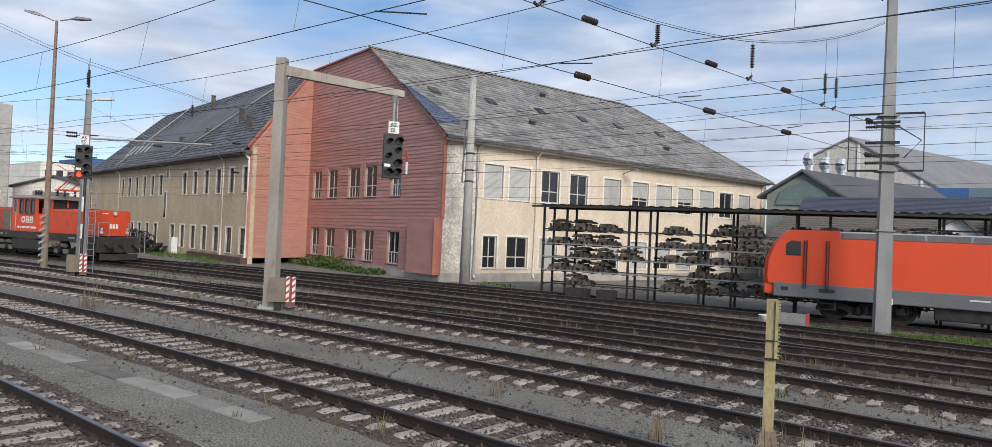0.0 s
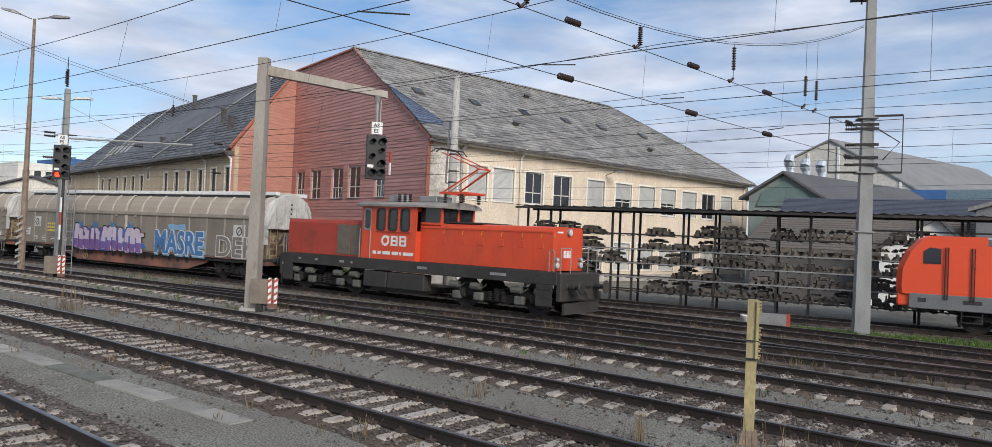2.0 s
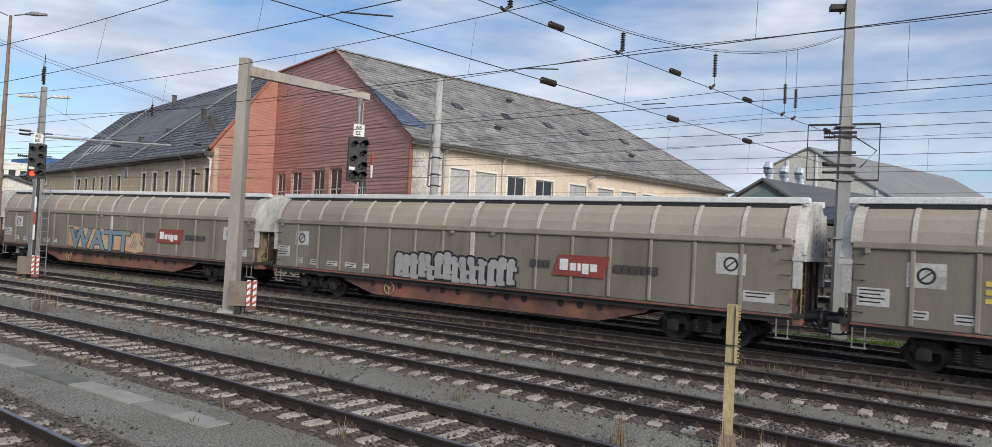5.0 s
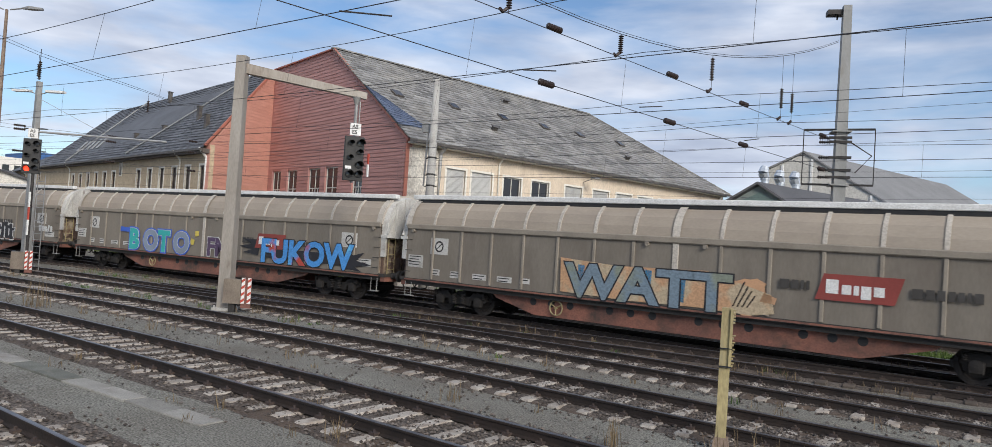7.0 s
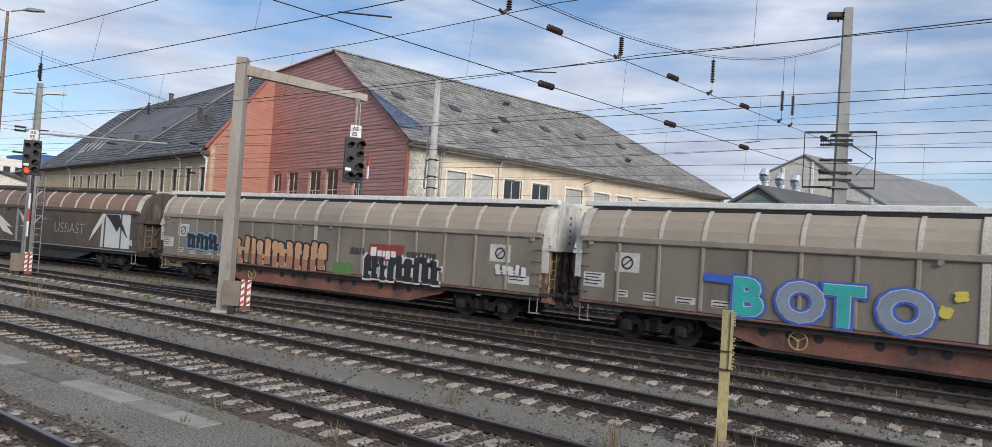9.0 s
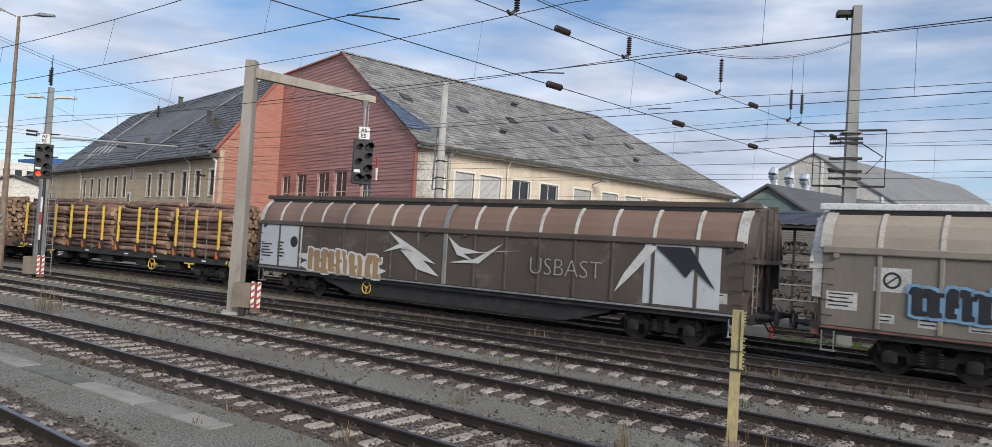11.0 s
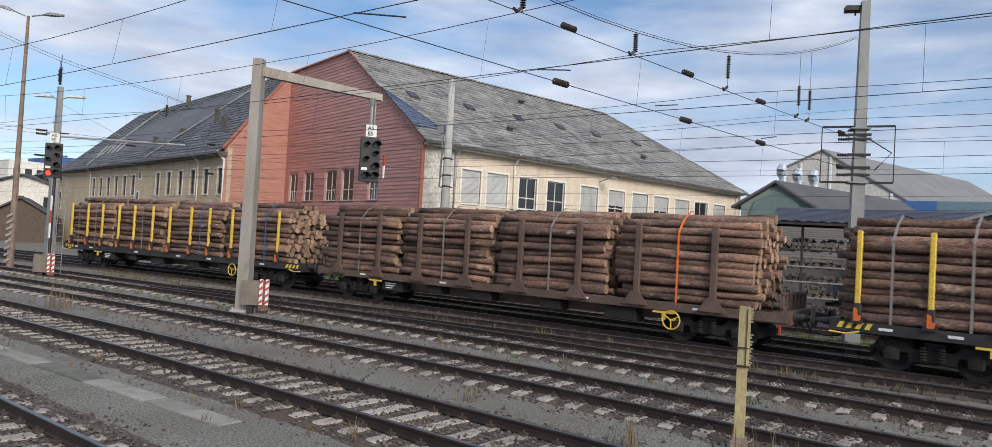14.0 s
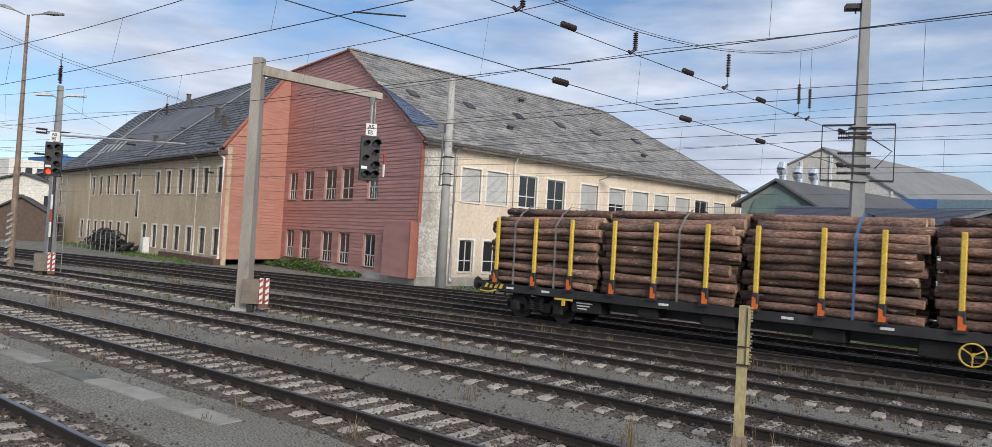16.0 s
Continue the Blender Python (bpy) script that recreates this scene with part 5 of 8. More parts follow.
def scribble(v, x, z, w, h, n, fill, edge, seed, lower=None):
    """A sprayed word that cannot be read: a row of slanted, uneven bars with an outline."""
    rng = random.Random(seed)
    for i in range(n):
        cx = x - w / 2 + (i + 0.5) * w / n
        bw = w / n * rng.uniform(0.27, 0.42)
        lean, dz = rng.uniform(-0.14, 0.14) * h, rng.uniform(-0.06, 0.06) * h
        ht, notch, foot = rng.uniform(0.40, 0.55), rng.uniform(-0.2, 0.25), rng.uniform(0.0, 0.1) * h
        arm = w / n * rng.choice((0.0, 0.25, 0.4))

        def outline(g):
            t, b, mid = z + h * ht + dz + g, z - h / 2 + dz - g, z + notch * h
            return [(cx - bw - g, b + foot), (cx - bw * 0.3, b), (cx + bw + arm * 0.6 + g, b + 0.02), (cx + bw + arm * 0.6 + g, b + 0.17 * h + g), (cx + bw + g, b + 0.2 * h + g), (cx + bw + g, mid - 0.06 * h),
                    (cx + bw + arm + g, mid - 0.05 * h - g), (cx + bw + arm + g, mid + 0.08 * h + g), (cx + bw + lean + g, mid + 0.1 * h), (cx + bw + lean + g, t - 0.05 * h), (cx + lean, t + 0.02 * h), (cx - bw + lean - g, t), (cx - bw - arm * 0.5 + lean * 0.6 - g, t - 0.2 * h), (cx - bw - g, mid)]
        if edge:
            m = Matrix.Translation((0, -1.4685, 0)) @ pose(0, 0, 0, 90, 0, 0)
            part("graffiti_outline", Shape().prism(outline(0.07), m, -0.004), edge, v)
        m = Matrix.Translation((0, -1.4735, 0)) @ pose(0, 0, 0, 90, 0, 0)
        part("graffiti_bar", Shape().prism(outline(0.0), m, -0.004), fill, v, "unreadable sprayed bar")
        if lower:
            t = z - 0.12 * h + rng.uniform(-0.05, 0.05) * h
            m = Matrix.Translation((0, -1.4785, 0)) @ pose(0, 0, 0, 90, 0, 0)
            part("graffiti_shade", Shape().prism([(cx - bw, z - h / 2 + dz + foot), (cx + bw, z - h / 2 + dz + 0.02), (cx + bw, t), (cx - bw, t + 0.03)], m, -0.004), lower, v)


def blot(v, x, z, w, h, material, seed, name="graffiti_field"):
    """An uneven sprayed field behind letters."""
    rng = random.Random(seed)
    n = 22
    pts = []
    for i in range(n):
        a = 2 * math.pi * i / n
        c, s_ = math.cos(a), math.sin(a)
        k = 1.0 / max(abs(c) ** 1.6 + 1e-9, abs(s_) ** 1.6 + 1e-9) ** 0.5
        pts.append((min(1.25, k) * c * w / 2 * rng.uniform(0.82, 1.12), min(1.25, k) * s_ * h / 2 * rng.uniform(0.75, 1.15)))
    m = Matrix.Translation((x, -1.4695, z)) @ pose(0, 0, 0, 90, 0, 0)
    part(name, Shape().prism(pts, m, -0.004), material, v, "sprayed paint field")


def spike(v, pts, material, name="graffiti_stroke"):
    m = Matrix.Translation((0, -1.4705, 0)) @ pose(0, 0, 0, 90, 0, 0)
    part(name, Shape().prism(pts, m, -0.004), material, v, "sharp sprayed stroke")


P_BLUE, P_SKY, P_WHITE, P_PURPLE, P_LILAC = paint("spray_blue", (0.06, 0.16, 0.34)), paint("spray_pale_blue", (0.20, 0.36, 0.52)), paint("spray_white", (0.60, 0.60, 0.58)), paint("spray_purple", (0.17, 0.09, 0.26)), paint("spray_lilac", (0.50, 0.42, 0.50))
P_BLACK, P_YELLOW, P_ORANGE, P_TEAL, P_RED = paint("spray_black", (0.025, 0.025, 0.03)), paint("spray_yellow", (0.62, 0.50, 0.10)), paint("spray_peach", (0.55, 0.32, 0.18)), paint("spray_teal", (0.04, 0.40, 0.38)), paint("spray_red", (0.48, 0.06, 0.05))
P_CYAN, P_GREEN = paint("spray_cyan", (0.08, 0.33, 0.60)), paint("spray_green", (0.10, 0.22, 0.06))
P_PLUM = paint("spray_plum", (0.10, 0.065, 0.12))
P_STEEL = paint("spray_steel", (0.24, 0.29, 0.36))


def mixed(name, a, b, scale, mix=(0.47, 0.55), third=None):
    """Spray paint of two or three colours in soft patches."""
    if name not in PAINTS:
        PAINTS[name] = mat(name, a, b, 0.6, scale=scale, fine=18, bump=0.03, mix=mix, dirt=third, dirt_at=(0.54, 0.62), dirt_scale=0.9)
    return PAINTS[name]


vehicles = []     # (thing, metres of its centre ahead of the track's zero at the start)

w1 = sliding_wall_wagon("dusty taupe sliding-wall wagon with blue and lilac graffiti")
vehicles.append((w1, -62.78))
tag(w1, "MASRE", 2.65, 1.1, 1.58, P_BLUE, P_WHITE, 0.05, 0.84, P_SKY)
for x, w in ((4.2, 0.9), (4.9, 0.7)):
    blot(w1, x, 2.42, w, 0.3, P_SKY, int(x * 10))
tag(w1, "DEK", 7.55, 1.12, 1.38, paint("dusty_taupe_fill", (0.2, 0.175, 0.15)), P_WHITE, 0.02, 1.14, None, 0.04)
blot(w1, -1.75, 1.6, 6.9, 1.25, mixed("spray_violet_and_blue", (0.10, 0.05, 0.17), (0.05, 0.12, 0.34), 0.8), 3)
scribble(w1, -1.75, 1.6, 6.6, 1.3, 12, P_LILAC, P_BLACK, 5, P_PURPLE)
for x in (-4.6, -3.1, -1.4, 0.2):
    spike(w1, [(x, 2.1), (x + 0.5, 2.2), (x + 0.45, 2.55), (x + 0.3, 2.35), (x + 0.05, 2.62)], P_BLUE)
for k in range(3):
    s = Shape()
    for j in range(9 - k * 2):
        s.box(-8.0 + j * 0.22, -8.0 + j * 0.22 + 0.15, -1.436, -1.424, 2.2 - k * 0.2, 2.32 - k * 0.2)
    part("graffiti_bar", s, P_YELLOW, w1, "yellow scrawl shown as bars")

w2 = sliding_wall_wagon("dusty taupe sliding-wall wagon with outlined silver graffiti")
vehicles.append((w2, -86.1))
company_mark(w2, 4.4, 2.0)
scribble(w2, -0.9, 1.6, 5.6, 0.95, 14, paint("spray_silver", (0.36, 0.35, 0.34)), P_BLACK, 6)

w3 = sliding_wall_wagon("dusty taupe sliding-wall wagon with orange and blue graffiti")
vehicles.append((w3, -109.5))
company_mark(w3, 4.9, 2.05, 1.0)
spike(w3, [(-3.85, 1.2), (-1.5, 1.13), (0.8, 1.16), (2.3, 1.1), (2.9, 1.2), (2.8, 1.7), (1.0, 2.22), (-1.8, 2.16), (-3.9, 2.3)], mixed("spray_sand_and_peach", (0.50, 0.30, 0.17), (0.46, 0.37, 0.25), 1.1), "graffiti_field")
tag(w3, "WATT", -3.65, 1.12, 1.46, mixed("spray_slate_and_green", (0.17, 0.23, 0.28), (0.22, 0.25, 0.20), 0.9), P_BLACK, 0.045, 1.26)
for x in (-3.25, -0.95, 0.12):
    spike(w3, [(x, 1.3), (x + 0.22, 1.25), (x + 0.26, 2.1), (x + 0.02, 2.12)], P_CYAN)
blot(w3, 2.15, 1.6, 1.15, 1.05, P_ORANGE, 9)
spike(w3, [(2.5, 1.5), (2.9, 1.45), (2.95, 1.62), (2.6, 1.75)], P_ORANGE)
for k in range(4):
    spike(w3, [(1.75 + k * 0.13, 1.3), (1.8 + k * 0.13, 1.3), (2.1 + k * 0.1, 2.0 - k * 0.12), (2.05 + k * 0.1, 2.0 - k * 0.12)], P_BLACK)

w4 = sliding_wall_wagon("dusty taupe sliding-wall wagon with red, blue and teal graffiti")
vehicles.append((w4, -132.7))
company_mark(w4, 4.6, 2.05, 0.95)
for pts in ([(3.9, 1.4), (2.9, 1.5), (3.5, 1.65), (2.6, 1.75), (3.4, 1.9), (2.8, 2.1), (4.0, 2.1)], [(9.1, 1.2), (10.0, 1.12), (9.6, 1.3), (10.5, 1.42), (9.7, 1.55), (10.1, 1.9), (9.5, 1.75), (9.1, 2.0)], [(4.2, 1.35), (9.2, 1.3), (9.2, 1.75), (4.2, 1.75)]):
    spike(w4, pts, P_BLACK)
tag(w4, "FUKOW", 4.05, 1.18, 1.38, mixed("spray_blue_and_red", (0.07, 0.27, 0.62), (0.42, 0.07, 0.05), 0.75, (0.52, 0.58), (0.16, 0.48, 0.66)), P_BLACK, 0.055, 1.06)
tag(w4, "FM!", 0.35, 1.2, 1.15, P_PLUM, P_WHITE, 0.045, 1.05, None, 0.035)
ROYAL = paint("spray_royal", (0.05, 0.13, 0.55))
for k, (ch, mt) in enumerate((("B", P_TEAL), ("O", P_STEEL), ("T", P_TEAL), ("O", P_STEEL))):
    letters(ch, 1.35, ROYAL, w4, Matrix.Translation((-5.85 + k * 1.22, -1.466, 1.2)), 0.008, 0.15, "graffiti_shade", "", 1.08)
    letters(ch, 1.35, P_WHITE, w4, Matrix.Translation((-5.85 + k * 1.22, -1.478, 1.2)), 0.004, 0.088, "graffiti_outline", "", 1.08)
    letters(ch, 1.35, mt, w4, Matrix.Translation((-5.85 + k * 1.22, -1.486, 1.2)), 0.004, 0.068, "graffiti_letters", "sprayed lettering", 1.08)
spike(w4, [(-6.7, 2.0), (-5.9, 1.98), (-5.9, 2.2), (-6.7, 2.24)], ROYAL)
for x, z in ((-0.75, 1.75), (-0.45, 2.15)):
    blot(w4, x, z, 0.28, 0.28, P_YELLOW, int(z * 10))

w5 = sliding_wall_wagon("dusty taupe sliding-wall wagon with peach graffiti and white scrawl")
vehicles.append((w5, -156.05))
company_mark(w5, 3.9, 2.05, 0.95)
scribble(w5, -2.4, 1.65, 6.2, 1.15, 13, P_ORANGE, P_BLACK, 7, paint("spray_brick", (0.36, 0.17, 0.11)))
blot(w5, 1.75, 1.3, 1.1, 0.5, P_GREEN, 31)
scribble(w5, 4.7, 1.5, 3.8, 0.95, 9, P_BLACK, P_WHITE, 8)
scribble(w5, 9.7, 1.8, 1.3, 0.34, 5, P_WHITE, None, 9)
scribble(w5, -7.6, 1.9, 2.4, 0.75, 7, P_BLACK, P_SKY, 10)

w6 = sliding_wall_wagon("dark brown old sliding-wall wagon with white graffiti strokes", True)
vehicles.append((w6, -179.95))
for x0, x1, mt in ((-10.8, -8.0, WHITE), (7.85, 10.2, WHITE)):
    s = Shape().box(x0, x1, -1.436, -1.424, 1.16, 2.98)
    part("white_panel", s, PANELWHITE, w6, "bluish white painted panel")
m = Matrix.Translation((-8.5, -1.44, 2.25)) @ pose(0, 0, 0, 90, 0, 0)
part("sign_disc", Shape().lathe([(0.24, 0), (0.24, 0.006)], m, 20), BLACK, w6)
s = Shape()
for k, (a, b) in enumerate(((0.0, 0.7), (0.0, 0.5), (0.0, 0.6), (0.0, 0.8), (0.0, 0.65))):
    s.box(-10.7 + a, -10.7 + b, -1.445, -1.435, 2.05 - k * 0.13, 2.11 - k * 0.13)
    s.box(-9.6 + a * 0.5, -9.6 + b * 0.6, -1.445, -1.435, 2.15 - k * 0.15, 2.22 - k * 0.15)
part("plate_lettering", s, BLACK, w6)
blot(w6, -5.5, 1.5, 4.8, 0.85, P_WHITE, 21)
scribble(w6, -5.4, 1.55, 4.3, 0.95, 10, paint("spray_ochre", (0.34, 0.22, 0.12)), P_WHITE, 11)
for pts in ([(-2.9, 2.95), (-1.9, 2.2), (-2.2, 2.25), (-1.3, 1.55), (-0.2, 1.35), (-1.0, 1.9), (-0.4, 1.8), (-1.5, 2.35)], [(-3.1, 2.1), (-2.3, 2.45), (-1.2, 2.1), (-2.2, 2.3)],
            [(0.15, 2.85), (0.6, 2.2), (1.4, 2.0), (0.9, 2.25), (3.4, 2.5), (1.6, 2.35), (0.7, 2.5)], [(0.2, 1.9), (1.4, 2.1), (2.6, 2.7), (1.6, 1.95)], [(6.9, 1.4), (7.6, 2.1), (8.3, 2.9), (7.9, 2.9), (7.2, 2.0)]):
    spike(w6, pts, P_WHITE)
spike(w6, [(8.2, 2.9), (9.3, 2.9), (10.1, 1.7), (9.4, 2.3), (9.2, 2.0), (8.8, 2.4)], P_BLACK)
tag(w6, "USBAST", 3.7, 1.75, 0.82, paint("spray_thin_grey", (0.34, 0.33, 0.31)), None, -0.018, 0.98)

# ---- timber wagons ----
STACKS = [(-9.4, -5.1), (-4.9, -0.5), (-0.3, 4.15), (4.4, 8.85)]


def log_mesh(seed):
    rng = random.Random(seed)
    r0, r1 = rng.uniform(0.105, 0.16), rng.uniform(0.09, 0.13)
    loops = []
    n = 9
    for i in range(7):
        t = i / 6
        r = r0 + (r1 - r0) * t
        cy, cz = rng.uniform(-0.025, 0.025), rng.uniform(-0.025, 0.025)
        loops.append([((t - 0.5) * 4.3, cy + r * math.cos(2 * math.pi * k / n) * rng.uniform(0.93, 1.07), cz + r * math.sin(2 * math.pi * k / n) * rng.uniform(0.93, 1.07)) for k in range(n)])
    s = Shape()
    s.loft(loops)
    s.k[-1] = s.k[-2] = 1
    me = s.mesh("log", BARK, CUTWOOD, smooth=True)
    me.polygons[len(me.polygons) - 1].use_smooth = me.polygons[len(me.polygons) - 2].use_smooth = False
    return me, max(r0, r1)


LOGS = [log_mesh(s) for s in range(14)]


def log_stack(parent, x0, x1, seed):
    """Logs piled between the stakes; those on the near face and on top are single pieces."""
    rng = random.Random(seed)
    st = new("log_stack")
    st.parent = parent
    mid = (x0 + x1) / 2
    bulk = Shape()
    row, z = 0, 1.28
    top = rng.uniform(3.7, 3.9)
    while z < top:
        y = -1.2 + (0.12 if row % 2 else 0.0)
        crown = z > 3.3
        if crown:
            y = -0.98 + 1.3 * max(0.0, z - 3.3)
        col, y_first = 0, y
        while y < (-y_first if crown else 1.25):
            me, r = rng.choice(LOGS)
            dx, dz, dy = rng.gauss(0, 0.1), rng.uniform(-0.035, 0.035), rng.uniform(-0.035, 0.035)
            m = pose(mid + dx, y + dy, z + dz, rng.uniform(0, 360), rng.uniform(-1.1, 1.1), rng.uniform(-0.9, 0.9) + (180 if rng.random() < 0.5 else 0))
            if col == 0 or crown or z > 3.15 and col < 5:
                part("log", me, BARK, st, m=m)
            else:
                o = len(bulk.v)
                bulk.v.extend(tuple(m @ v.co) for v in me.vertices)
                for p in me.polygons:
                    bulk.f.append(tuple(o + i for i in p.vertices))
                    bulk.k.append(p.material_index)
            y += 0.235
            col += 1
        z += 0.22
        row += 1
    b = part("log_pile", bulk, (BARK, CUTWOOD), st, "brown pine logs with pale cut ends")
    tagged(b, kind="stuff")


def strap(parent, x, material):
    s = Shape()
    prof = [(-1.36, 1.15), (-1.38, 3.25), (-1.0, 3.66), (-0.5, 3.93), (0.5, 3.93), (1.0, 3.66), (1.38, 3.25), (1.36, 1.15)]
    s.loft([[(x + e * 0.03, y, z) for y, z in prof] for e in (-1, 1)], cap=False, closed=False)
    s.loft([[(x + e * 0.03, y * 0.985, z - 0.012) for y, z in prof] for e in (-1, 1)], cap=False, closed=False)
    part("strap", s, material, parent)


def timber_wagon(label, yellow, seed):
    v = thing("timber_wagon", label, "freight wagon", "wagons of the passing train")
    body = CHASSIS if yellow else CHASSISBROWN
    s = Shape()
    s.box(-9.7, 9.7, -1.36, -1.22, 0.88, 1.14).box(-9.7, 9.7, 1.22, 1.36, 0.88, 1.14)
    s.box(-9.7, 9.7, -0.35, 0.35, 0.75, 1.1)
    for k in range(-9, 10):
        s.box(k * 1.05 - 0.09, k * 1.05 + 0.09, -1.3, 1.3, 0.95, 1.16)
    part("underframe", s, body, v)
    s = Shape()
    s.prism([(-6.5, 0.9), (-5.6, 0.55), (5.6, 0.55), (6.5, 0.9)], Matrix.Translation((0, -0.6, 0)) @ pose(0, 0, 0, 90, 0, 0), 0.05)
    s.prism([(-6.5, 0.9), (-5.6, 0.55), (5.6, 0.55), (6.5, 0.9)], Matrix.Translation((0, 0.6, 0)) @ pose(0, 0, 0, 90, 0, 0), 0.05)
    part("truss_beam", s, body, v)
    for x, w, z0 in ((-5.4, 0.55, 0.45), (-3.2, 0.35, 0.55), (-1.0, 0.5, 0.5), (2.0, 0.4, 0.5), (4.6, 0.55, 0.42)):
        part("equipment_box", Shape().box(x - w, x + w, -1.2, -0.5, z0, 0.86, bevel=0.03), BOGIEMAT, v)
    s = Shape()
    for k in range(3):
        s.box(-5.75 + k * 0.02, -5.15 - k * 0.1, -1.212, -1.203, 0.74 - k * 0.09, 0.78 - k * 0.09)
    for x in (-8.4, -6.9, -2.6, 1.0, 3.4, 7.2):
        s.box(x - 0.16, x + 0.16, -1.372, -1.364, 0.98, 1.05)
    tagged(part("plate_lettering", s, WHITE, v, "white lettering shown as bars"), kind="stuff")
    hand_wheel(v, (3.25 if seed == 1 else 5.2) if yellow else 6.4, 0.62, STAKEYELLOW, -1.4, 0.27)
    posts = (-9.08, -7.44, -5.98, -4.39, -2.97, -1.34, 0.11, 1.83, 3.26, 4.94, 6.41, 8.13) if yellow else (-8.4, -6.1, -3.9, -1.57, 0.8, 3.1, 5.2, 7.6)
    for x in posts:
        for y in (-1.34, 1.34):
            e = math.copysign(1, y)
            s = Shape()
            if yellow:
                s.box(x - 0.065, x + 0.065, y - 0.05, y + 0.05, 1.58, 3.47, bevel=0.02)
                st = part("stake", s, STAKEYELLOW, v, "yellow steel stake")
                f = Shape().box(x - 0.09, x + 0.09, y - 0.065, y + 0.065, 1.14, 1.62, bevel=0.02)
                f.box(x - 0.14, x + 0.14, y - 0.1, y + 0.1, 1.1, 1.2)
                part("stake_foot", f, CHASSIS, st)
                f = Shape().prism([(0, 0), (0.16, 0), (0.18, 0.12), (0.1, 0.16), (0.09, 0.3), (0.0, 0.34)], Matrix.Translation((x - 0.06, y + e * 0.085, 1.17)) @ pose(0, 0, 0, 90, 0, 0), 0.02)
                part("stake_lock", f, STAKEORANGE, st, "orange stake lock")
            else:
                s.box(x - 0.10, x + 0.10, y - 0.06, y + 0.06, 0.9, 3.47, bevel=0.02)
                s.prism([(-0.42, 0.0), (0.42, 0.0), (0.12, 0.42), (-0.12, 0.42)], Matrix.Translation((x, y + 0.05 * e, 0.98)) @ pose(0, 0, 0, 90, 0, 0), 0.06)
                part("stake", s, CHASSISBROWN, v, "brown steel stake")
    for e in (-1, 1):
        s = Shape().box(e * 9.62 - 0.12, e * 9.62 + 0.12, -1.32, 1.32, 0.82, 1.2)
        part("headstock", s, body, v)
        if yellow:
            s = Shape()
            for k in range(4):
                s.prism([(0, 0), (0.12, 0), (0.2, 0.16), (0.08, 0.16)], Matrix.Translation((e * 9.15 - 0.4 + k * 0.22, -1.365, 0.96)) @ pose(0, 0, 0, 90, 0, 0), 0.01)
            s.path([(e * 9.0, -1.38, 0.9), (e * 9.3, -1.4, 0.82), (e * 9.72, -1.4, 0.84)], 0.025, 6)
            part("warning_mark", s, STAKEYELLOW, v, "yellow hazard marks")
        else:
            s = Shape().box(e * 9.5 - 0.04, e * 9.5 + 0.04, -1.25, 1.25, 1.2, 1.28).box(e * 9.5 - 0.04, e * 9.5 + 0.04, -1.25, 1.25, 1.62, 1.7)
            for k in range(7):
                s.box(e * 9.5 - 0.04, e * 9.5 + 0.04, -1.25 + k * 0.4, -1.13 + k * 0.4, 1.2, 1.66)
            part("end_rack", s, CHASSISBROWN, v)
        s = Shape().box(e * 6.15 - 0.35, e * 6.15 + 0.35, -1.4, -1.36, 0.8, 0.86).box(e * 6.15 - 0.06, e * 6.15 + 0.06, -1.4, -1.36, 0.62, 0.8)
        part("release_handle", s, STAKEYELLOW, v)
        buffers(v, e * 9.74, e)
        bogie(v, e * 7.4)
    for i, (a, b) in enumerate(STACKS):
        log_stack(v, a, b, seed * 10 + i)
    if yellow:
        for x in (-8.3, -6.6, -2.2, 2.6, 5.6, 7.3):
            strap(v, x, STRAPBLUE if x > 2 and seed == 3 else STRAPGREY)
    else:
        strap(v, 6.5, STRAPORANGE)
        for x in (-7.2, -2.7, 2.0):
            strap(v, x, STRAPGREY)
    return v


vehicles.append((timber_wagon("black timber wagon with yellow stakes carrying pine logs", True, 1), -202.0))
vehicles.append((timber_wagon("brown timber wagon with steel stakes carrying pine logs", False, 2), -222.6))
vehicles.append((timber_wagon("black timber wagon with yellow stakes and blue straps carrying logs", True, 3), -243.2))

# ---- red shunting locomotive at the head of the train ----
loco = thing("locomotive", "red electric shunting locomotive with a centre cab and grey frame", "locomotive")
vehicles.append((loco, -42.75))
s = Shape().box(-7.6, 6.92, -1.4, -1.3, 1.1, 1.55, bevel=0.02).box(-7.6, 6.92, 1.3, 1.4, 1.1, 1.55).box(-7.6, 6.92, -1.3, 1.3, 1.2, 1.5)
part("frame", s, FRAMEGREY, loco, "dark grey frame with small plates")
s = Shape()
for x, w in ((-6.3, 0.16), (-5.2, 0.2), (-3.6, 0.3), (-3.0, 0.12), (0.9, 0.5), (4.5, 0.7)):
    s.box(x - w / 2, x + w / 2, -1.41, -1.402, 1.28, 1.38)
part("frame_plate", s, GALV, loco)


def hood(x0, x1, red, half=1.02, top=3.08):
    prof = [(-half, 1.55), (-half, top - 0.16), (-half + 0.05, top - 0.04), (-half + 0.18, top), (half - 0.18, top), (half - 0.05, top - 0.04), (half, top - 0.16), (half, 1.55)]
    return Shape().loft([[(x, y, z) for y, z in prof] for x in (x0, x1)])


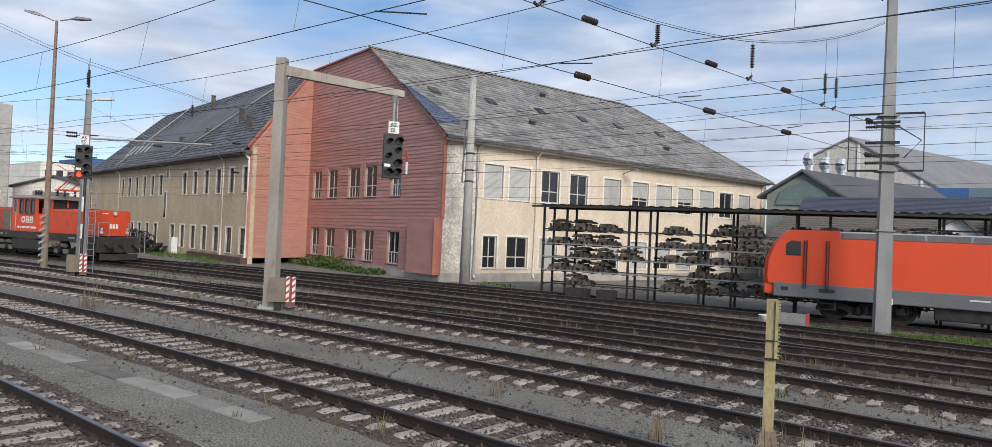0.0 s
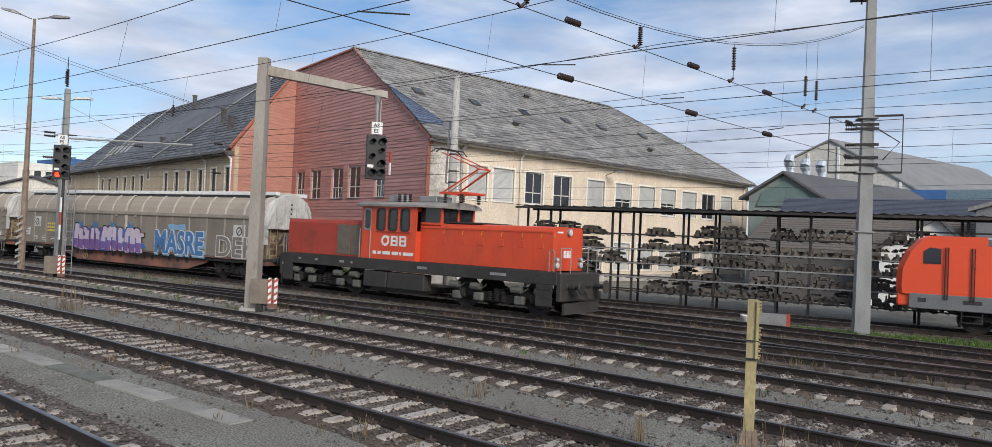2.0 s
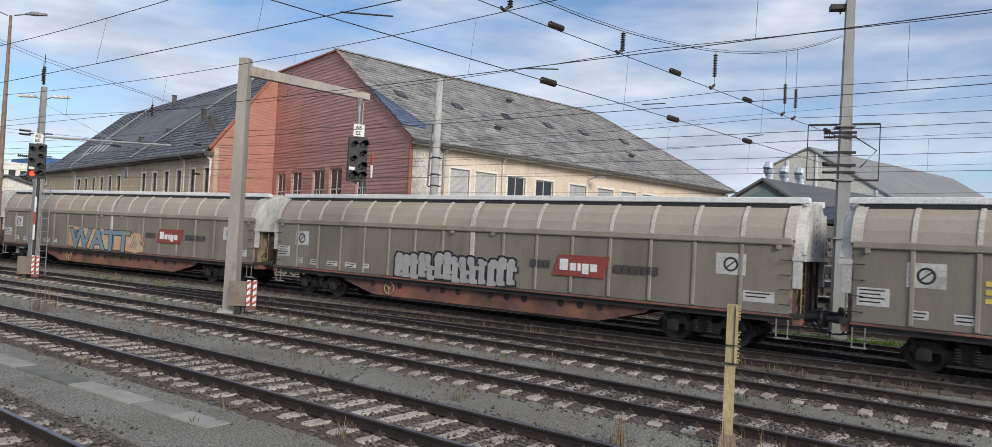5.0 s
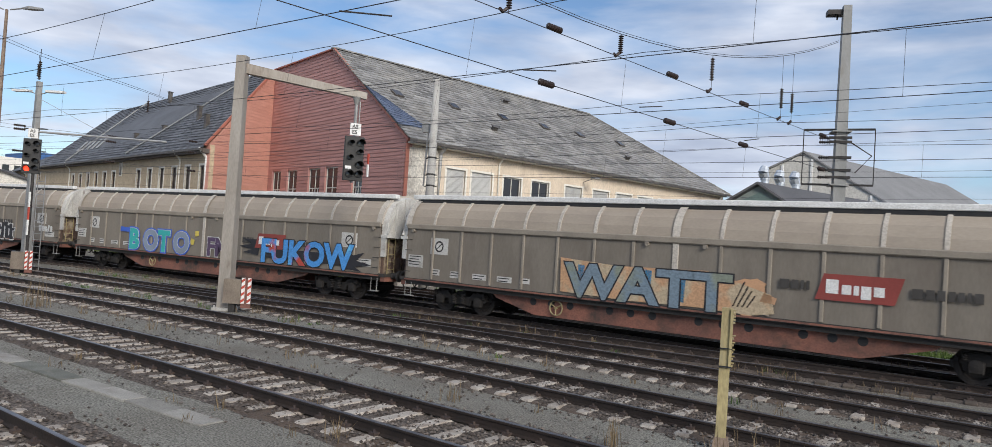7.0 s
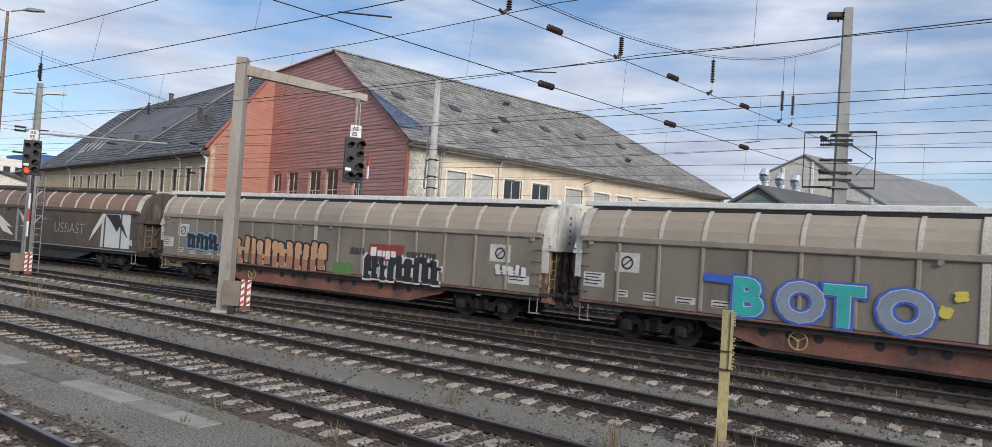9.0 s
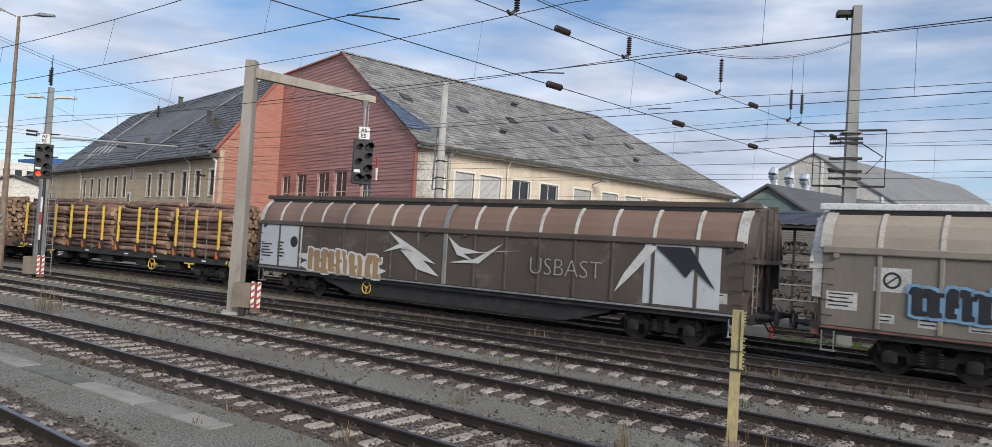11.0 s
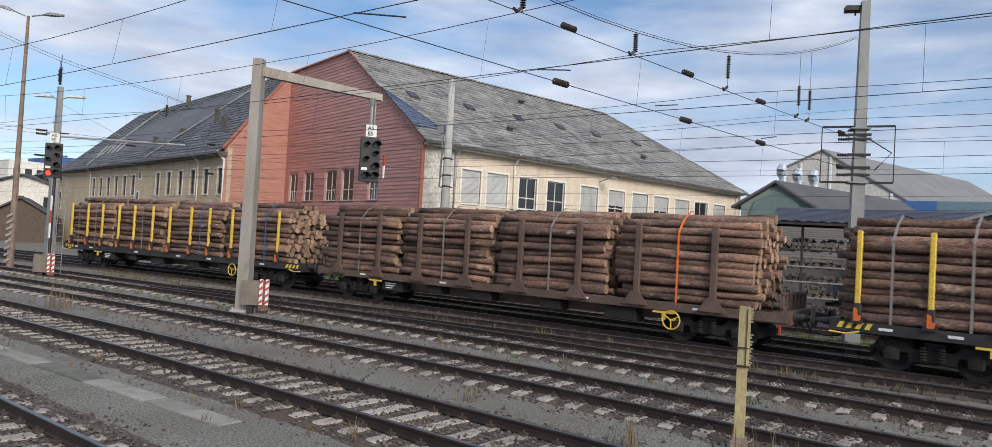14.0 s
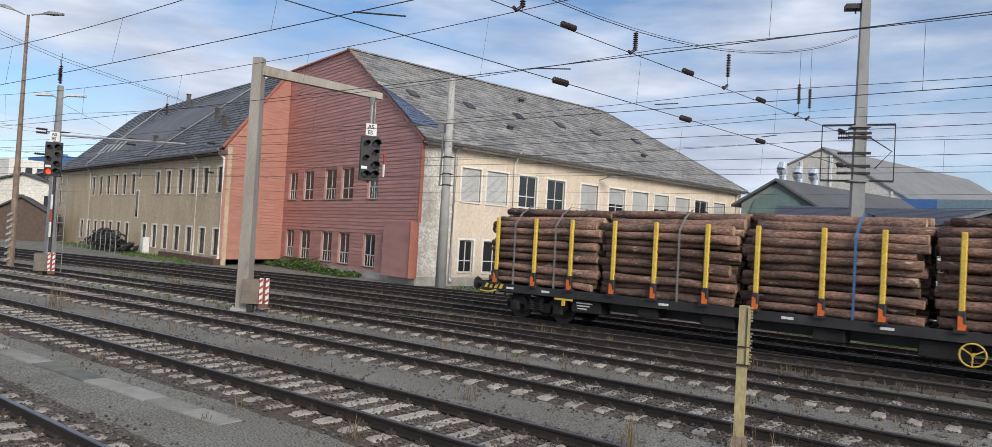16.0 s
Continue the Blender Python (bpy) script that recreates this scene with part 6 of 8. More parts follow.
h1 = part("front_hood", hood(0.4, 6.5, LOCORED), LOCORED, loco, "bright red long hood")
h2 = part("rear_hood", hood(-7.62, -2.6, LOCODARKRED), LOCODARKRED, loco, "dull red rear hood")
s = Shape()
for x in (1.3, 2.2, 3.1, 4.0, 4.9, 5.7):
    s.box(x - 0.012, x + 0.012, -1.03, -1.015, 1.62, 2.9)
    s.box(x + 0.2, x + 0.42, -1.035, -1.015, 2.3, 2.56, bevel=0.01)
s.box(0.5, 6.45, -1.045, -1.015, 2.86, 2.9)
part("hood_door", s, LOCORED, h1)
s = Shape()
for x in (1.35, 2.25, 3.15, 4.05, 4.95, 5.75, 6.3):
    s.prism([(0, 0), (0.05, 0.1), (0.02, 0.1), (0.07, 0.2), (0.03, 0.2), (-0.02, 0.08), (0.01, 0.08)], Matrix.Translation((x + 0.25, -1.032, 2.62)) @ pose(0, 0, 0, 90, 0, 0), 0.006)
part("warning_sign", s, paint("warning_orange", (0.7, 0.28, 0.04)), h1, "small lightning signs")
part("hood_cover", Shape().box(1.6, 3.4, -0.98, 0.98, 3.07, 3.14, bevel=0.02), BLACK, h1, "black top cover")
s = Shape()
for x in (-6.7, -5.6, -4.7):
    s.box(x - 0.012, x + 0.012, -1.03, -1.015, 1.62, 2.95)
    s.box(x + 0.1, x + 0.25, -1.035, -1.015, 2.45, 2.62, bevel=0.01)
part("hood_door", s, LOCODARKRED, h2)
s = Shape().box(-4.35, -3.55, -1.04, -1.01, 1.62, 2.88, bevel=0.01).box(-3.5, -2.75, -1.04, -1.01, 1.62, 2.88, bevel=0.01)
part("vent_panel", s, mat("grimy_grille", (0.17, 0.145, 0.11), (0.13, 0.11, 0.085), 0.7, scale=3, fine=60, bump=0.4), h2, "grimy brown grilles")
# cab with openings: a door and three windows on the side, a glazed end over the long hood
CAB_HOLES = [(-2.46, -2.06), (-1.74, -1.26), (-1.08, -0.60), (-0.42, 0.06)]
s = Shape().box(-2.6, 0.42, -1.3, -1.24, 1.5, 2.72).box(-2.6, 0.42, 1.24, 1.3, 1.5, 3.66).box(-2.6, -2.54, -1.24, 1.24, 1.5, 3.66)
s.box(0.36, 0.42, -1.24, 1.24, 1.5, 2.72).box(-2.6, 0.42, -1.3, -1.24, 3.56, 3.66).box(0.36, 0.42, -1.24, 1.24, 3.5, 3.66).box(0.36, 0.42, -0.05, 0.05, 2.7, 3.55)
for x0, x1 in zip([-2.6] + [b for _, b in CAB_HOLES], [a for a, _ in CAB_HOLES] + [0.42]):
    s.box(x0, x1, -1.3, -1.24, 2.72, 3.56)
s.box(1.4, 1.47, -1.02, -0.92, 2.9, 3.66).box(1.4, 1.47, 0.92, 1.02, 2.9, 3.66).box(1.4, 1.47, -0.05, 0.05, 2.9, 3.66).box(0.42, 1.47, -1.05, -1.0, 3.0, 3.08)
cab = part("cab", s, LOCORED, loco, "bright red driver's cab")
for x0, x1 in CAB_HOLES:
    part("cab_window", Shape().box(x0, x1, -1.275, -1.262, 2.72, 3.56), PANE, cab, "dark cab window")
for q in ((0.42, 1.4, -1.03, -1.015, 3.06, 3.64), (1.43, 1.445, -0.92, 0.92, 3.06, 3.64), (-1.6, 0.2, 1.262, 1.275, 2.72, 3.52)):
    part("cab_window", Shape().box(*q), PANE, cab, "dark cab window")


def rounded(x0, x1, z0, z1, r):
    """The outline of a rectangle with round corners."""
    pts = []
    for cx, cz, a0 in ((x1 - r, z1 - r, 0), (x0 + r, z1 - r, 90), (x0 + r, z0 + r, 180), (x1 - r, z0 + r, 270)):
        for k in range(4):
            t = radians(a0 + 30 * k)
            pts.append((cx + r * math.cos(t), cz + r * math.sin(t)))
    return pts


for i, (x0, x1) in enumerate(CAB_HOLES):
    outer = [(x, -1.315, z) for x, z in rounded(x0 - 0.02, x1 + 0.02, 2.68, 3.60, 0.14)]
    inner = [(x, -1.315, z) for x, z in rounded(x0 + 0.03, x1 - 0.03, 2.75, 3.53, 0.12)]
    s = Shape().loft([[(x, -1.25, z) for x, _, z in outer], outer, inner, [(x, -1.25, z) for x, _, z in inner]], cap=False)
    part("window_frame", s, BLACK if i else GALV, cab, "black rubber window frame" if i else "")
part("window_ledge", Shape().box(-1.75, 0.15, -1.34, -1.29, 2.64, 2.67), LOCODARKRED, cab)
prof = [(-1.42, 3.66), (-1.42, 3.74), (-1.1, 3.86), (0, 3.93), (1.1, 3.86), (1.42, 3.74), (1.42, 3.66)]
front = [(y * 0.78, z - 0.02) for y, z in prof]
s = Shape().loft([[(-2.85, y, z) for y, z in prof], [(0.5, y, z) for y, z in prof], [(1.75, y, z) for y, z in front]])
roof = part("cab_roof", s, CABROOF, loco, "dusty grey-brown cab roof")
for q in ((-1.9, -1.4, -0.5, 0.4, 3.9, 4.2), (-0.2, 0.7, -0.5, 0.5, 3.9, 4.15)):
    part("roof_box", Shape().box(*q, bevel=0.03), GALV, roof, "grey roof equipment box")
for x, y in ((-1.2, -0.6), (-0.9, -0.6), (-0.6, -0.6), (1.2, -0.55), (2.0, -0.55), (1.2, 0.55), (2.0, 0.55)):
    s = Shape()
    for k in range(4):
        z = 3.88 + k * 0.09
        s.lathe([(0.04, z), (0.09, z + 0.03), (0.09, z + 0.045), (0.04, z + 0.08)], Matrix.Translation((x, y, 0)), 10)
    part("insulator", s, INSUL, roof)
s = Shape().bar((0.9, -0.55, 4.27), (2.3, -0.55, 4.27), 0.07, 0.09).bar((0.9, 0.55, 4.27), (2.3, 0.55, 4.27), 0.07, 0.09).bar((0.95, -0.55, 4.27), (0.95, 0.55, 4.27), 0.07, 0.07).bar((2.25, -0.55, 4.27), (2.25, 0.55, 4.27), 0.07, 0.07)
for y in (-0.45, 0.45):
    s.tube((1.0, y, 4.32), (2.65, y * 0.8, 5.2), 0.035, 8)
    s.tube((2.65, y * 0.8, 5.2), (0.85, y, 5.88), 0.022, 6)
    s.tube((1.15, y * 0.6, 4.32), (2.5, y * 0.5, 5.12), 0.016, 6)
s.tube((2.65, -0.38, 5.2), (2.65, 0.38, 5.2), 0.028, 6)
pan = part("pantograph", s, LOCORED, loco, "raised red pantograph")
s = Shape()
for x in (0.72, 0.98):
    s.path([(x, -0.95, 5.85), (x, -0.7, 6.02), (x, 0.7, 6.02), (x, 0.95, 5.85)], 0.025, 6)
part("collector_strip", s, DARKSTEEL, pan)
# white mark and number shown as plain shapes
m = Matrix.Translation((-1.22, -1.304, 2.3)) @ pose(0, 0, 0, 90, 0, 0) @ Matrix.Diagonal((1.25, 1.2, 1, 1))
s = Shape()
s.loft([[(r * math.cos(2 * math.pi * i / 18), r * math.sin(2 * math.pi * i / 18), 0) for i in range(18)] for r in (0.1, 0.18)], m, cap=False)
s.box(-0.02, 0.18, 0.1, 0.16, 0, 0.004, m)
for k in (0.25, 0.62):
    s.box(k, k + 0.08, -0.17, 0.17, 0, 0.004, m).box(k + 0.08, k + 0.28, 0.11, 0.17, 0, 0.004, m).box(k + 0.08, k + 0.28, -0.03, 0.03, 0, 0.004, m).box(k + 0.08, k + 0.28, -0.17, -0.11, 0, 0.004, m).box(k + 0.22, k + 0.30, -0.15, 0.15, 0, 0.004, m)
part("operator_mark", s, WHITE, loco, "white operator mark")
s = Shape()
for a, b in ((-1.9, -1.7), (-1.62, -1.44), (-1.34, -0.92), (-0.82, -0.48), (-0.42, -0.32), (-0.22, 0.32)):
    s.box(a, b, -1.308, -1.302, 1.74, 1.87)
part("number_bar", s, WHITE, loco, "white bars in place of the number")
s = Shape()
for y in (-0.15, 0.05, 0.25):
    s.box(6.502, 6.508, y - 0.15, y, 2.0, 2.26)
part("operator_mark", s, WHITE, loco)
part("number_bar", Shape().box(6.502, 6.508, -0.75, -0.4, 2.86, 2.92), WHITE, loco)
for y, z, r in ((-0.82, 1.95, 0.07), (0.82, 1.95, 0.07), (-0.82, 1.75, 0.11), (0.82, 1.75, 0.11), (0.0, 2.9, 0.12)):
    s = Shape().lathe([(r * 0.6, -0.02), (r * 1.15, 0.0), (r * 1.15, 0.09), (r * 0.95, 0.1)], Matrix.Translation((6.5, y, z)) @ pose(0, 0, 0, 0, 90, 0), 14)
    hl = part("headlight", s, GALV, loco, "round headlight")
    part("lens", Shape().lathe([(r * 0.3, 0.0), (r * 0.95, 0.0), (r * 0.8, 0.02)], Matrix.Translation((6.6, y, z)) @ pose(0, 0, 0, 0, 90, 0), 14), HEADLAMP, hl)
for e in (-1, 1):
    end_x = 6.98 if e > 0 else -7.66
    step_x = end_x - e * 0.55
    s = Shape().box(end_x - 0.1, end_x + 0.1, -1.35, 1.35, 0.55, 1.5, bevel=0.03)
    part("headstock", s, FRAMEGREY, loco)
    buffers(loco, end_x + e * 0.07, e)
    s = Shape()
    for y in (-1.25, -0.6, 0.6, 1.25):
        s.tube((end_x, y, 1.5), (end_x, y, 2.35), 0.02, 6)
    s.tube((end_x, -1.25, 2.35), (end_x, -0.6, 2.35), 0.02, 6).tube((end_x, 0.6, 2.35), (end_x, 1.25, 2.35), 0.02, 6)
    s.path([((end_x - e * 0.38), -1.38, 1.3), ((end_x - e * 0.38), -1.38, 2.22), ((end_x - e * 0.28), -1.38, 2.3), ((end_x - e * 0.18), -1.38, 2.22), ((end_x - e * 0.18), -1.38, 1.0)], 0.022, 6)
    part("handrail", s, GALV, loco, "grey handrail")
    s = Shape()
    s.box(step_x - 0.32, step_x + 0.32, -1.4, -1.36, 0.35, 1.1)
    for z in (0.35, 0.62, 0.9):
        s.box(step_x - 0.3, step_x + 0.3, -1.4, -1.1, z, z + 0.03)
    s.box((end_x + e * 0.12) - 0.04, (end_x + e * 0.12) + 0.04, -1.2, 1.2, 0.12, 0.5)
    part("step", s, FRAMEGREY, loco)
    bogie(loco, e * 4.6 - 0.3, 3.2, 0.57, "loco")
    s = Shape()
    for dx in (-1.9, -0.9, 0.9, 1.9):
        s.tube((e * 4.6 - 0.3 + dx - 0.2, -1.22, 0.82), (e * 4.6 - 0.3 + dx + 0.22, -1.22, 0.82), 0.13, 10)
        s.box(e * 4.6 - 0.3 + dx - 0.1, e * 4.6 - 0.3 + dx + 0.3, -1.24, -1.05, 0.3, 0.6, bevel=0.04)
        s.path([(e * 4.6 - 0.3 + dx, -1.25, 0.95), (e * 4.6 - 0.3 + dx + 0.3, -1.28, 0.75), (e * 4.6 - 0.3 + dx + 0.5, -1.25, 0.9)], 0.02, 5)
    part("brake_cylinder", s, mat("grey_green_grime", (0.13, 0.135, 0.12), (0.08, 0.08, 0.072), 0.7, scale=2, fine=20, bump=0.1), loco)
s = Shape().box(-2.3, -1.0, -1.38, -0.9, 0.42, 1.05, bevel=0.03).box(-0.95, 1.0, -1.38, -0.9, 0.42, 1.05, bevel=0.03).box(-2.0, 0.8, -1.2, 1.2, 0.28, 0.5, bevel=0.03)
part("battery_box", s, FRAMEGREY, loco)
s = Shape()
for x in (-2.62, -2.02):
    s.tube((x, -1.36, 1.15), (x, -1.36, 2.75), 0.022, 6)
part("handrail", s, GALV, loco)
s = Shape().box(-2.56, -2.0, -1.312, -1.296, 1.56, 2.7)
part("cab_door", s, LOCORED, loco, "red cab door")

# ---- modern red locomotive rolling on the far track ----
engine = thing("locomotive", "bright red modern electric locomotive with a grey skirt", "locomotive")
engine.scale = (0.87, 0.87, 0.87)
nose = [(9.05, 1.45), (9.1, 1.75), (9.06, 2.5), (8.78, 3.2), (8.35, 3.7), (8.05, 3.86), (6.1, 3.86), (6.1, 3.5)]
side = [(-x, z) for x, z in nose] + nose[::-1]
s = Shape()
s.loft([[(x * (0.975 if abs(y) > 1.3 else 1.0), y, z) for x, z in side] for y in (-1.49, -1.2, 1.2, 1.49)])
part("body", s, TRAFFICRED, engine, "bright red body shell")
s = Shape().box(-8.6, 8.6, -1.505, 1.505, 0.88, 1.5, bevel=0.03)
part("skirt", s, SKIRT, engine, "grey lower skirt")
s = Shape().box(-9.05, -8.45, -1.4, 1.4, 0.95, 1.45, bevel=0.06).box(8.45, 9.05, -1.4, 1.4, 0.95, 1.45, bevel=0.06)
part("bumper", s, TRAFFICRED, engine)
s = Shape().box(-6.05, 6.05, -1.35, 1.35, 3.5, 3.84, bevel=0.05)
rf = part("roof", s, ROOFGREY, engine, "pale grey roof")
s = Shape()
for x in (-5.9, -4.3, -2.7, -1.1, 0.5, 2.1, 3.7):
    s.box(x, x + 1.5, -1.375, -1.345, 3.55, 3.78)
part("roof_grille", s, SKIRT, rf)
for x in (-4.8, -3.6, 3.6, 4.8):
    s = Shape()
    s.bar((x - 0.5, -0.5, 4.0), (x + 0.9, 0.5, 4.08), 0.1, 0.1).bar((x - 0.5, 0.5, 4.0), (x + 0.9, -0.5, 4.08), 0.1, 0.1)
    s.lathe([(0.08, 3.84), (0.12, 3.9), (0.08, 4.02)], Matrix.Translation((x, 0, 0)), 8)
    part("pantograph", s, DARKSTEEL, engine, "folded dark pantograph")
for e in (-1, 1):
    s = Shape().prism([(e * u, w) for u, w in ((8.12, 0.0), (7.5, 0.0), (7.5, 0.62), (7.9, 0.66), (8.12, 0.5))], Matrix.Translation((0, -1.492, 2.72)) @ pose(0, 0, 0, 90, 0, 0), 0.012)
    part("cab_window", s, PANE, engine, "dark side window")
    s = Shape()
    for x in (7.3, 6.4):
        s.tube((e * x - 0.05, -1.54, 1.3), (e * x - 0.05, -1.54, 3.4), 0.02, 6).tube((e * x + 0.05, -1.54, 1.3), (e * x + 0.05, -1.54, 3.4), 0.02, 6)
    part("handrail", s, DARKSTEEL, engine)
    part("cab_door", Shape().box(e * 6.85 - 0.38, e * 6.85 + 0.38, -1.503, -1.485, 1.55, 3.45, bevel=0.006), TRAFFICRED, engine)
    s = Shape()
    for z in (0.42, 0.68, 0.95):
        s.box(e * 6.4 - 0.35, e * 6.4 + 0.35, -1.5, -1.25, z, z + 0.035)
    s.box(e * 6.4 - 0.37, e * 6.4 - 0.33, -1.5, -1.46, 0.4, 1.1).box(e * 6.4 + 0.33, e * 6.4 + 0.37, -1.5, -1.46, 0.4, 1.1)
    s.box(e * 6.4 - 0.32, e * 6.4 + 0.32, -1.512, -1.5, 1.16, 1.32)
    s.box(e * 8.1 - 0.18, e * 8.1 + 0.12, -1.512, -1.5, 1.15, 1.32)
    part("step", s, DARKSTEEL, engine)
    part("windscreen", Shape().bar((e * 9.0, 0, 2.75), (e * 8.6, 0, 3.45), 2.3, 0.05), PANE, engine)
    buffers(engine, e * 8.9, e)
    bogie(engine, e * 4.9, 2.6, 0.6, "loco")
s = Shape().box(-2.4, 2.4, -1.3, 1.3, 0.35, 1.0, bevel=0.05)
part("transformer_box", s, DARKSTEEL, engine)
s = Shape()
m = Matrix.Translation((0.2, -1.505, 2.35)) @ pose(0, 0, 0, 90, 0, 0)
s.box(-0.42, 0.42, -0.3, 0.3, 0, 0.006, m)
part("operator_mark", s, WHITE, engine, "white square operator mark")
part("number_bar", Shape().box(-1.2, -0.5, -1.512, -1.503, 1.24, 1.3), WHITE, engine)

# ---- masts, signals, lamps ----
def ribbed(s, a, b, r, n=9):
    """An insulator: a string of sheds between two points."""
    a, b = Vector(a), Vector(b)
    q = (b - a).to_track_quat("Z", "Y").to_matrix().to_4x4()
    q.translation = a
    L = (b - a).length
    prof = [(r * 0.35, 0)]
    for i in range(n):
        z = L * (i + 0.2) / n
        prof += [(r * 0.5, z), (r, z + L * 0.25 / n), (r, z + L * 0.4 / n), (r * 0.5, z + L * 0.6 / n)]
    prof.append((r * 0.35, L))
    s.lathe(prof, q, 10)


# gantry mast with the hanging signal
MX, MY = -21.9, 14.4
gantry = thing("signal_gantry", "weathered tan steel gantry mast with a cantilever arm", "signal gantry")
turn = pose(MX, MY, 0, 0, 0, 32)
s = Shape().loft([[(x * w, y * w, z) for x, y in ((-0.19, -0.19), (0.19, -0.19), (0.19, 0.19), (-0.19, 0.19))] for z, w in ((-0.3, 1.1), (2.0, 1.02), (8.4, 0.86))], turn)
part("mast", s, TANSTEEL, gantry, "tapered tan steel box mast")
s = Shape().box(-0.32, 0.32, -0.32, 0.32, -0.3, -0.12, turn)
for dx in (-0.26, 0.26):
    for dy in (-0.26, 0.26):
        s.tube(turn @ Vector((dx, dy, -0.12)), turn @ Vector((dx, dy, -0.05)), 0.03, 6)
part("base_plate", s, CONCRETE, gantry)
SX, SY = -20.45, 18.3
a, b = Vector((MX, MY, 8.0)), Vector((SX, SY, 7.78))
d = (b - a).normalized()
s = Shape()
for w0, w1, h0, h1 in ((0.26, 0.22, 0.34, 0.24),):
    side_v = d.cross(Vector((0, 0, 1))).normalized()
    loops = []
    for p, w, h in ((a, w0, h0), (b + d * 0.35, w1, h1)):
        loops.append([p + side_v * (u * w / 2) + Vector((0, 0, v * h / 2)) for u, v in ((-1, -1), (1, -1), (1, 1), (-1, 1))])
    s.loft(loops)
part("cantilever_arm", s, TANSTEEL, gantry, "tan steel cantilever arm")
s = Shape().tube((SX, SY, 7.68), (SX, SY, 7.4), 0.16, 8, 0.07).tube((SX, SY, 7.4), (SX, SY, 4.5), 0.06, 8).tube((SX + 0.14, SY + 0.05, 7.5), (SX + 0.14, SY + 0.05, 4.6), 0.025, 6)
part("hanger", s, GALV, gantry, "grey hanging tube")


def signal_head(parent, m, lit):
    """A tall black colour-light head with round hooded lamps and a white board above."""
    h = part("signal_head", Shape().box(-0.36, 0.36, -0.06, 0.06, 0.0, 1.62, bevel=0.02), BLACK, parent, "black signal screen", m=m)
    for i, (x, z, big) in enumerate(((-0.16, 1.36, 0), (0.2, 1.38, 1), (0.18, 1.05, 0), (-0.17, 0.83, 0), (0.18, 0.58, 1), (0.18, 0.24, 1), (-0.15, 0.22, 1))):
        r = 0.12 if big else 0.085
        c = pose(x, -0.06, z, 90, 0, 0)
        on = lit and i == 6
        lp = part("lamp", Shape().lathe([(r, 0.0), (r * 1.05, 0.01), (r * 0.9, 0.02), (0.02, 0.025)], c, 14), REDLAMP if on else PANE, h, "red glowing lamp" if on else "")
        hood_s = Shape()
        arc_pts = [(math.cos(t), math.sin(t)) for t in [math.pi * (-0.05 + 1.1 * k / 10) for k in range(11)]]
        hood_s.loft([[(r * 1.15 * u, r * 1.15 * v, zz) for u, v in arc_pts] for zz in (0.0, 0.28)], c, cap=False, closed=False)
        hood_s.loft([[(r * 1.05 * u, r * 1.05 * v, zz) for u, v in arc_pts] for zz in (0.0, 0.28)], c, cap=False, closed=False)
        part("hood", hood_s, BLACK, h)
    part("number_plate", Shape().box(-0.3, -0.08, -0.075, -0.06, 0.42, 0.53), WHITE, h)
    bd = part("board", Shape().box(-0.2, 0.2, -0.05, -0.02, 1.66, 2.1), WHITE, h, "white board with dark letters")
    for k, text in enumerate(("AS", "ES")):
        letters(text, 0.2, BLACK, bd, Matrix.Translation((-0.13, -0.053, 1.91 - k * 0.2)), 0.006, 0.004, "lettering")
    return h


hung = thing("railway_signal", "black hanging railway signal with unlit and red lamps", "railway signal", "railway signals")
signal_head(hung, pose(SX + 0.25, SY - 0.2, 4.55, 0, 0, 62), False)
part("striped_edge", Shape().box(-0.03, 0.03, -0.03, 0.03, 0.0, 0.45, pose(SX + 0.52, SY + 0.28, 4.75)), WHITE, hung)
part("striped_edge", Shape().box(-0.03, 0.03, -0.03, 0.03, 0.0, 0.4, pose(SX + 0.52, SY + 0.28, 5.2)), REDPAINT, hung)


RUSTRED = mat("rust_red_plate", (0.20, 0.085, 0.065), (0.15, 0.07, 0.055), 0.8)


CABINETBROWN = mat("brown_cabinet_paint", (0.20, 0.165, 0.13), (0.14, 0.112, 0.088), 0.65, scale=2, fine=24, bump=0.08)


def striped_box(m, label):
    """A relay box on feet with red and white warning boards."""
    t = thing("relay_box", label, "relay box", "relay boxes")
    part("cabinet", Shape().box(-0.28, 0.28, -0.17, 0.17, 0.18, 0.98, m, 0), CABINETBROWN, t, "brown steel cabinet")
    s = Shape().box(-0.1, 0.1, -0.1, 0.1, -0.3, 0.18, m)
    part("foot", s, DARKSTEEL, t)
    for x in (0.36, 0.56):
        bd = part("warning_board", Shape().box(x - 0.055, x + 0.055, -0.2, -0.17, 0.2, 1.05, m), WHITE, t, "red and white striped board")
        s = Shape()
        for k in range(4):
            z = 0.22 + k * 0.22
            s.prism([(-0.055, z), (0.055, z + 0.08), (0.055, z + 0.17), (-0.055, z + 0.09)], m @ pose(x, -0.202, 0, 90, 0, 0), 0.004)
        part("stripe", s, REDPAINT, bd)
    part("plate", Shape().box(0.30, 0.62, -0.168, -0.14, 0.05, 1.02, m), RUSTRED, t)
    return t


striped_box(pose(MX + 0.55, MY - 0.1, -0.1, 0, 0, 42), "tan relay box with striped boards beside the gantry mast")

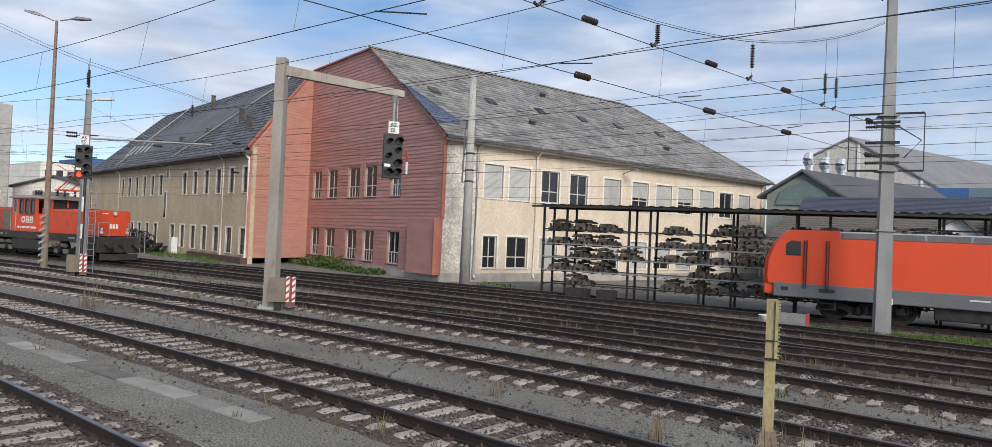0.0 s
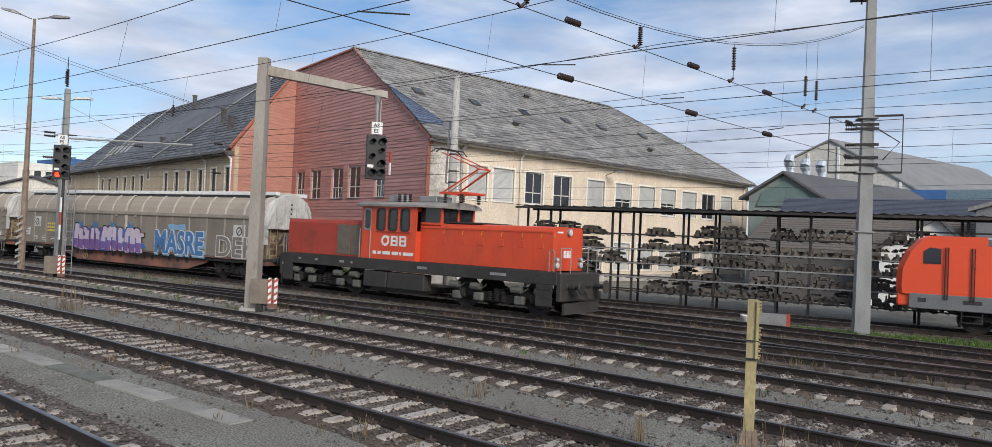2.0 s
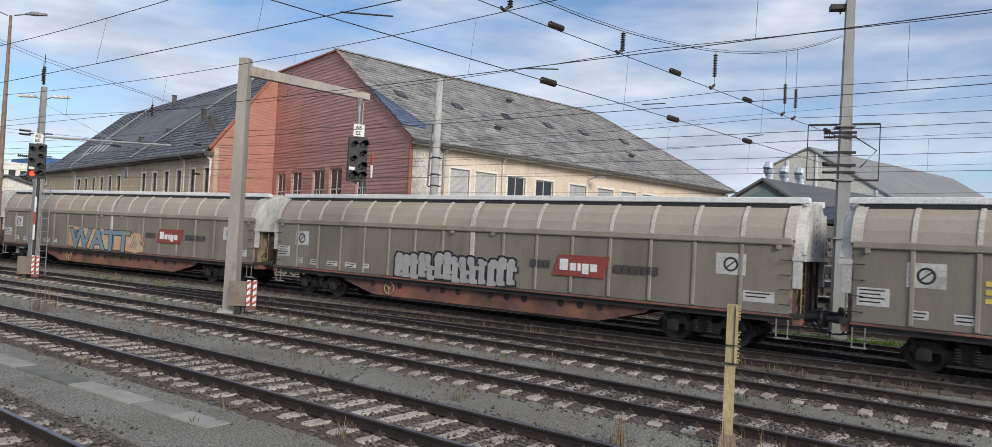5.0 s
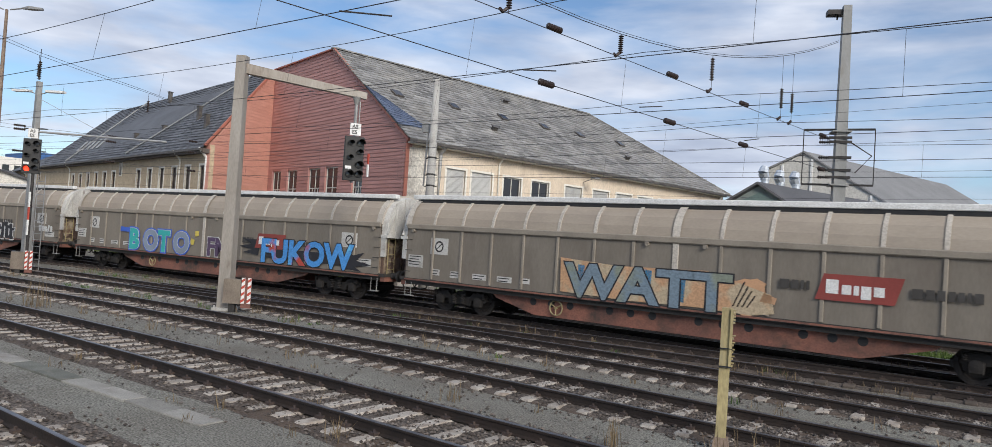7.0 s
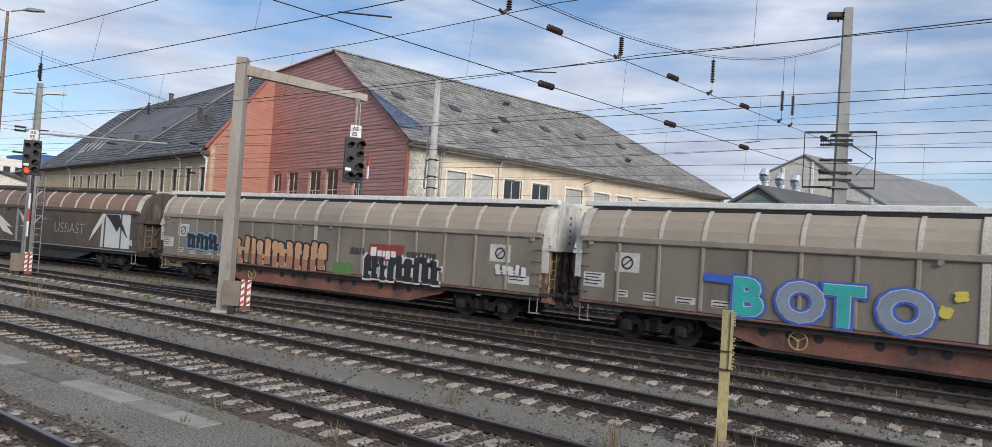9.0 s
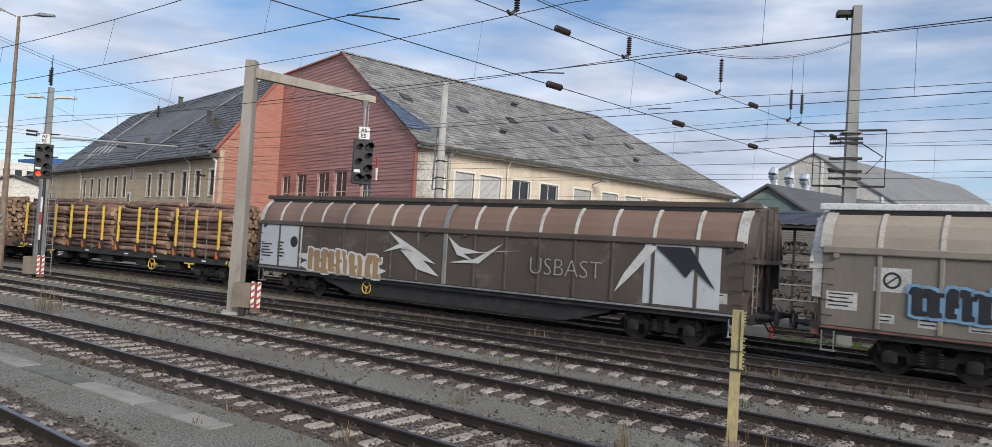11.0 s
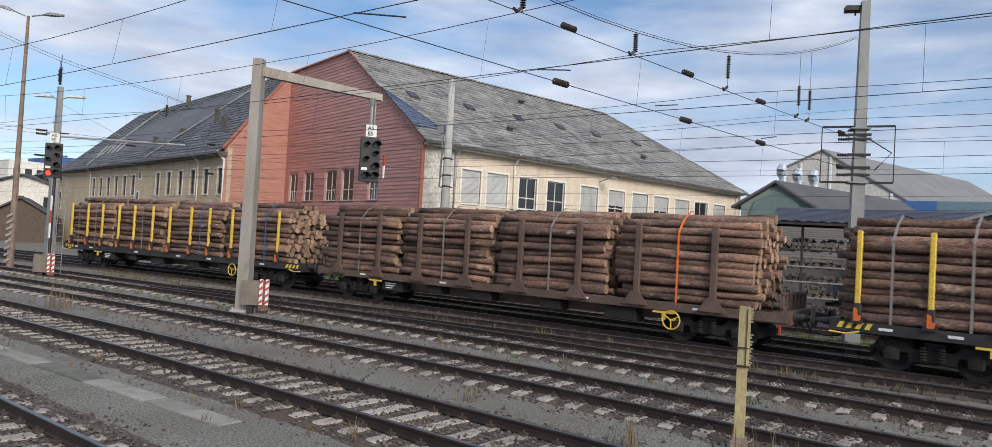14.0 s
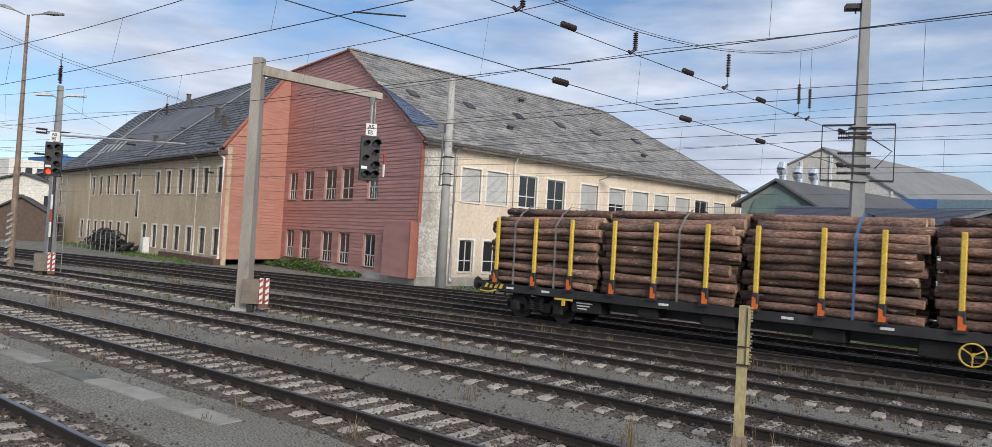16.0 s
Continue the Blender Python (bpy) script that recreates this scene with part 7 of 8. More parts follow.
# signal by the left mast
sig = thing("railway_signal", "black railway signal showing red on a white-red post", "railway signal", "railway signals")
PX, PY = -37.7, 14.25
s = Shape().tube((PX, PY, -0.3), (PX, PY, 6.0), 0.07, 8)
part("post", s, DARKSTEEL, sig)
for z0, z1, mt in ((1.6, 2.3, WHITE), (2.3, 2.9, REDPAINT), (2.9, 3.6, WHITE)):
    part("post_band", Shape().box(PX + 0.02, PX + 0.12, PY - 0.12, PY - 0.06, z0, z1), mt, sig)
signal_head(sig, pose(PX, PY - 0.12, 4.45, 0, 0, 60), True)
s = Shape()
for k in range(14):
    s.tube((PX + 0.35, PY + 0.1, 0.2 + k * 0.3), (PX + 0.75, PY + 0.25, 0.2 + k * 0.3), 0.015, 5)
s.tube((PX + 0.35, PY + 0.1, 0.0), (PX + 0.35, PY + 0.1, 4.4), 0.02, 5).tube((PX + 0.75, PY + 0.25, 0.0), (PX + 0.75, PY + 0.25, 4.4), 0.02, 5)
part("ladder", s, GALV, sig)
striped_box(pose(PX + 0.4, PY - 0.45, -0.15, 0, 0, 50), "tan relay box with striped boards beside the signal post")

# left catenary mast with lamps and a tube arm
LMX, LMY = -43.64, 16.46
lmast = thing("catenary_mast", "grey steel catenary mast with two lamps", "catenary mast", "catenary masts")
s = Shape().loft([[(LMX + x * w, LMY + y * w, z) for x, y in ((-0.17, -0.17), (0.17, -0.17), (0.17, 0.17), (-0.17, 0.17))] for z, w in ((-0.3, 1.2), (9.73, 0.7))])
part("mast", s, GALV, lmast)
s = Shape()
for e in (-1, 1):
    s.tube((LMX, LMY, 9.01), (LMX + e * 0.55, LMY + e * 0.35, 9.23), 0.03, 6)
part("lamp_arm", s, GALV, lmast)
for e in (-1, 1):
    s = Shape().box(-0.5, 0.5, -0.16, 0.16, -0.05, 0.06, pose(LMX + e * 0.85, LMY + e * 0.5, 9.2, 0, 0, 30), 0)
    part("lamp_head", s, WHITE, lmast, "white lamp head")
s = Shape()
ribbed(s, (LMX - 0.1, LMY, 9.85), (LMX - 0.1, LMY, 10.85), 0.1)
s.tube((LMX - 0.1, LMY, 10.85), (LMX - 0.1, LMY, 11.52), 0.02, 5)
part("insulator", s, INSUL, lmast)
s = Shape()
for z in (7.17, 5.94):
    s.bar((LMX - 0.6, LMY - 0.35, z), (LMX + 0.6, LMY + 0.35, z), 0.06, 0.06)
part("bracket", s, DARKSTEEL, lmast)
s = Shape().tube((LMX + 0.2, LMY, 7.0), (LMX + 5.4, LMY + 4.4, 6.94), 0.055, 8).tube((LMX, LMY, 8.84), (LMX + 3.0, LMY + 2.5, 7.0), 0.012, 5)
part("tube_arm", s, PIPE, lmast, "pale steel tube arm")

# tall rusty lamp post
RX, RY = -41.4, 13.9
post = thing("lamp_post", "tall rusty lamp post with two lamp heads", "street lamp")
s = Shape().loft([[(RX + r * math.cos(k * math.pi / 4), RY + r * math.sin(k * math.pi / 4), z) for k in range(8)] for z, r in ((-0.3, 0.17), (3.0, 0.15), (12.6, 0.07))])
part("pole", s, RUSTPOLE, post)
s = Shape()
for k in range(22):
    z = 3.2 + k * 0.42
    s.tube((RX - 0.2, RY, z), (RX + 0.2, RY, z), 0.012, 5)
part("climbing_iron", s, RUSTPOLE, post)
s = Shape()
for k in range(8):
    s.prism([(-0.15, 0.2 + k * 0.32), (0.16, 0.34 + k * 0.32), (0.16, 0.46 + k * 0.32), (-0.15, 0.32 + k * 0.32)], pose(RX + 0.1, RY - 0.2, 0, 90, 0, 32), 0.01)
part("warning_stripe", s, SLAB, post)
for e, tilt in ((-1, 14), (1, -4)):
    m = pose(RX + e * 0.15, RY + e * 0.1, 12.6, 0, 0, 34 if e > 0 else 214) @ pose(0, 0, 0, 0, -12 if e < 0 else 2, 0)
    s = Shape().tube(m @ Vector((0, 0, 0)), m @ Vector((0.7, 0, 0.12)), 0.035, 6)
    s.loft([[(0.6, y * 0.5, z * 0.6 + 0.1) for y, z in ((-0.1, -0.04), (0.1, -0.04), (0.12, 0.05), (-0.12, 0.05))], [(1.0, y * 1.4, z + 0.13) for y, z in ((-0.12, -0.05), (0.12, -0.05), (0.1, 0.1), (-0.1, 0.1))], [(1.65, y, z * 0.7 + 0.14) for y, z in ((-0.1, -0.05), (0.1, -0.05), (0.08, 0.08), (-0.08, 0.08))]], m)
    part("lamp_head", s, GALV, post, "grey lamp head")

# right catenary mast
QX, QY = -5.84, 27.85
rmast = thing("catenary_mast", "tall grey box-section catenary mast with brackets", "catenary mast", "catenary masts")
rm = pose(QX, QY, 0, 0, 0, 24)
s = Shape().loft([[(x * w, y * w, z) for x, y in ((-0.22, -0.28), (0.28, -0.28), (0.28, 0.22), (-0.22, 0.22))] for z, w in ((-0.3, 1.0), (3.0, 0.88), (11.85, 0.55))], rm)
part("mast", s, MASTGREY, rmast, "tapered grey box mast")
s = Shape()
for z in (3.35, 5.4, 7.3):
    s.box(-0.31, 0.31, -0.31, 0.31, z, z + 0.05, rm)
part("band", s, MASTGREY, rmast)
fx0, fx1, fy0, fy1 = -7.0, -4.75, 27.6, 28.1
s = Shape()
for z in (5.45, 7.42):
    s.bar((fx0, fy0, z), (fx1, fy1, z), 0.05, 0.07)
for x, y in ((fx0, fy0), (fx1, fy1)):
    s.tube((x, y, 5.45), (x, y, 7.42), 0.018, 5)
part("guard_frame", s, DARKSTEEL, rmast, "thin dark guard frame")
for z in (5.7, 5.95, 6.4, 6.95, 7.1):
    s = Shape()
    ribbed(s, (QX - 0.62, QY - 0.3, z), (QX - 0.25, QY - 0.2, z), 0.07, 5)
    s.bar((QX - 0.3, QY - 0.3, z), (QX + 0.42, QY - 0.1, z), 0.07, 0.09)
    part("bracket", s, DARKSTEEL, rmast, "dark insulator bracket")
part("stay", Shape().path([(QX + 0.3, QY + 0.1, 7.0), (QX + 1.0, QY + 0.3, 6.5), (QX + 0.5, QY + 0.2, 5.9)], 0.025, 5), DARKSTEEL, rmast)
s = Shape().tube((QX - 0.3, QY, 11.4), (QX - 0.3, QY, 11.6), 0.03, 6).box(-0.3, 0.25, -0.2, 0.2, 11.55, 11.72, pose(QX - 0.35, QY, 0, 0, 0, 24))
part("lamp_head", s, DARKSTEEL, rmast, "dark floodlight")
part("junction_box", Shape().box(0.28, 0.34, -0.1, 0.05, 0.85, 1.05, rm), WHITE, rmast)

# concrete mast by the building
KX, KY = -26.2, 30.0 - 1.0
cm = thing("catenary_mast", "pale concrete catenary mast close to the building corner", "catenary mast", "catenary masts")
s = Shape().loft([[(KX + r * math.cos(k * math.pi / 6), KY + r * math.sin(k * math.pi / 6), z) for k in range(12)] for z, r in ((-0.3, 0.30), (11.2, 0.17))])
part("mast", s, CONCRETE, cm, smooth=True)
s = Shape()
for z in (6.0, 6.9, 5.4):
    s.lathe([(0.24, z), (0.26, z + 0.02), (0.24, z + 0.08)], Matrix.Translation((KX, KY, 0)), 12)
    s.tube((KX - 0.45, KY, z), (KX + 0.45, KY, z), 0.025, 6)
part("band", s, DARKSTEEL, cm)
part("floodlight", Shape().box(-0.22, 0.14, -0.15, 0.15, 8.3, 8.75, pose(KX - 0.5, KY, 0, 0, 0, 20)).tube((KX - 0.4, KY, 8.3), (KX - 0.5, KY, 5.4), 0.05, 6), GALV, cm)

# yellow post in the foreground
YX, YY = -3.68, 10.78
yp = thing("marker_post", "faded yellow steel channel post with a row of bolts", "post")
ym = pose(YX, YY, 0, 0, 0, 18)
s = Shape().box(-0.08, 0.07, -0.06, 0.06, -0.05, 1.9, ym).box(0.045, 0.085, -0.09, 0.07, 1.05, 1.88, ym)
part("channel", s, YELLOWPOST, yp)
s = Shape()
for k in range(5):
    s.box(0.075, 0.115, -0.085, -0.02, 1.86 - k * 0.045, 1.885 - k * 0.045, ym)
    s.tube(ym @ Vector((0.08, -0.05, 1.5 - k * 0.1)), ym @ Vector((0.125, -0.06, 1.5 - k * 0.1)), 0.012, 6)
    s.box(0.08, 0.11, -0.09, -0.04, 1.45 - k * 0.1, 1.475 - k * 0.1, ym)
part("bolt", s, YELLOWPOST, yp)
s = Shape().box(-0.086, 0.09, -0.095, 0.075, 1.03, 1.05, ym).box(-0.086, 0.09, -0.095, 0.075, 1.3, 1.313, ym)
part("clamp", s, BLACK, yp)
s = Shape().loft([[(x * w, y * w, z) for x, y in ((-0.1, -0.08), (0.1, -0.08), (0.1, 0.08), (-0.1, 0.08))] for z, w in ((-0.3, 1.5), (-0.05, 1.05), (0.0, 0.95))], ym)
part("foot", s, RUSTPOLE, yp)

# ---- overhead wires ----
lines = thing("overhead_wires", "thin dark overhead wires with droppers above the tracks", "overhead wires")
for i, (off, zc, zm) in enumerate(((3.3, 6.3, 7.7), (8.23, 6.35, 7.6), (12.38, 6.25, 7.5), (16.4, 6.05, 7.45), (21.75, 6.22, 7.45), (25.3, 5.95, 7.2), (29.2, 5.85, 7.0))):
    xs_w = [-110 + 2.0 * k for k in range(74)]

    def mess_z(x):
        u = ((x + 8.0) % 30.0) / 30.0
        return zm + 0.12 - 1.0 * u * (1 - u)

    part("contact_wire", Shape().path([(x, track_y(x, off) + 0.2 * math.sin(x / 9.5), zc) for x in xs_w], 0.009, 5), CABLE, lines)
    part("messenger_wire", Shape().path([(x, track_y(x, off), mess_z(x)) for x in xs_w], 0.009, 5), CABLE, lines)
    x = -88.0 + i * 1.7
    while x < 6:
        s = Shape()
        s.tube((x, track_y(x, off), mess_z(x)), (x, track_y(x, off) + 0.2 * math.sin(x / 9.5), zc), 0.004, 4)
        part("dropper", s, CABLE, lines)
        x += 6.2
# cross spans to the right mast
NEAR = Vector((-10.4, -4.0, 0))
FARM = Vector((QX - 0.2, QY, 0))


def span_x(y):
    return FARM.x - 0.131 * (QY - y)


def span(z_fn, r, name="cross_span"):
    part(name, Shape().path([(span_x(y), y, z_fn(y)) for y in [-4.0 + (QY + 4.0) * k / 24 for k in range(25)]], r, 5), CABLE, lines)


def top_z(y):
    return 7.45 + 0.0128 * (y - 12.2) ** 2


span(lambda y: 5.9, 0.009)
span(lambda y: 7.0, 0.009)
span(top_z, 0.009)
span(lambda y: top_z(y) + 0.05, 0.006)
for y, z in ((12.35, 7.06), (16.9, 7.06), (20.8, 7.06), (12.2, 5.9), (16.9, 5.9), (20.9, 5.9), (26.8, 7.06), (26.8, 5.9)):
    s = Shape()
    ribbed(s, (span_x(y - 0.22), y - 0.22, z), (span_x(y + 0.22), y + 0.22, z), 0.07, 6)
    part("insulator", s, INSUL, lines, "dark ribbed insulator")
for y in (11.0, 14.66, 18.87, 23.3, 24.1):
    x = span_x(y)
    zt = top_z(y)
    s = Shape()
    top = 7.5 if y < 16 else (7.95 if y < 20 else 8.0)
    ribbed(s, (x, y, top), (x, y, max(7.08, top - 0.62)), 0.06, 9)
    s.tube((x, y, zt), (x, y, 7.0), 0.006, 5)
    s.path([(x, y, 7.12), (x - 0.05, y - 0.12, 7.0), (x - 0.02, y - 0.25, 7.02)], 0.035, 6)
    part("insulator", s, INSUL, lines, "hanging insulator string")
for off in (8.23, 12.38, 16.4, 21.75, 25.3):
    x = -8.2
    y = track_y(x, off)
    part("steady_arm", Shape().tube((span_x(y) - 0.05, y - 0.95, 6.0), (span_x(y) + 0.05, y + 0.05, 6.2), 0.014, 6), DARKSTEEL, lines)
# second span far left and free cables
for z, dz in ((6.0, 0.0), (7.2, 0.0), (9.6, -2.2)):
    pts = []
    for k in range(21):
        t = k / 20
        x = LMX - 3.0 + 2.6 * t + (0.0 if t < 0.7 else (t - 0.7) * 12.0)
        y = -4.0 + 40.0 * t
        pts.append((x, y, z + dz * 4 * t * (1 - t)))
    part("cross_span", Shape().path(pts, 0.008, 5), CABLE, lines)
    for t in (0.36, 0.5, 0.62, 0.74):
        x = LMX - 3.0 + 2.6 * t + (0.0 if t < 0.7 else (t - 0.7) * 12.0)
        y = -4.0 + 40.0 * t
        s = Shape()
        ribbed(s, (x, y, z + dz * 4 * t * (1 - t)), (x + 0.1, y + 0.55, z + dz * 4 * t * (1 - t)), 0.085, 6)
        part("insulator", s, INSUL, lines)
for k, (z, y0) in enumerate(((7.9, 26.6), (6.9, 27.2), (6.0, 27.5), (5.1, 27.8), (4.6, 28.1))):
    pts = [(-80 + 4.2 * j, y0 + 5.0 - 0.0016 * (-80 + 4.2 * j + 18) ** 2 * 1.4 - (2.5 if j < 12 else 2.5 + (j - 12) * 0.22), z + 0.25 * math.sin(j * 0.8 + k) * 0.3) for j in range(20)]
    part("feeder_wire", Shape().path(pts, 0.006, 5), CABLE, lines)

# twin head-span cables over the left mast, with hanging insulators
HEAD = [(-44.20, 12.21, 12.32), (-43.93, 14.21, 11.69), (-43.65, 16.36, 11.14), (-43.31, 19.00, 10.66), (-42.90, 22.08, 10.19), (-42.78, 23.05, 10.00)]
for lift in (0.0, 0.16):
    part("head_span", Shape().path([(x, y, z + lift * (1.0 if y < 20 else 0.5)) for x, y, z in HEAD], 0.011, 5), CABLE, lines)
for k in (2, 4):
    x, y, z = HEAD[k]
    s = Shape().tube((x, y, z), (x, y, z - 0.45), 0.01, 5)
    ribbed(s, (x, y, z - 0.45), (x, y, z - 1.15), 0.08, 7)
    part("insulator", s, INSUL, lines, "hanging insulator string")

# ---- rack with stored running-gear parts, behind the far siding ----
RA, RD = Vector((-21.35, 29.35, 0)), Vector((12.3, 3.2, 0)).normalized()
rack_m = frame_on(RA, RD)
rack = thing("storage_rack", "dark steel storage rack with pale shelf rails and corrugated roof", "storage rack")
RACKX = (0.0, 1.2, 4.3, 5.3, 7.6, 9.0, 11.6, 12.9, 15.2, 17.0, 18.6)
post_mesh = Shape().box(-0.05, 0.05, -0.05, 0.05, -0.3, 4.2).mesh("post", DARKSTEEL)
for x in RACKX:
    for y in (0.0, 1.4):
        part("post", post_mesh, DARKSTEEL, rack, m=rack_m @ Matrix.Translation((x, y, 0)))
for x in (20.0, 25.0):
    part("post", post_mesh, DARKSTEEL, rack, m=rack_m @ Matrix.Translation((x, 0.7, 0)))
LEVELS = (0.35, 1.0, 1.65, 2.3, 3.0)
for z in LEVELS:
    for y in (-0.06, 1.46):
        part("shelf_rail", Shape().box(0.0, 18.6, y - 0.03, y + 0.03, z + 0.03, z + 0.085, rack_m), GALV if z in (1.0, 1.65, 2.3) else DARKSTEEL, rack, "pale shelf rail")
    s = Shape()
    for k in range(38):
        s.box(k * 0.5, k * 0.5 + 0.06, 0.0, 1.4, z - 0.03, z, rack_m)
    tagged(part("shelf_grid", s, DARKSTEEL, rack), kind="stuff")
s = Shape()
wave = [(k * 0.12, 0.03 * math.sin(k * math.pi / 2)) for k in range(230)]
s.loft([[(x - 0.4, y, 4.25 + w + 0.05 * (y > 0)) for x, w in wave] for y in (-0.8, 2.0)], rack_m, cap=False, closed=False)
part("roof", s, DARKSTEEL, rack, "dark corrugated roof sheet")
part("roof_beam", Shape().box(-0.4, 27.0, -0.75, -0.67, 4.1, 4.2, rack_m).box(-0.4, 27.0, 1.6, 1.68, 4.1, 4.2, rack_m).box(15.2, 27.0, -0.02, 0.02, 3.55, 3.62, rack_m), DARKSTEEL, rack)


def gear_shape(rng):
    """A stored running-gear assembly: frame bars, boxes, springs."""
    s = Shape()
    w = rng.uniform(0.42, 0.6)
    s.box(-w, w, -0.3, 0.3, 0.16, 0.24).box(-w * 1.1, -w * 0.6, -0.35, 0.35, 0.0, 0.16).box(w * 0.6, w * 1.1, -0.35, 0.35, 0.0, 0.16)
    s.box(-w * 0.4, w * 0.4, -0.38, 0.2, 0.22, 0.40)
    for x in (-w * 0.8, -w * 0.3, w * 0.3, w * 0.8):
        s.tube((x, -0.36, 0.14), (x, 0.36, 0.14), 0.08, 8)
        s.box(x - 0.05, x + 0.05, -0.4, -0.3, 0.22, 0.34)
    return s.mesh("running_gear", GEAR)


GEAR = mat("greasy_gear_steel", (0.15, 0.13, 0.108), (0.07, 0.06, 0.052), 0.7, metal=0.3, scale=3, fine=20, bump=0.2, vary=0.45)
rng = random.Random(3)
gears = [gear_shape(rng) for _ in range(5)]
for li, z in enumerate(LEVELS):
    x = 0.75
    while x < 18.3:
        skip = (li == 0 and 2.5 < x < 4.5) or (rng.random() < (0.24 if x < 4.5 else 0.07)) or (4.4 < x < 5.6)
        if not skip:
            for y in (0.35, 1.05):
                if rng.random() < 0.4:
                    solid("running_gear", rng.choice(gears), GEAR, "greasy dark steel running-gear part on the rack", "machine part", "stored running-gear parts", m=rack_m @ pose(x + rng.uniform(-0.1, 0.1), y, z + 0.405 if li < 4 and LEVELS[li + 1] - z > 0.64 else z + 0.4, 0, 0, rng.uniform(-3, 3)) @ Matrix.Diagonal((0.8, 0.9, 0.45, 1)))
                g = solid("running_gear", rng.choice(gears), GEAR, "greasy dark steel running-gear part on the rack", "machine part", "stored running-gear parts", m=rack_m @ pose(x, y, z + 0.0, 0, 0, rng.uniform(-3, 3)))
        x += rng.uniform(1.0, 1.25)
for x, w in ((2.2, 0.5), (3.6, 0.4)):
    solid("steel_bin", Shape().box(-w, w, -0.4, 0.4, 0.0, 0.06).box(-w, w, -0.4, -0.36, 0.06, 0.55).box(-w, w, 0.36, 0.4, 0.06, 0.55).box(-w, -w + 0.04, -0.36, 0.36, 0.06, 0.55).box(w - 0.04, w, -0.36, 0.36, 0.06, 0.55), DARKSTEEL, "dark steel bin on the ground by the rack", "bin", "steel bins", m=rack_m @ pose(x, -0.9, -0.25))

# box, bucket and grass by the far siding
grey_box = thing("equipment_box", "low grey equipment box with a red end in the grass", "equipment box")
part("case", Shape().box(-0.5, 0.42, -0.25, 0.25, -0.27, 0.35, pose(-8.3, 26.45, 0, 0, 0, 12)), GALV, grey_box)
part("end_plate", Shape().box(0.42, 0.5, -0.26, 0.26, -0.27, 0.38, pose(-8.3, 26.45, 0, 0, 0, 12)), REDPAINT, grey_box)
solid("bucket", Shape().lathe([(0.17, -0.27), (0.21, 0.2), (0.22, 0.21), (0.2, 0.18), (0.15, -0.2)], Matrix.Translation((-9.3, 26.45, 0)), 16), WHITE, "white plastic bucket standing in the grass", "bucket", smooth=True)


def tufts(name, label, category, material, places, blades, height, lean=0.5, width=0.012):
    s = Shape()
    r = random.Random(name + label)
    for x, y, z, k in places:
        for _ in range(blades):
            a = r.uniform(0, 6.283)
            h = height * k * r.uniform(0.5, 1.15)
            bx, by = x + r.gauss(0, 0.09) * k, y + r.gauss(0, 0.09) * k
            dx, dy = math.cos(a) * h * lean * r.random(), math.sin(a) * h * lean * r.random()
            w = width * r.uniform(0.7, 1.4)
            px, py = -math.sin(a) * w, math.cos(a) * w
            s.add([(bx - px, by - py, z), (bx + px, by + py, z), (bx + dx * 0.5 + px * 0.7, by + dy * 0.5 + py * 0.7, z + h * 0.6), (bx + dx, by + dy, z + h), (bx + dx * 0.5 - px * 0.7, by + dy * 0.5 - py * 0.7, z + h * 0.6)], [(0, 1, 2, 4), (4, 2, 3)])
    return solid(name, s, material, label, category, kind="stuff")


r = random.Random(8)
places = []
for _ in range(1150):
    x = r.uniform(-10.0, 0.5)
    t = (x + 10.0) / 10.5
    lo, hi = 25.9 + 0.3 * t, 26.7 + 3.2 * t
    places.append((x, r.uniform(lo, hi) + 0.35, -0.27, r.uniform(0.6, 1.2)))
tufts("grass", "green grass strip between the tracks by the mast", "grass", GRASS, places, 22, 0.2)
places = []
for _ in range(320):
    d = r.uniform(0, 34)
    p = L0 + LX * d - LY * r.uniform(0.3, 2.8)
    places.append((p.x, p.y, -0.27, r.uniform(0.6, 1.3)))
tufts("grass", "rough green grass along the foot of the long wing", "grass", GRASS, places, 16, 0.3)
places = [(x, track_y(x, o) + dy, -0.22, r.uniform(0.5, 1.2)) for o, n in ((5.9, 8), (6.9, 34), (10.3, 26), (14.4, 60), (18.9, 130), (23.4, 90)) for x, dy in [(r.uniform(-40, -1), r.gauss(0, 0.45)) for _ in range(n)]]
tufts("dry_weeds", "dry brown weeds standing in the ballast", "weeds", DRYGRASS, places, 9, 0.3, 0.7, 0.006)
places = [(x, track_y(x, o) + dy, -0.22, r.uniform(0.5, 1.0)) for o, n in ((18.9, 45), (23.4, 40), (14.4, 20)) for x, dy in [(r.uniform(-40, -4), r.gauss(0, 0.4)) for _ in range(n)]]
tufts("weeds", "small green weeds between the tracks", "weeds", LEAF, places, 12, 0.24, 0.8, 0.01)
places = [(-4.9, 9.6, -0.24, 1.2), (-3.3, 9.9, -0.24, 1.5), (-2.6, 9.6, -0.24, 1.6), (-8.3, 10.1, -0.24, 0.9), (-24.5, 9.6, -0.22, 2.2), (-24.3, 9.5, -0.22, 2.0)]
tufts("dry_weeds", "tall dead weed stalks beside the track", "weeds", DRYGRASS, places, 26, 0.45, 0.35, 0.006)

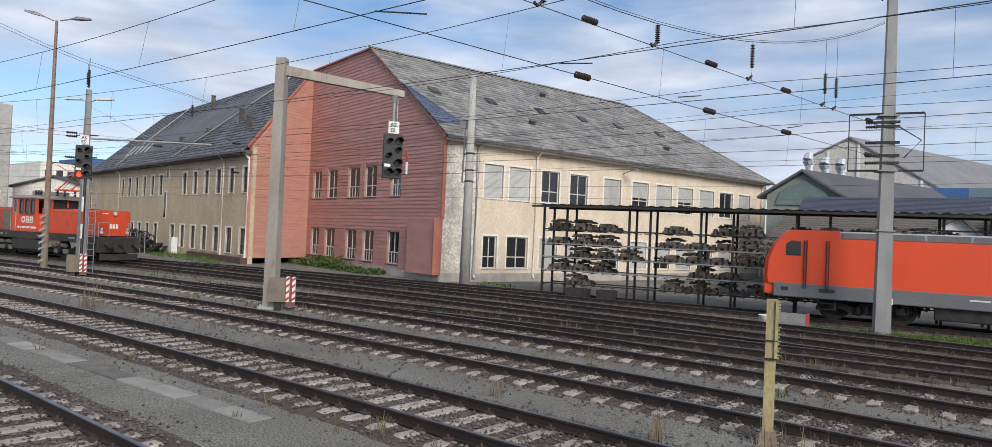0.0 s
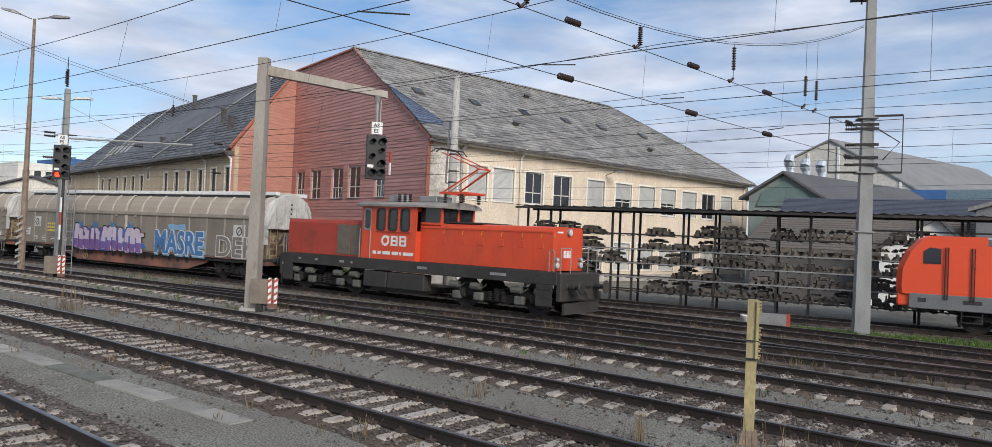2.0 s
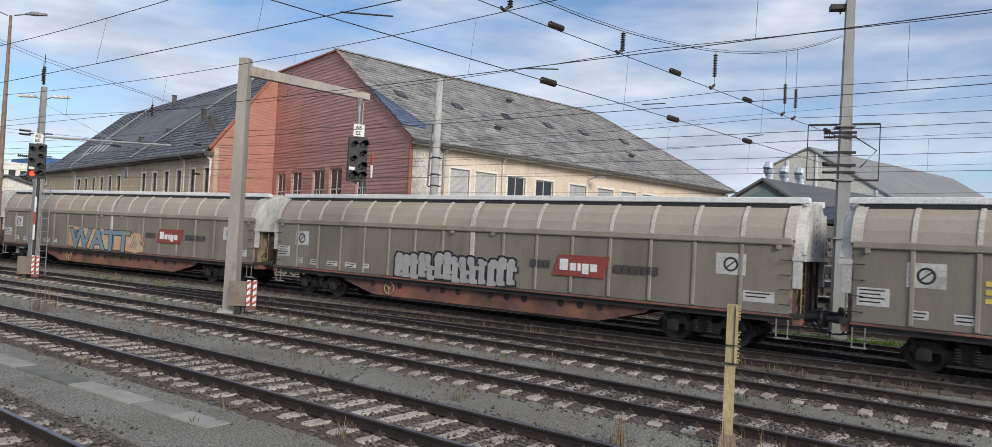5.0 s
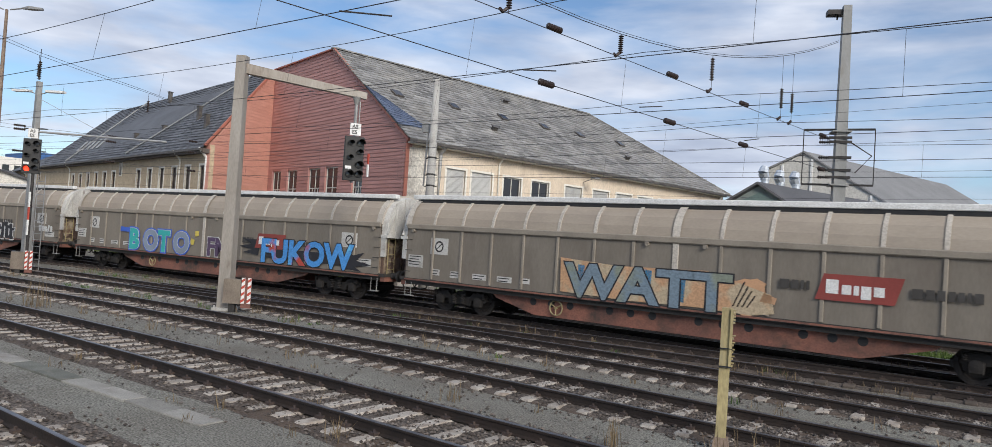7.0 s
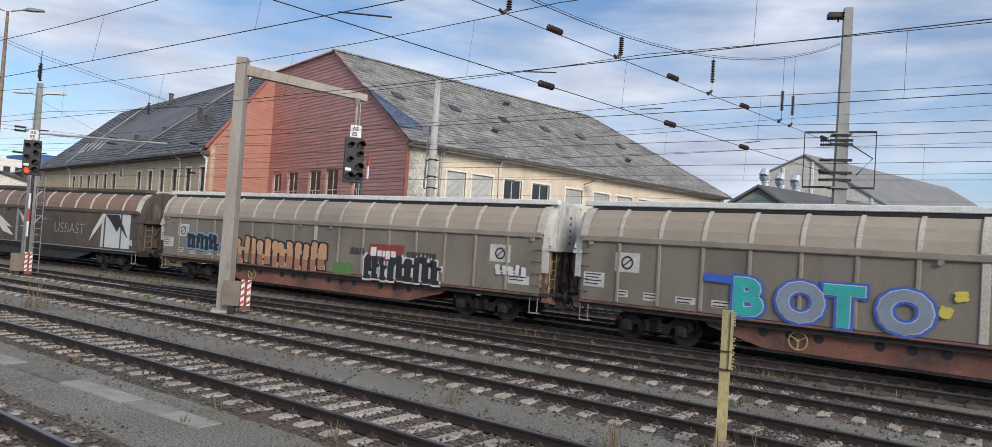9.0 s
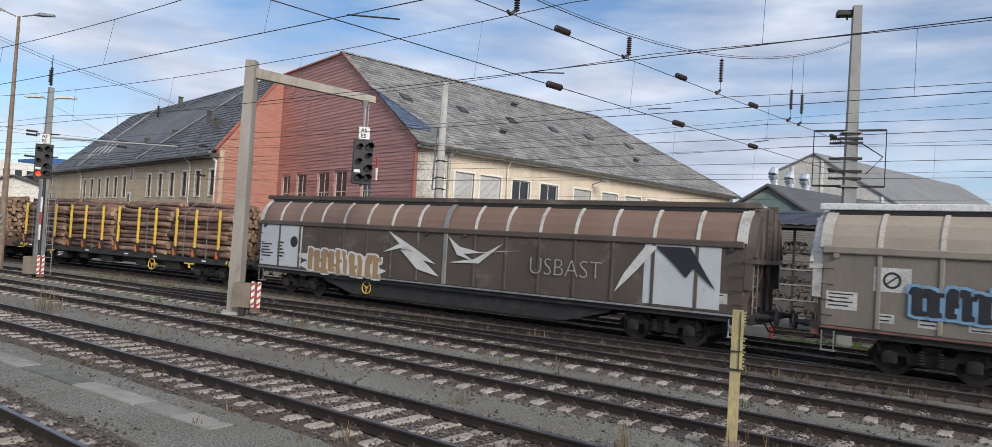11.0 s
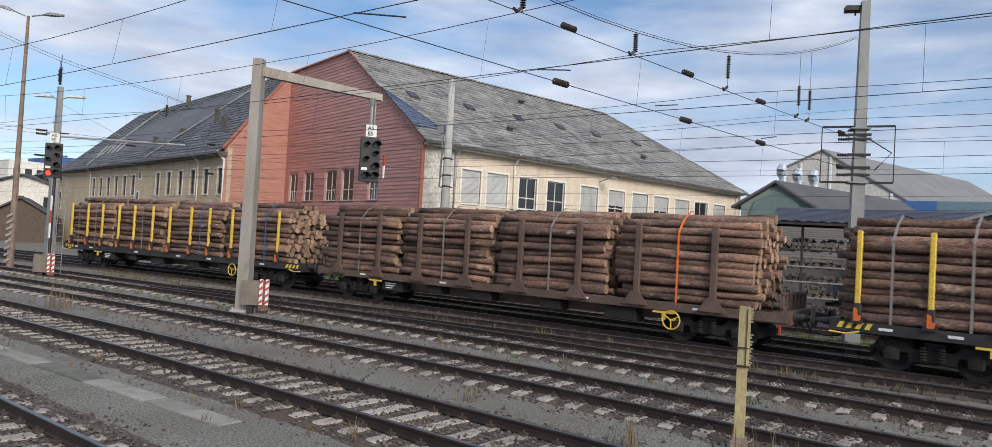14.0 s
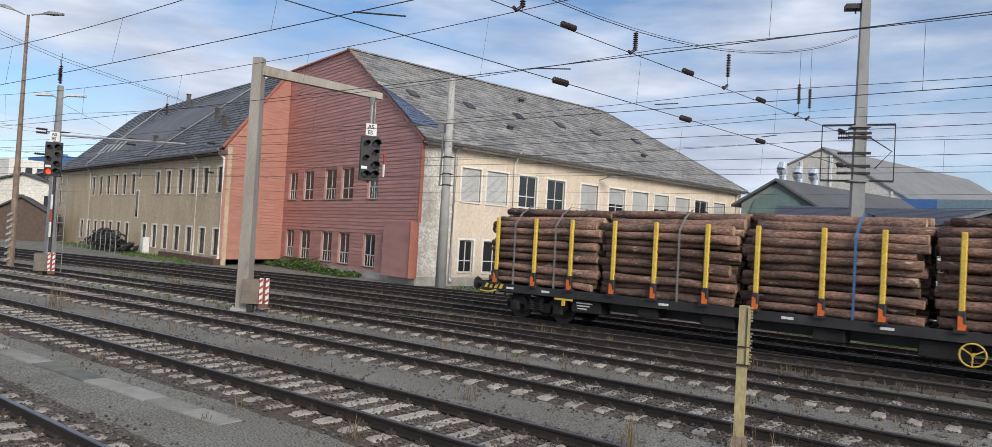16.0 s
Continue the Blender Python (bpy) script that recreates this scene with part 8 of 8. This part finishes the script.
# leafy shrub and creeper along the red wall
s = Shape()
r = random.Random(17)
for _ in range(5200):
    d = r.uniform(6.0, 19.2)
    hgt = (1.0 if 10.5 < d < 17 else 0.45) * (0.7 + 0.3 * math.sin(d * 2.1)) * (1.15 if 11 < d < 12.5 else 0.9)
    p = C0 + BX * d - BY * (0.15 + 1.5 * r.random() ** 1.3)
    z = -0.25 + hgt * r.random() ** 1.2
    a, tilt = r.uniform(0, 6.28), r.uniform(-0.9, 0.9)
    k = r.uniform(0.05, 0.11)
    u = Vector((math.cos(a), math.sin(a), tilt * 0.4)) * k
    w = Vector((-math.sin(a) * 0.6, math.cos(a) * 0.6, tilt)) * k * 0.7
    q = Vector((p.x, p.y, z))
    s.add([q - u, q - w, q + u, q + w], [(0, 1, 2, 3)])
solid("shrub", s, LEAF, "low leafy green shrub along the red wall", "shrub", kind="stuff")
s = Shape()
for _ in range(260):
    p = Vector((-24.6 + r.uniform(-1.0, 1.2), 29.6 + r.uniform(-0.4, 0.4), -0.25 + 0.35 * r.random()))
    a = r.uniform(0, 6.28)
    u, w = Vector((math.cos(a), math.sin(a), 0.3)) * 0.08, Vector((-math.sin(a), math.cos(a), 0.5)) * 0.05
    s.add([p - u, p - w, p + u, p + w], [(0, 1, 2, 3)])
solid("shrub", s, LEAF, "small green bush at the foot of the concrete mast", "shrub", kind="stuff")

# heap of scrap tyres and hoses with a wire fence before the long wing
heap = thing("scrap_heap", "heap of black tyres and hoses behind a fence", "scrap heap", kind="stuff")
s = Shape()
for _ in range(75):
    d = r.uniform(14.5, 24.5)
    p = L0 + LX * d - LY * r.uniform(1.0, 2.6)
    z = 0.05 + 1.5 * r.random() * math.sin(math.pi * (d - 14.0) / 11.0)
    q = Euler((r.uniform(-1.2, 1.2), r.uniform(-1.2, 1.2), r.uniform(0, 6))).to_matrix()
    R0 = r.uniform(0.28, 0.5)
    s.path([Vector((p.x, p.y, z)) + q @ Vector((R0 * math.cos(t), R0 * math.sin(t), 0)) for t in [2 * math.pi * k / 12 for k in range(13)]], r.uniform(0.05, 0.11), 6)
part("tyres", s, BLACK, heap)
fence = thing("fence", "low grey post fence before the scrap heap", "fence")
for k in range(9):
    p = L0 + LX * (13.5 + k * 1.4) - LY * 3.0
    part("post", Shape().tube((p.x, p.y, -0.3), (p.x, p.y, 1.5), 0.03, 6), GALV, fence)
a, b = L0 + LX * 13.5 - LY * 3.0, L0 + LX * 24.7 - LY * 3.0
for z in (0.4, 0.9, 1.45):
    part("wire", Shape().tube((a.x, a.y, z), (b.x, b.y, z), 0.008, 4), GALV, fence)
hut = thing("electric_cabinet", "small pale electric cabinet against the ochre wall", "cabinet")
p = L0 + LX * 15.0 - LY * 0.3
part("case", Shape().box(-0.35, 0.35, -0.25, 0.25, -0.3, 1.2, frame_on(p, -LX)), WHITE, hut)

# ---- distant buildings ----
TIMBER = mat("grey_green_boarding", (0.22, 0.26, 0.24), (0.18, 0.215, 0.2), 0.8, scale=0.6, fine=14, bump=0.1)
PALEWALL = mat("pale_render", (0.74, 0.71, 0.65), (0.64, 0.62, 0.57), 0.9, scale=0.3, fine=6, bump=0.05)
GREYROOF = mat("grey_sheet_roof", (0.22, 0.22, 0.22), (0.18, 0.18, 0.18), 0.7, scale=0.3, fine=8, bump=0.1)
DARKROOF = mat("dark_sheet_roof", (0.10, 0.10, 0.105), (0.08, 0.08, 0.085), 0.7, scale=0.3, fine=8, bump=0.1)
BLUEWALL = mat("blue_cladding", (0.06, 0.15, 0.36), (0.05, 0.13, 0.31), 0.6, scale=0.3, fine=8, bump=0.05)


BROWNSHEET = mat("brown_sheet_roof", (0.15, 0.135, 0.12), (0.12, 0.108, 0.097), 0.7, scale=0.3, fine=8, bump=0.1)
BLUEROOF = mat("blue_grey_sheet_roof", (0.10, 0.115, 0.16), (0.08, 0.09, 0.13), 0.6, scale=0.3, fine=8, bump=0.05)
SHINY = mat("bright_zinc", (0.62, 0.66, 0.70), (0.5, 0.54, 0.58), 0.35, metal=0.5, scale=2, fine=12, bump=0.02)
HALLWALL = mat("grey_beige_boarding", (0.47, 0.46, 0.425), (0.40, 0.39, 0.36), 0.85, scale=0.3, fine=6, bump=0.05)
DARKWALL = mat("dark_grey_boarding", (0.11, 0.105, 0.10), (0.085, 0.08, 0.078), 0.85, scale=0.5, fine=12, bump=0.1)


def gable_house(name, label, a, b, depth, eave, ridge, wall, roof, over=0.4, shift=0.5, strips=0, rows=0):
    """A house whose gable stands over the line a-b and whose ridge runs along depth."""
    a, b, dv = Vector((*a, 0)), Vector((*b, 0)), Vector((*depth, 0))
    t = thing(name, label, "building", "buildings beyond the yard")
    top = a.lerp(b, shift)
    g = [up(a, -0.3), up(b, -0.3), up(b, eave[1]), up(top, ridge), up(a, eave[0])]
    s = Shape().loft([g, [p + dv for p in g]])
    part("wall", s, wall, t)
    for p, q, e in ((a, top, eave[0]), (b, top, eave[1])):
        out = (p - top).normalized() * over
        f = -dv.normalized() * over
        fall = (ridge - e) / max(0.1, (p - top).length) * over
        v = [up(p + out, e - fall) + f, up(top, ridge) + f, up(top, ridge) + dv, up(p + out, e - fall) + dv]
        th = Vector((0, 0, 0.22))
        r_ = part("roof", Shape().loft([[c + Vector((0, 0, 0.02)) for c in v], [c + th for c in v]]), roof, t)
        if rows:
            s = Shape()
            for k in range(rows):
                u0 = k / rows
                p0, p1 = v[0].lerp(v[1], u0), v[3].lerp(v[2], u0)
                s.bar(p0 + Vector((0, 0, 0.25)), p1 + Vector((0, 0, 0.25)), 0.06, 0.06)
            tagged(part("tile_course", s, roof, r_), kind="stuff")
    for k in range(strips):
        p = a.lerp(b, (k + 0.5) / strips) - dv.normalized() * 0.06
        tp = (eave[0] + (ridge - eave[0]) * min(1.0, ((k + 0.5) / strips) / shift)) if (k + 0.5) / strips <= shift else (ridge + (eave[1] - ridge) * (((k + 0.5) / strips - shift) / (1 - shift)))
        part("pilaster", Shape().bar(up(p, 0), up(p, tp - 0.2), 0.25, 0.25), WHITE, t)
    return t


shed = gable_house("shed", "grey-green boarded shed with a dark pitched roof", (-20.7, 58.4), (-15.3, 59.4), (5.5, 19.0), (6.75, 6.75), 8.55, TIMBER, DARKROOF, 0.5)
part("gable_panel", Shape().add([Vector(p) + Vector((0.03, -0.12, 0)) for p in ((-20.1, 58.5, 6.0), (-16.2, 59.2, 6.0), (-16.5, 59.15, 7.0), (-18.0, 58.9, 7.95), (-19.7, 58.6, 7.1))], [(0, 1, 2, 3, 4)]), mat("green_panel", (0.13, 0.19, 0.175), (0.11, 0.16, 0.15), 0.7), shed)
hall = gable_house("factory_hall", "tall pale rendered hall with a grey roof", (-26.9, 90.8), (-14.3, 93.9), (11.1, 39.0), (13.6, 10.0), 15.7, HALLWALL, GREYROOF, 0.3, 0.31, 4)
for x, y, z in ((-21.6, 71.9, 11.1), (-20.2, 72.2, 10.7), (-18.9, 72.6, 10.6)):
    v = thing("roof_ventilator", "shiny steel roof ventilator with a bent hood", "ventilator", "roof ventilators")
    part("duct", Shape().tube((x, y, 7.0), (x, y, z - 0.6), 0.38, 12).tube((x, y, z - 0.75), (x, y, z - 0.6), 0.44, 12), SHINY, v)
    part("hood", Shape().tube((x, y, z - 0.6), (x - 0.12, y - 0.2, z - 0.1), 0.42, 8, 0.5).tube((x - 0.12, y - 0.2, z - 0.1), (x - 0.05, y, z + 0.5), 0.5, 8, 0.36), SHINY, v)
blue = thing("warehouse", "long low warehouse with a blue fascia", "building", "buildings beyond the yard")
part("wall", Shape().box(-15.0, 30.0, 84.0, 98.0, -0.3, 8.2, None), GREYROOF, blue)
part("fascia", Shape().box(-15.2, -10.2, 83.7, 98.0, 8.2, 9.2), BLUEWALL, blue)
part("fascia", Shape().box(-10.2, 30.2, 83.72, 98.0, 8.2, 9.2), mat("teal_grey_cladding", (0.16, 0.235, 0.28), (0.14, 0.205, 0.245), 0.6, scale=0.3, fine=8, bump=0.05), blue)
low = gable_house("low_shed", "low shed with a dark tiled roof beyond the rack", (-15.4, 44.0), (-15.4, 54.0), (14.0, 3.5), (2.7, 2.7), 4.9, DARKWALL, BROWNSHEET, 0.4, 0.5, 0, 16)
tile = gable_house("low_shed", "low outbuilding with a grey shingled roof", (-17.0, 55.5), (-17.0, 58.2), (17.0, 3.0), (5.0, 5.0), 6.3, TIMBER, BLUEROOF, 0.4, 0.5, 0, 18)
white = gable_house("small_house", "small white gabled house beyond the rack", (-8.3, 43.6), (-4.4, 44.4), (-1.0, 6.0), (2.9, 3.1), 4.55, WHITE, DARKROOF, 0.35, 0.66)
part("window", Shape().box(-5.9, -5.6, 44.1, 44.16, 3.2, 3.6), PANE, white)
grey_hall = gable_house("low_shed", "grey sheet-metal shed with a sloping side", (-4.3, 47.0), (3.5, 48.6), (2.0, 10.0), (5.2, 3.2), 5.6, SKIRT, GREYROOF, 0.3, 0.15)
# left distance
tower = thing("concrete_tower", "tall grey-brown concrete tower at the end of the yard", "building", "buildings beyond the yard")
part("shaft", Shape().box(-104.0, -97.3, 26.0, 28.6, -0.3, 15.2, bevel=0.1), CONCRETE, tower)
h1_ = gable_house("town_house", "white town house with a dark roof", (-104.0, 31.0), (-97.0, 38.0), (-12.0, 9.0), (6.0, 6.0), 7.4, PALEWALL, DARKROOF, 0.5, 0.5)
for k in range(3):
    part("window", Shape().box(-0.5, 0.5, -0.05, 0.02, 3.4, 4.9, frame_on((-103.0 + 2.3 * k, 32.0 + 2.3 * k, 0), (1, 1, 0))), PANE, h1_)
gable_house("wooden_shed", "brown wooden shed with a dark roof by the tracks", (-88.0, 27.2), (-83.5, 31.5), (-9.0, 4.0), (2.6, 2.6), 4.3, mat("brown_boards", (0.12, 0.085, 0.065), (0.09, 0.065, 0.05), 0.8), DARKROOF, 0.4, 0.5)
far_blue = thing("office_block", "distant blue glass office block", "building", "buildings beyond the yard")
part("wall", Shape().box(-254.0, -231.0, 88.0, 100.0, -0.3, 20.0), BLUEWALL, far_blue)
far_white = thing("apartment_block", "distant white apartment block with rows of windows", "building", "buildings beyond the yard")
part("wall", Shape().box(-215.0, -190.0, 62.0, 80.0, -0.3, 15.0), PALEWALL, far_white)
for r_ in range(4):
    for c_ in range(7):
        part("window", Shape().box(-189.98, -189.9, 63.0 + c_ * 2.4, 64.4 + c_ * 2.4, 2.0 + r_ * 3.2, 3.6 + r_ * 3.2), PANE, far_white)



def motions():
    times = [i * 0.5 for i in range(33)]
    for ob, start in vehicles:
        walk(ob, [(t, on_track(start + train_gone(t))) for t in times])
    # the far locomotive slows as it leaves
    def engine_x(t):
        return -2.65 + 3.1 * t - 0.225 * t * t if t < 4.5 else -2.65 + 9.394 + (t - 4.5) * 1.075
    far = arc_table(far_siding)
    zero = float(np.interp(engine_x(0), far[:, 1], far[:, 0]))
    walk(engine, [(t, on_track(zero + engine_x(t) - engine_x(0), far_siding, far)) for t in times])
    ticks = [(f / FPS) for f in range(0, 16 * FPS + 1)]
    turning = {}
    for w, x, r, owner in WHEELS:
        if owner is engine:
            rows = [(t, pose(x, 0, r, 0, math.degrees((engine_x(t) - engine_x(0)) / r) % 360, 0)) for t in [i * 0.2 for i in range(81)]]
        else:
            rows = [(t, pose(x, 0, r, 0, math.degrees(train_gone(t) / r) % 360, 0)) for t in ticks]
        key = (owner is engine, x, r)
        if key not in turning:
            walk(w, rows)
            turning[key] = w
        else:
            w.rotation_mode = "QUATERNION"
            keys = w.animation_data_create()
            keys.action = turning[key].animation_data.action
            keys.action_slot = turning[key].animation_data.action_slot


motions()
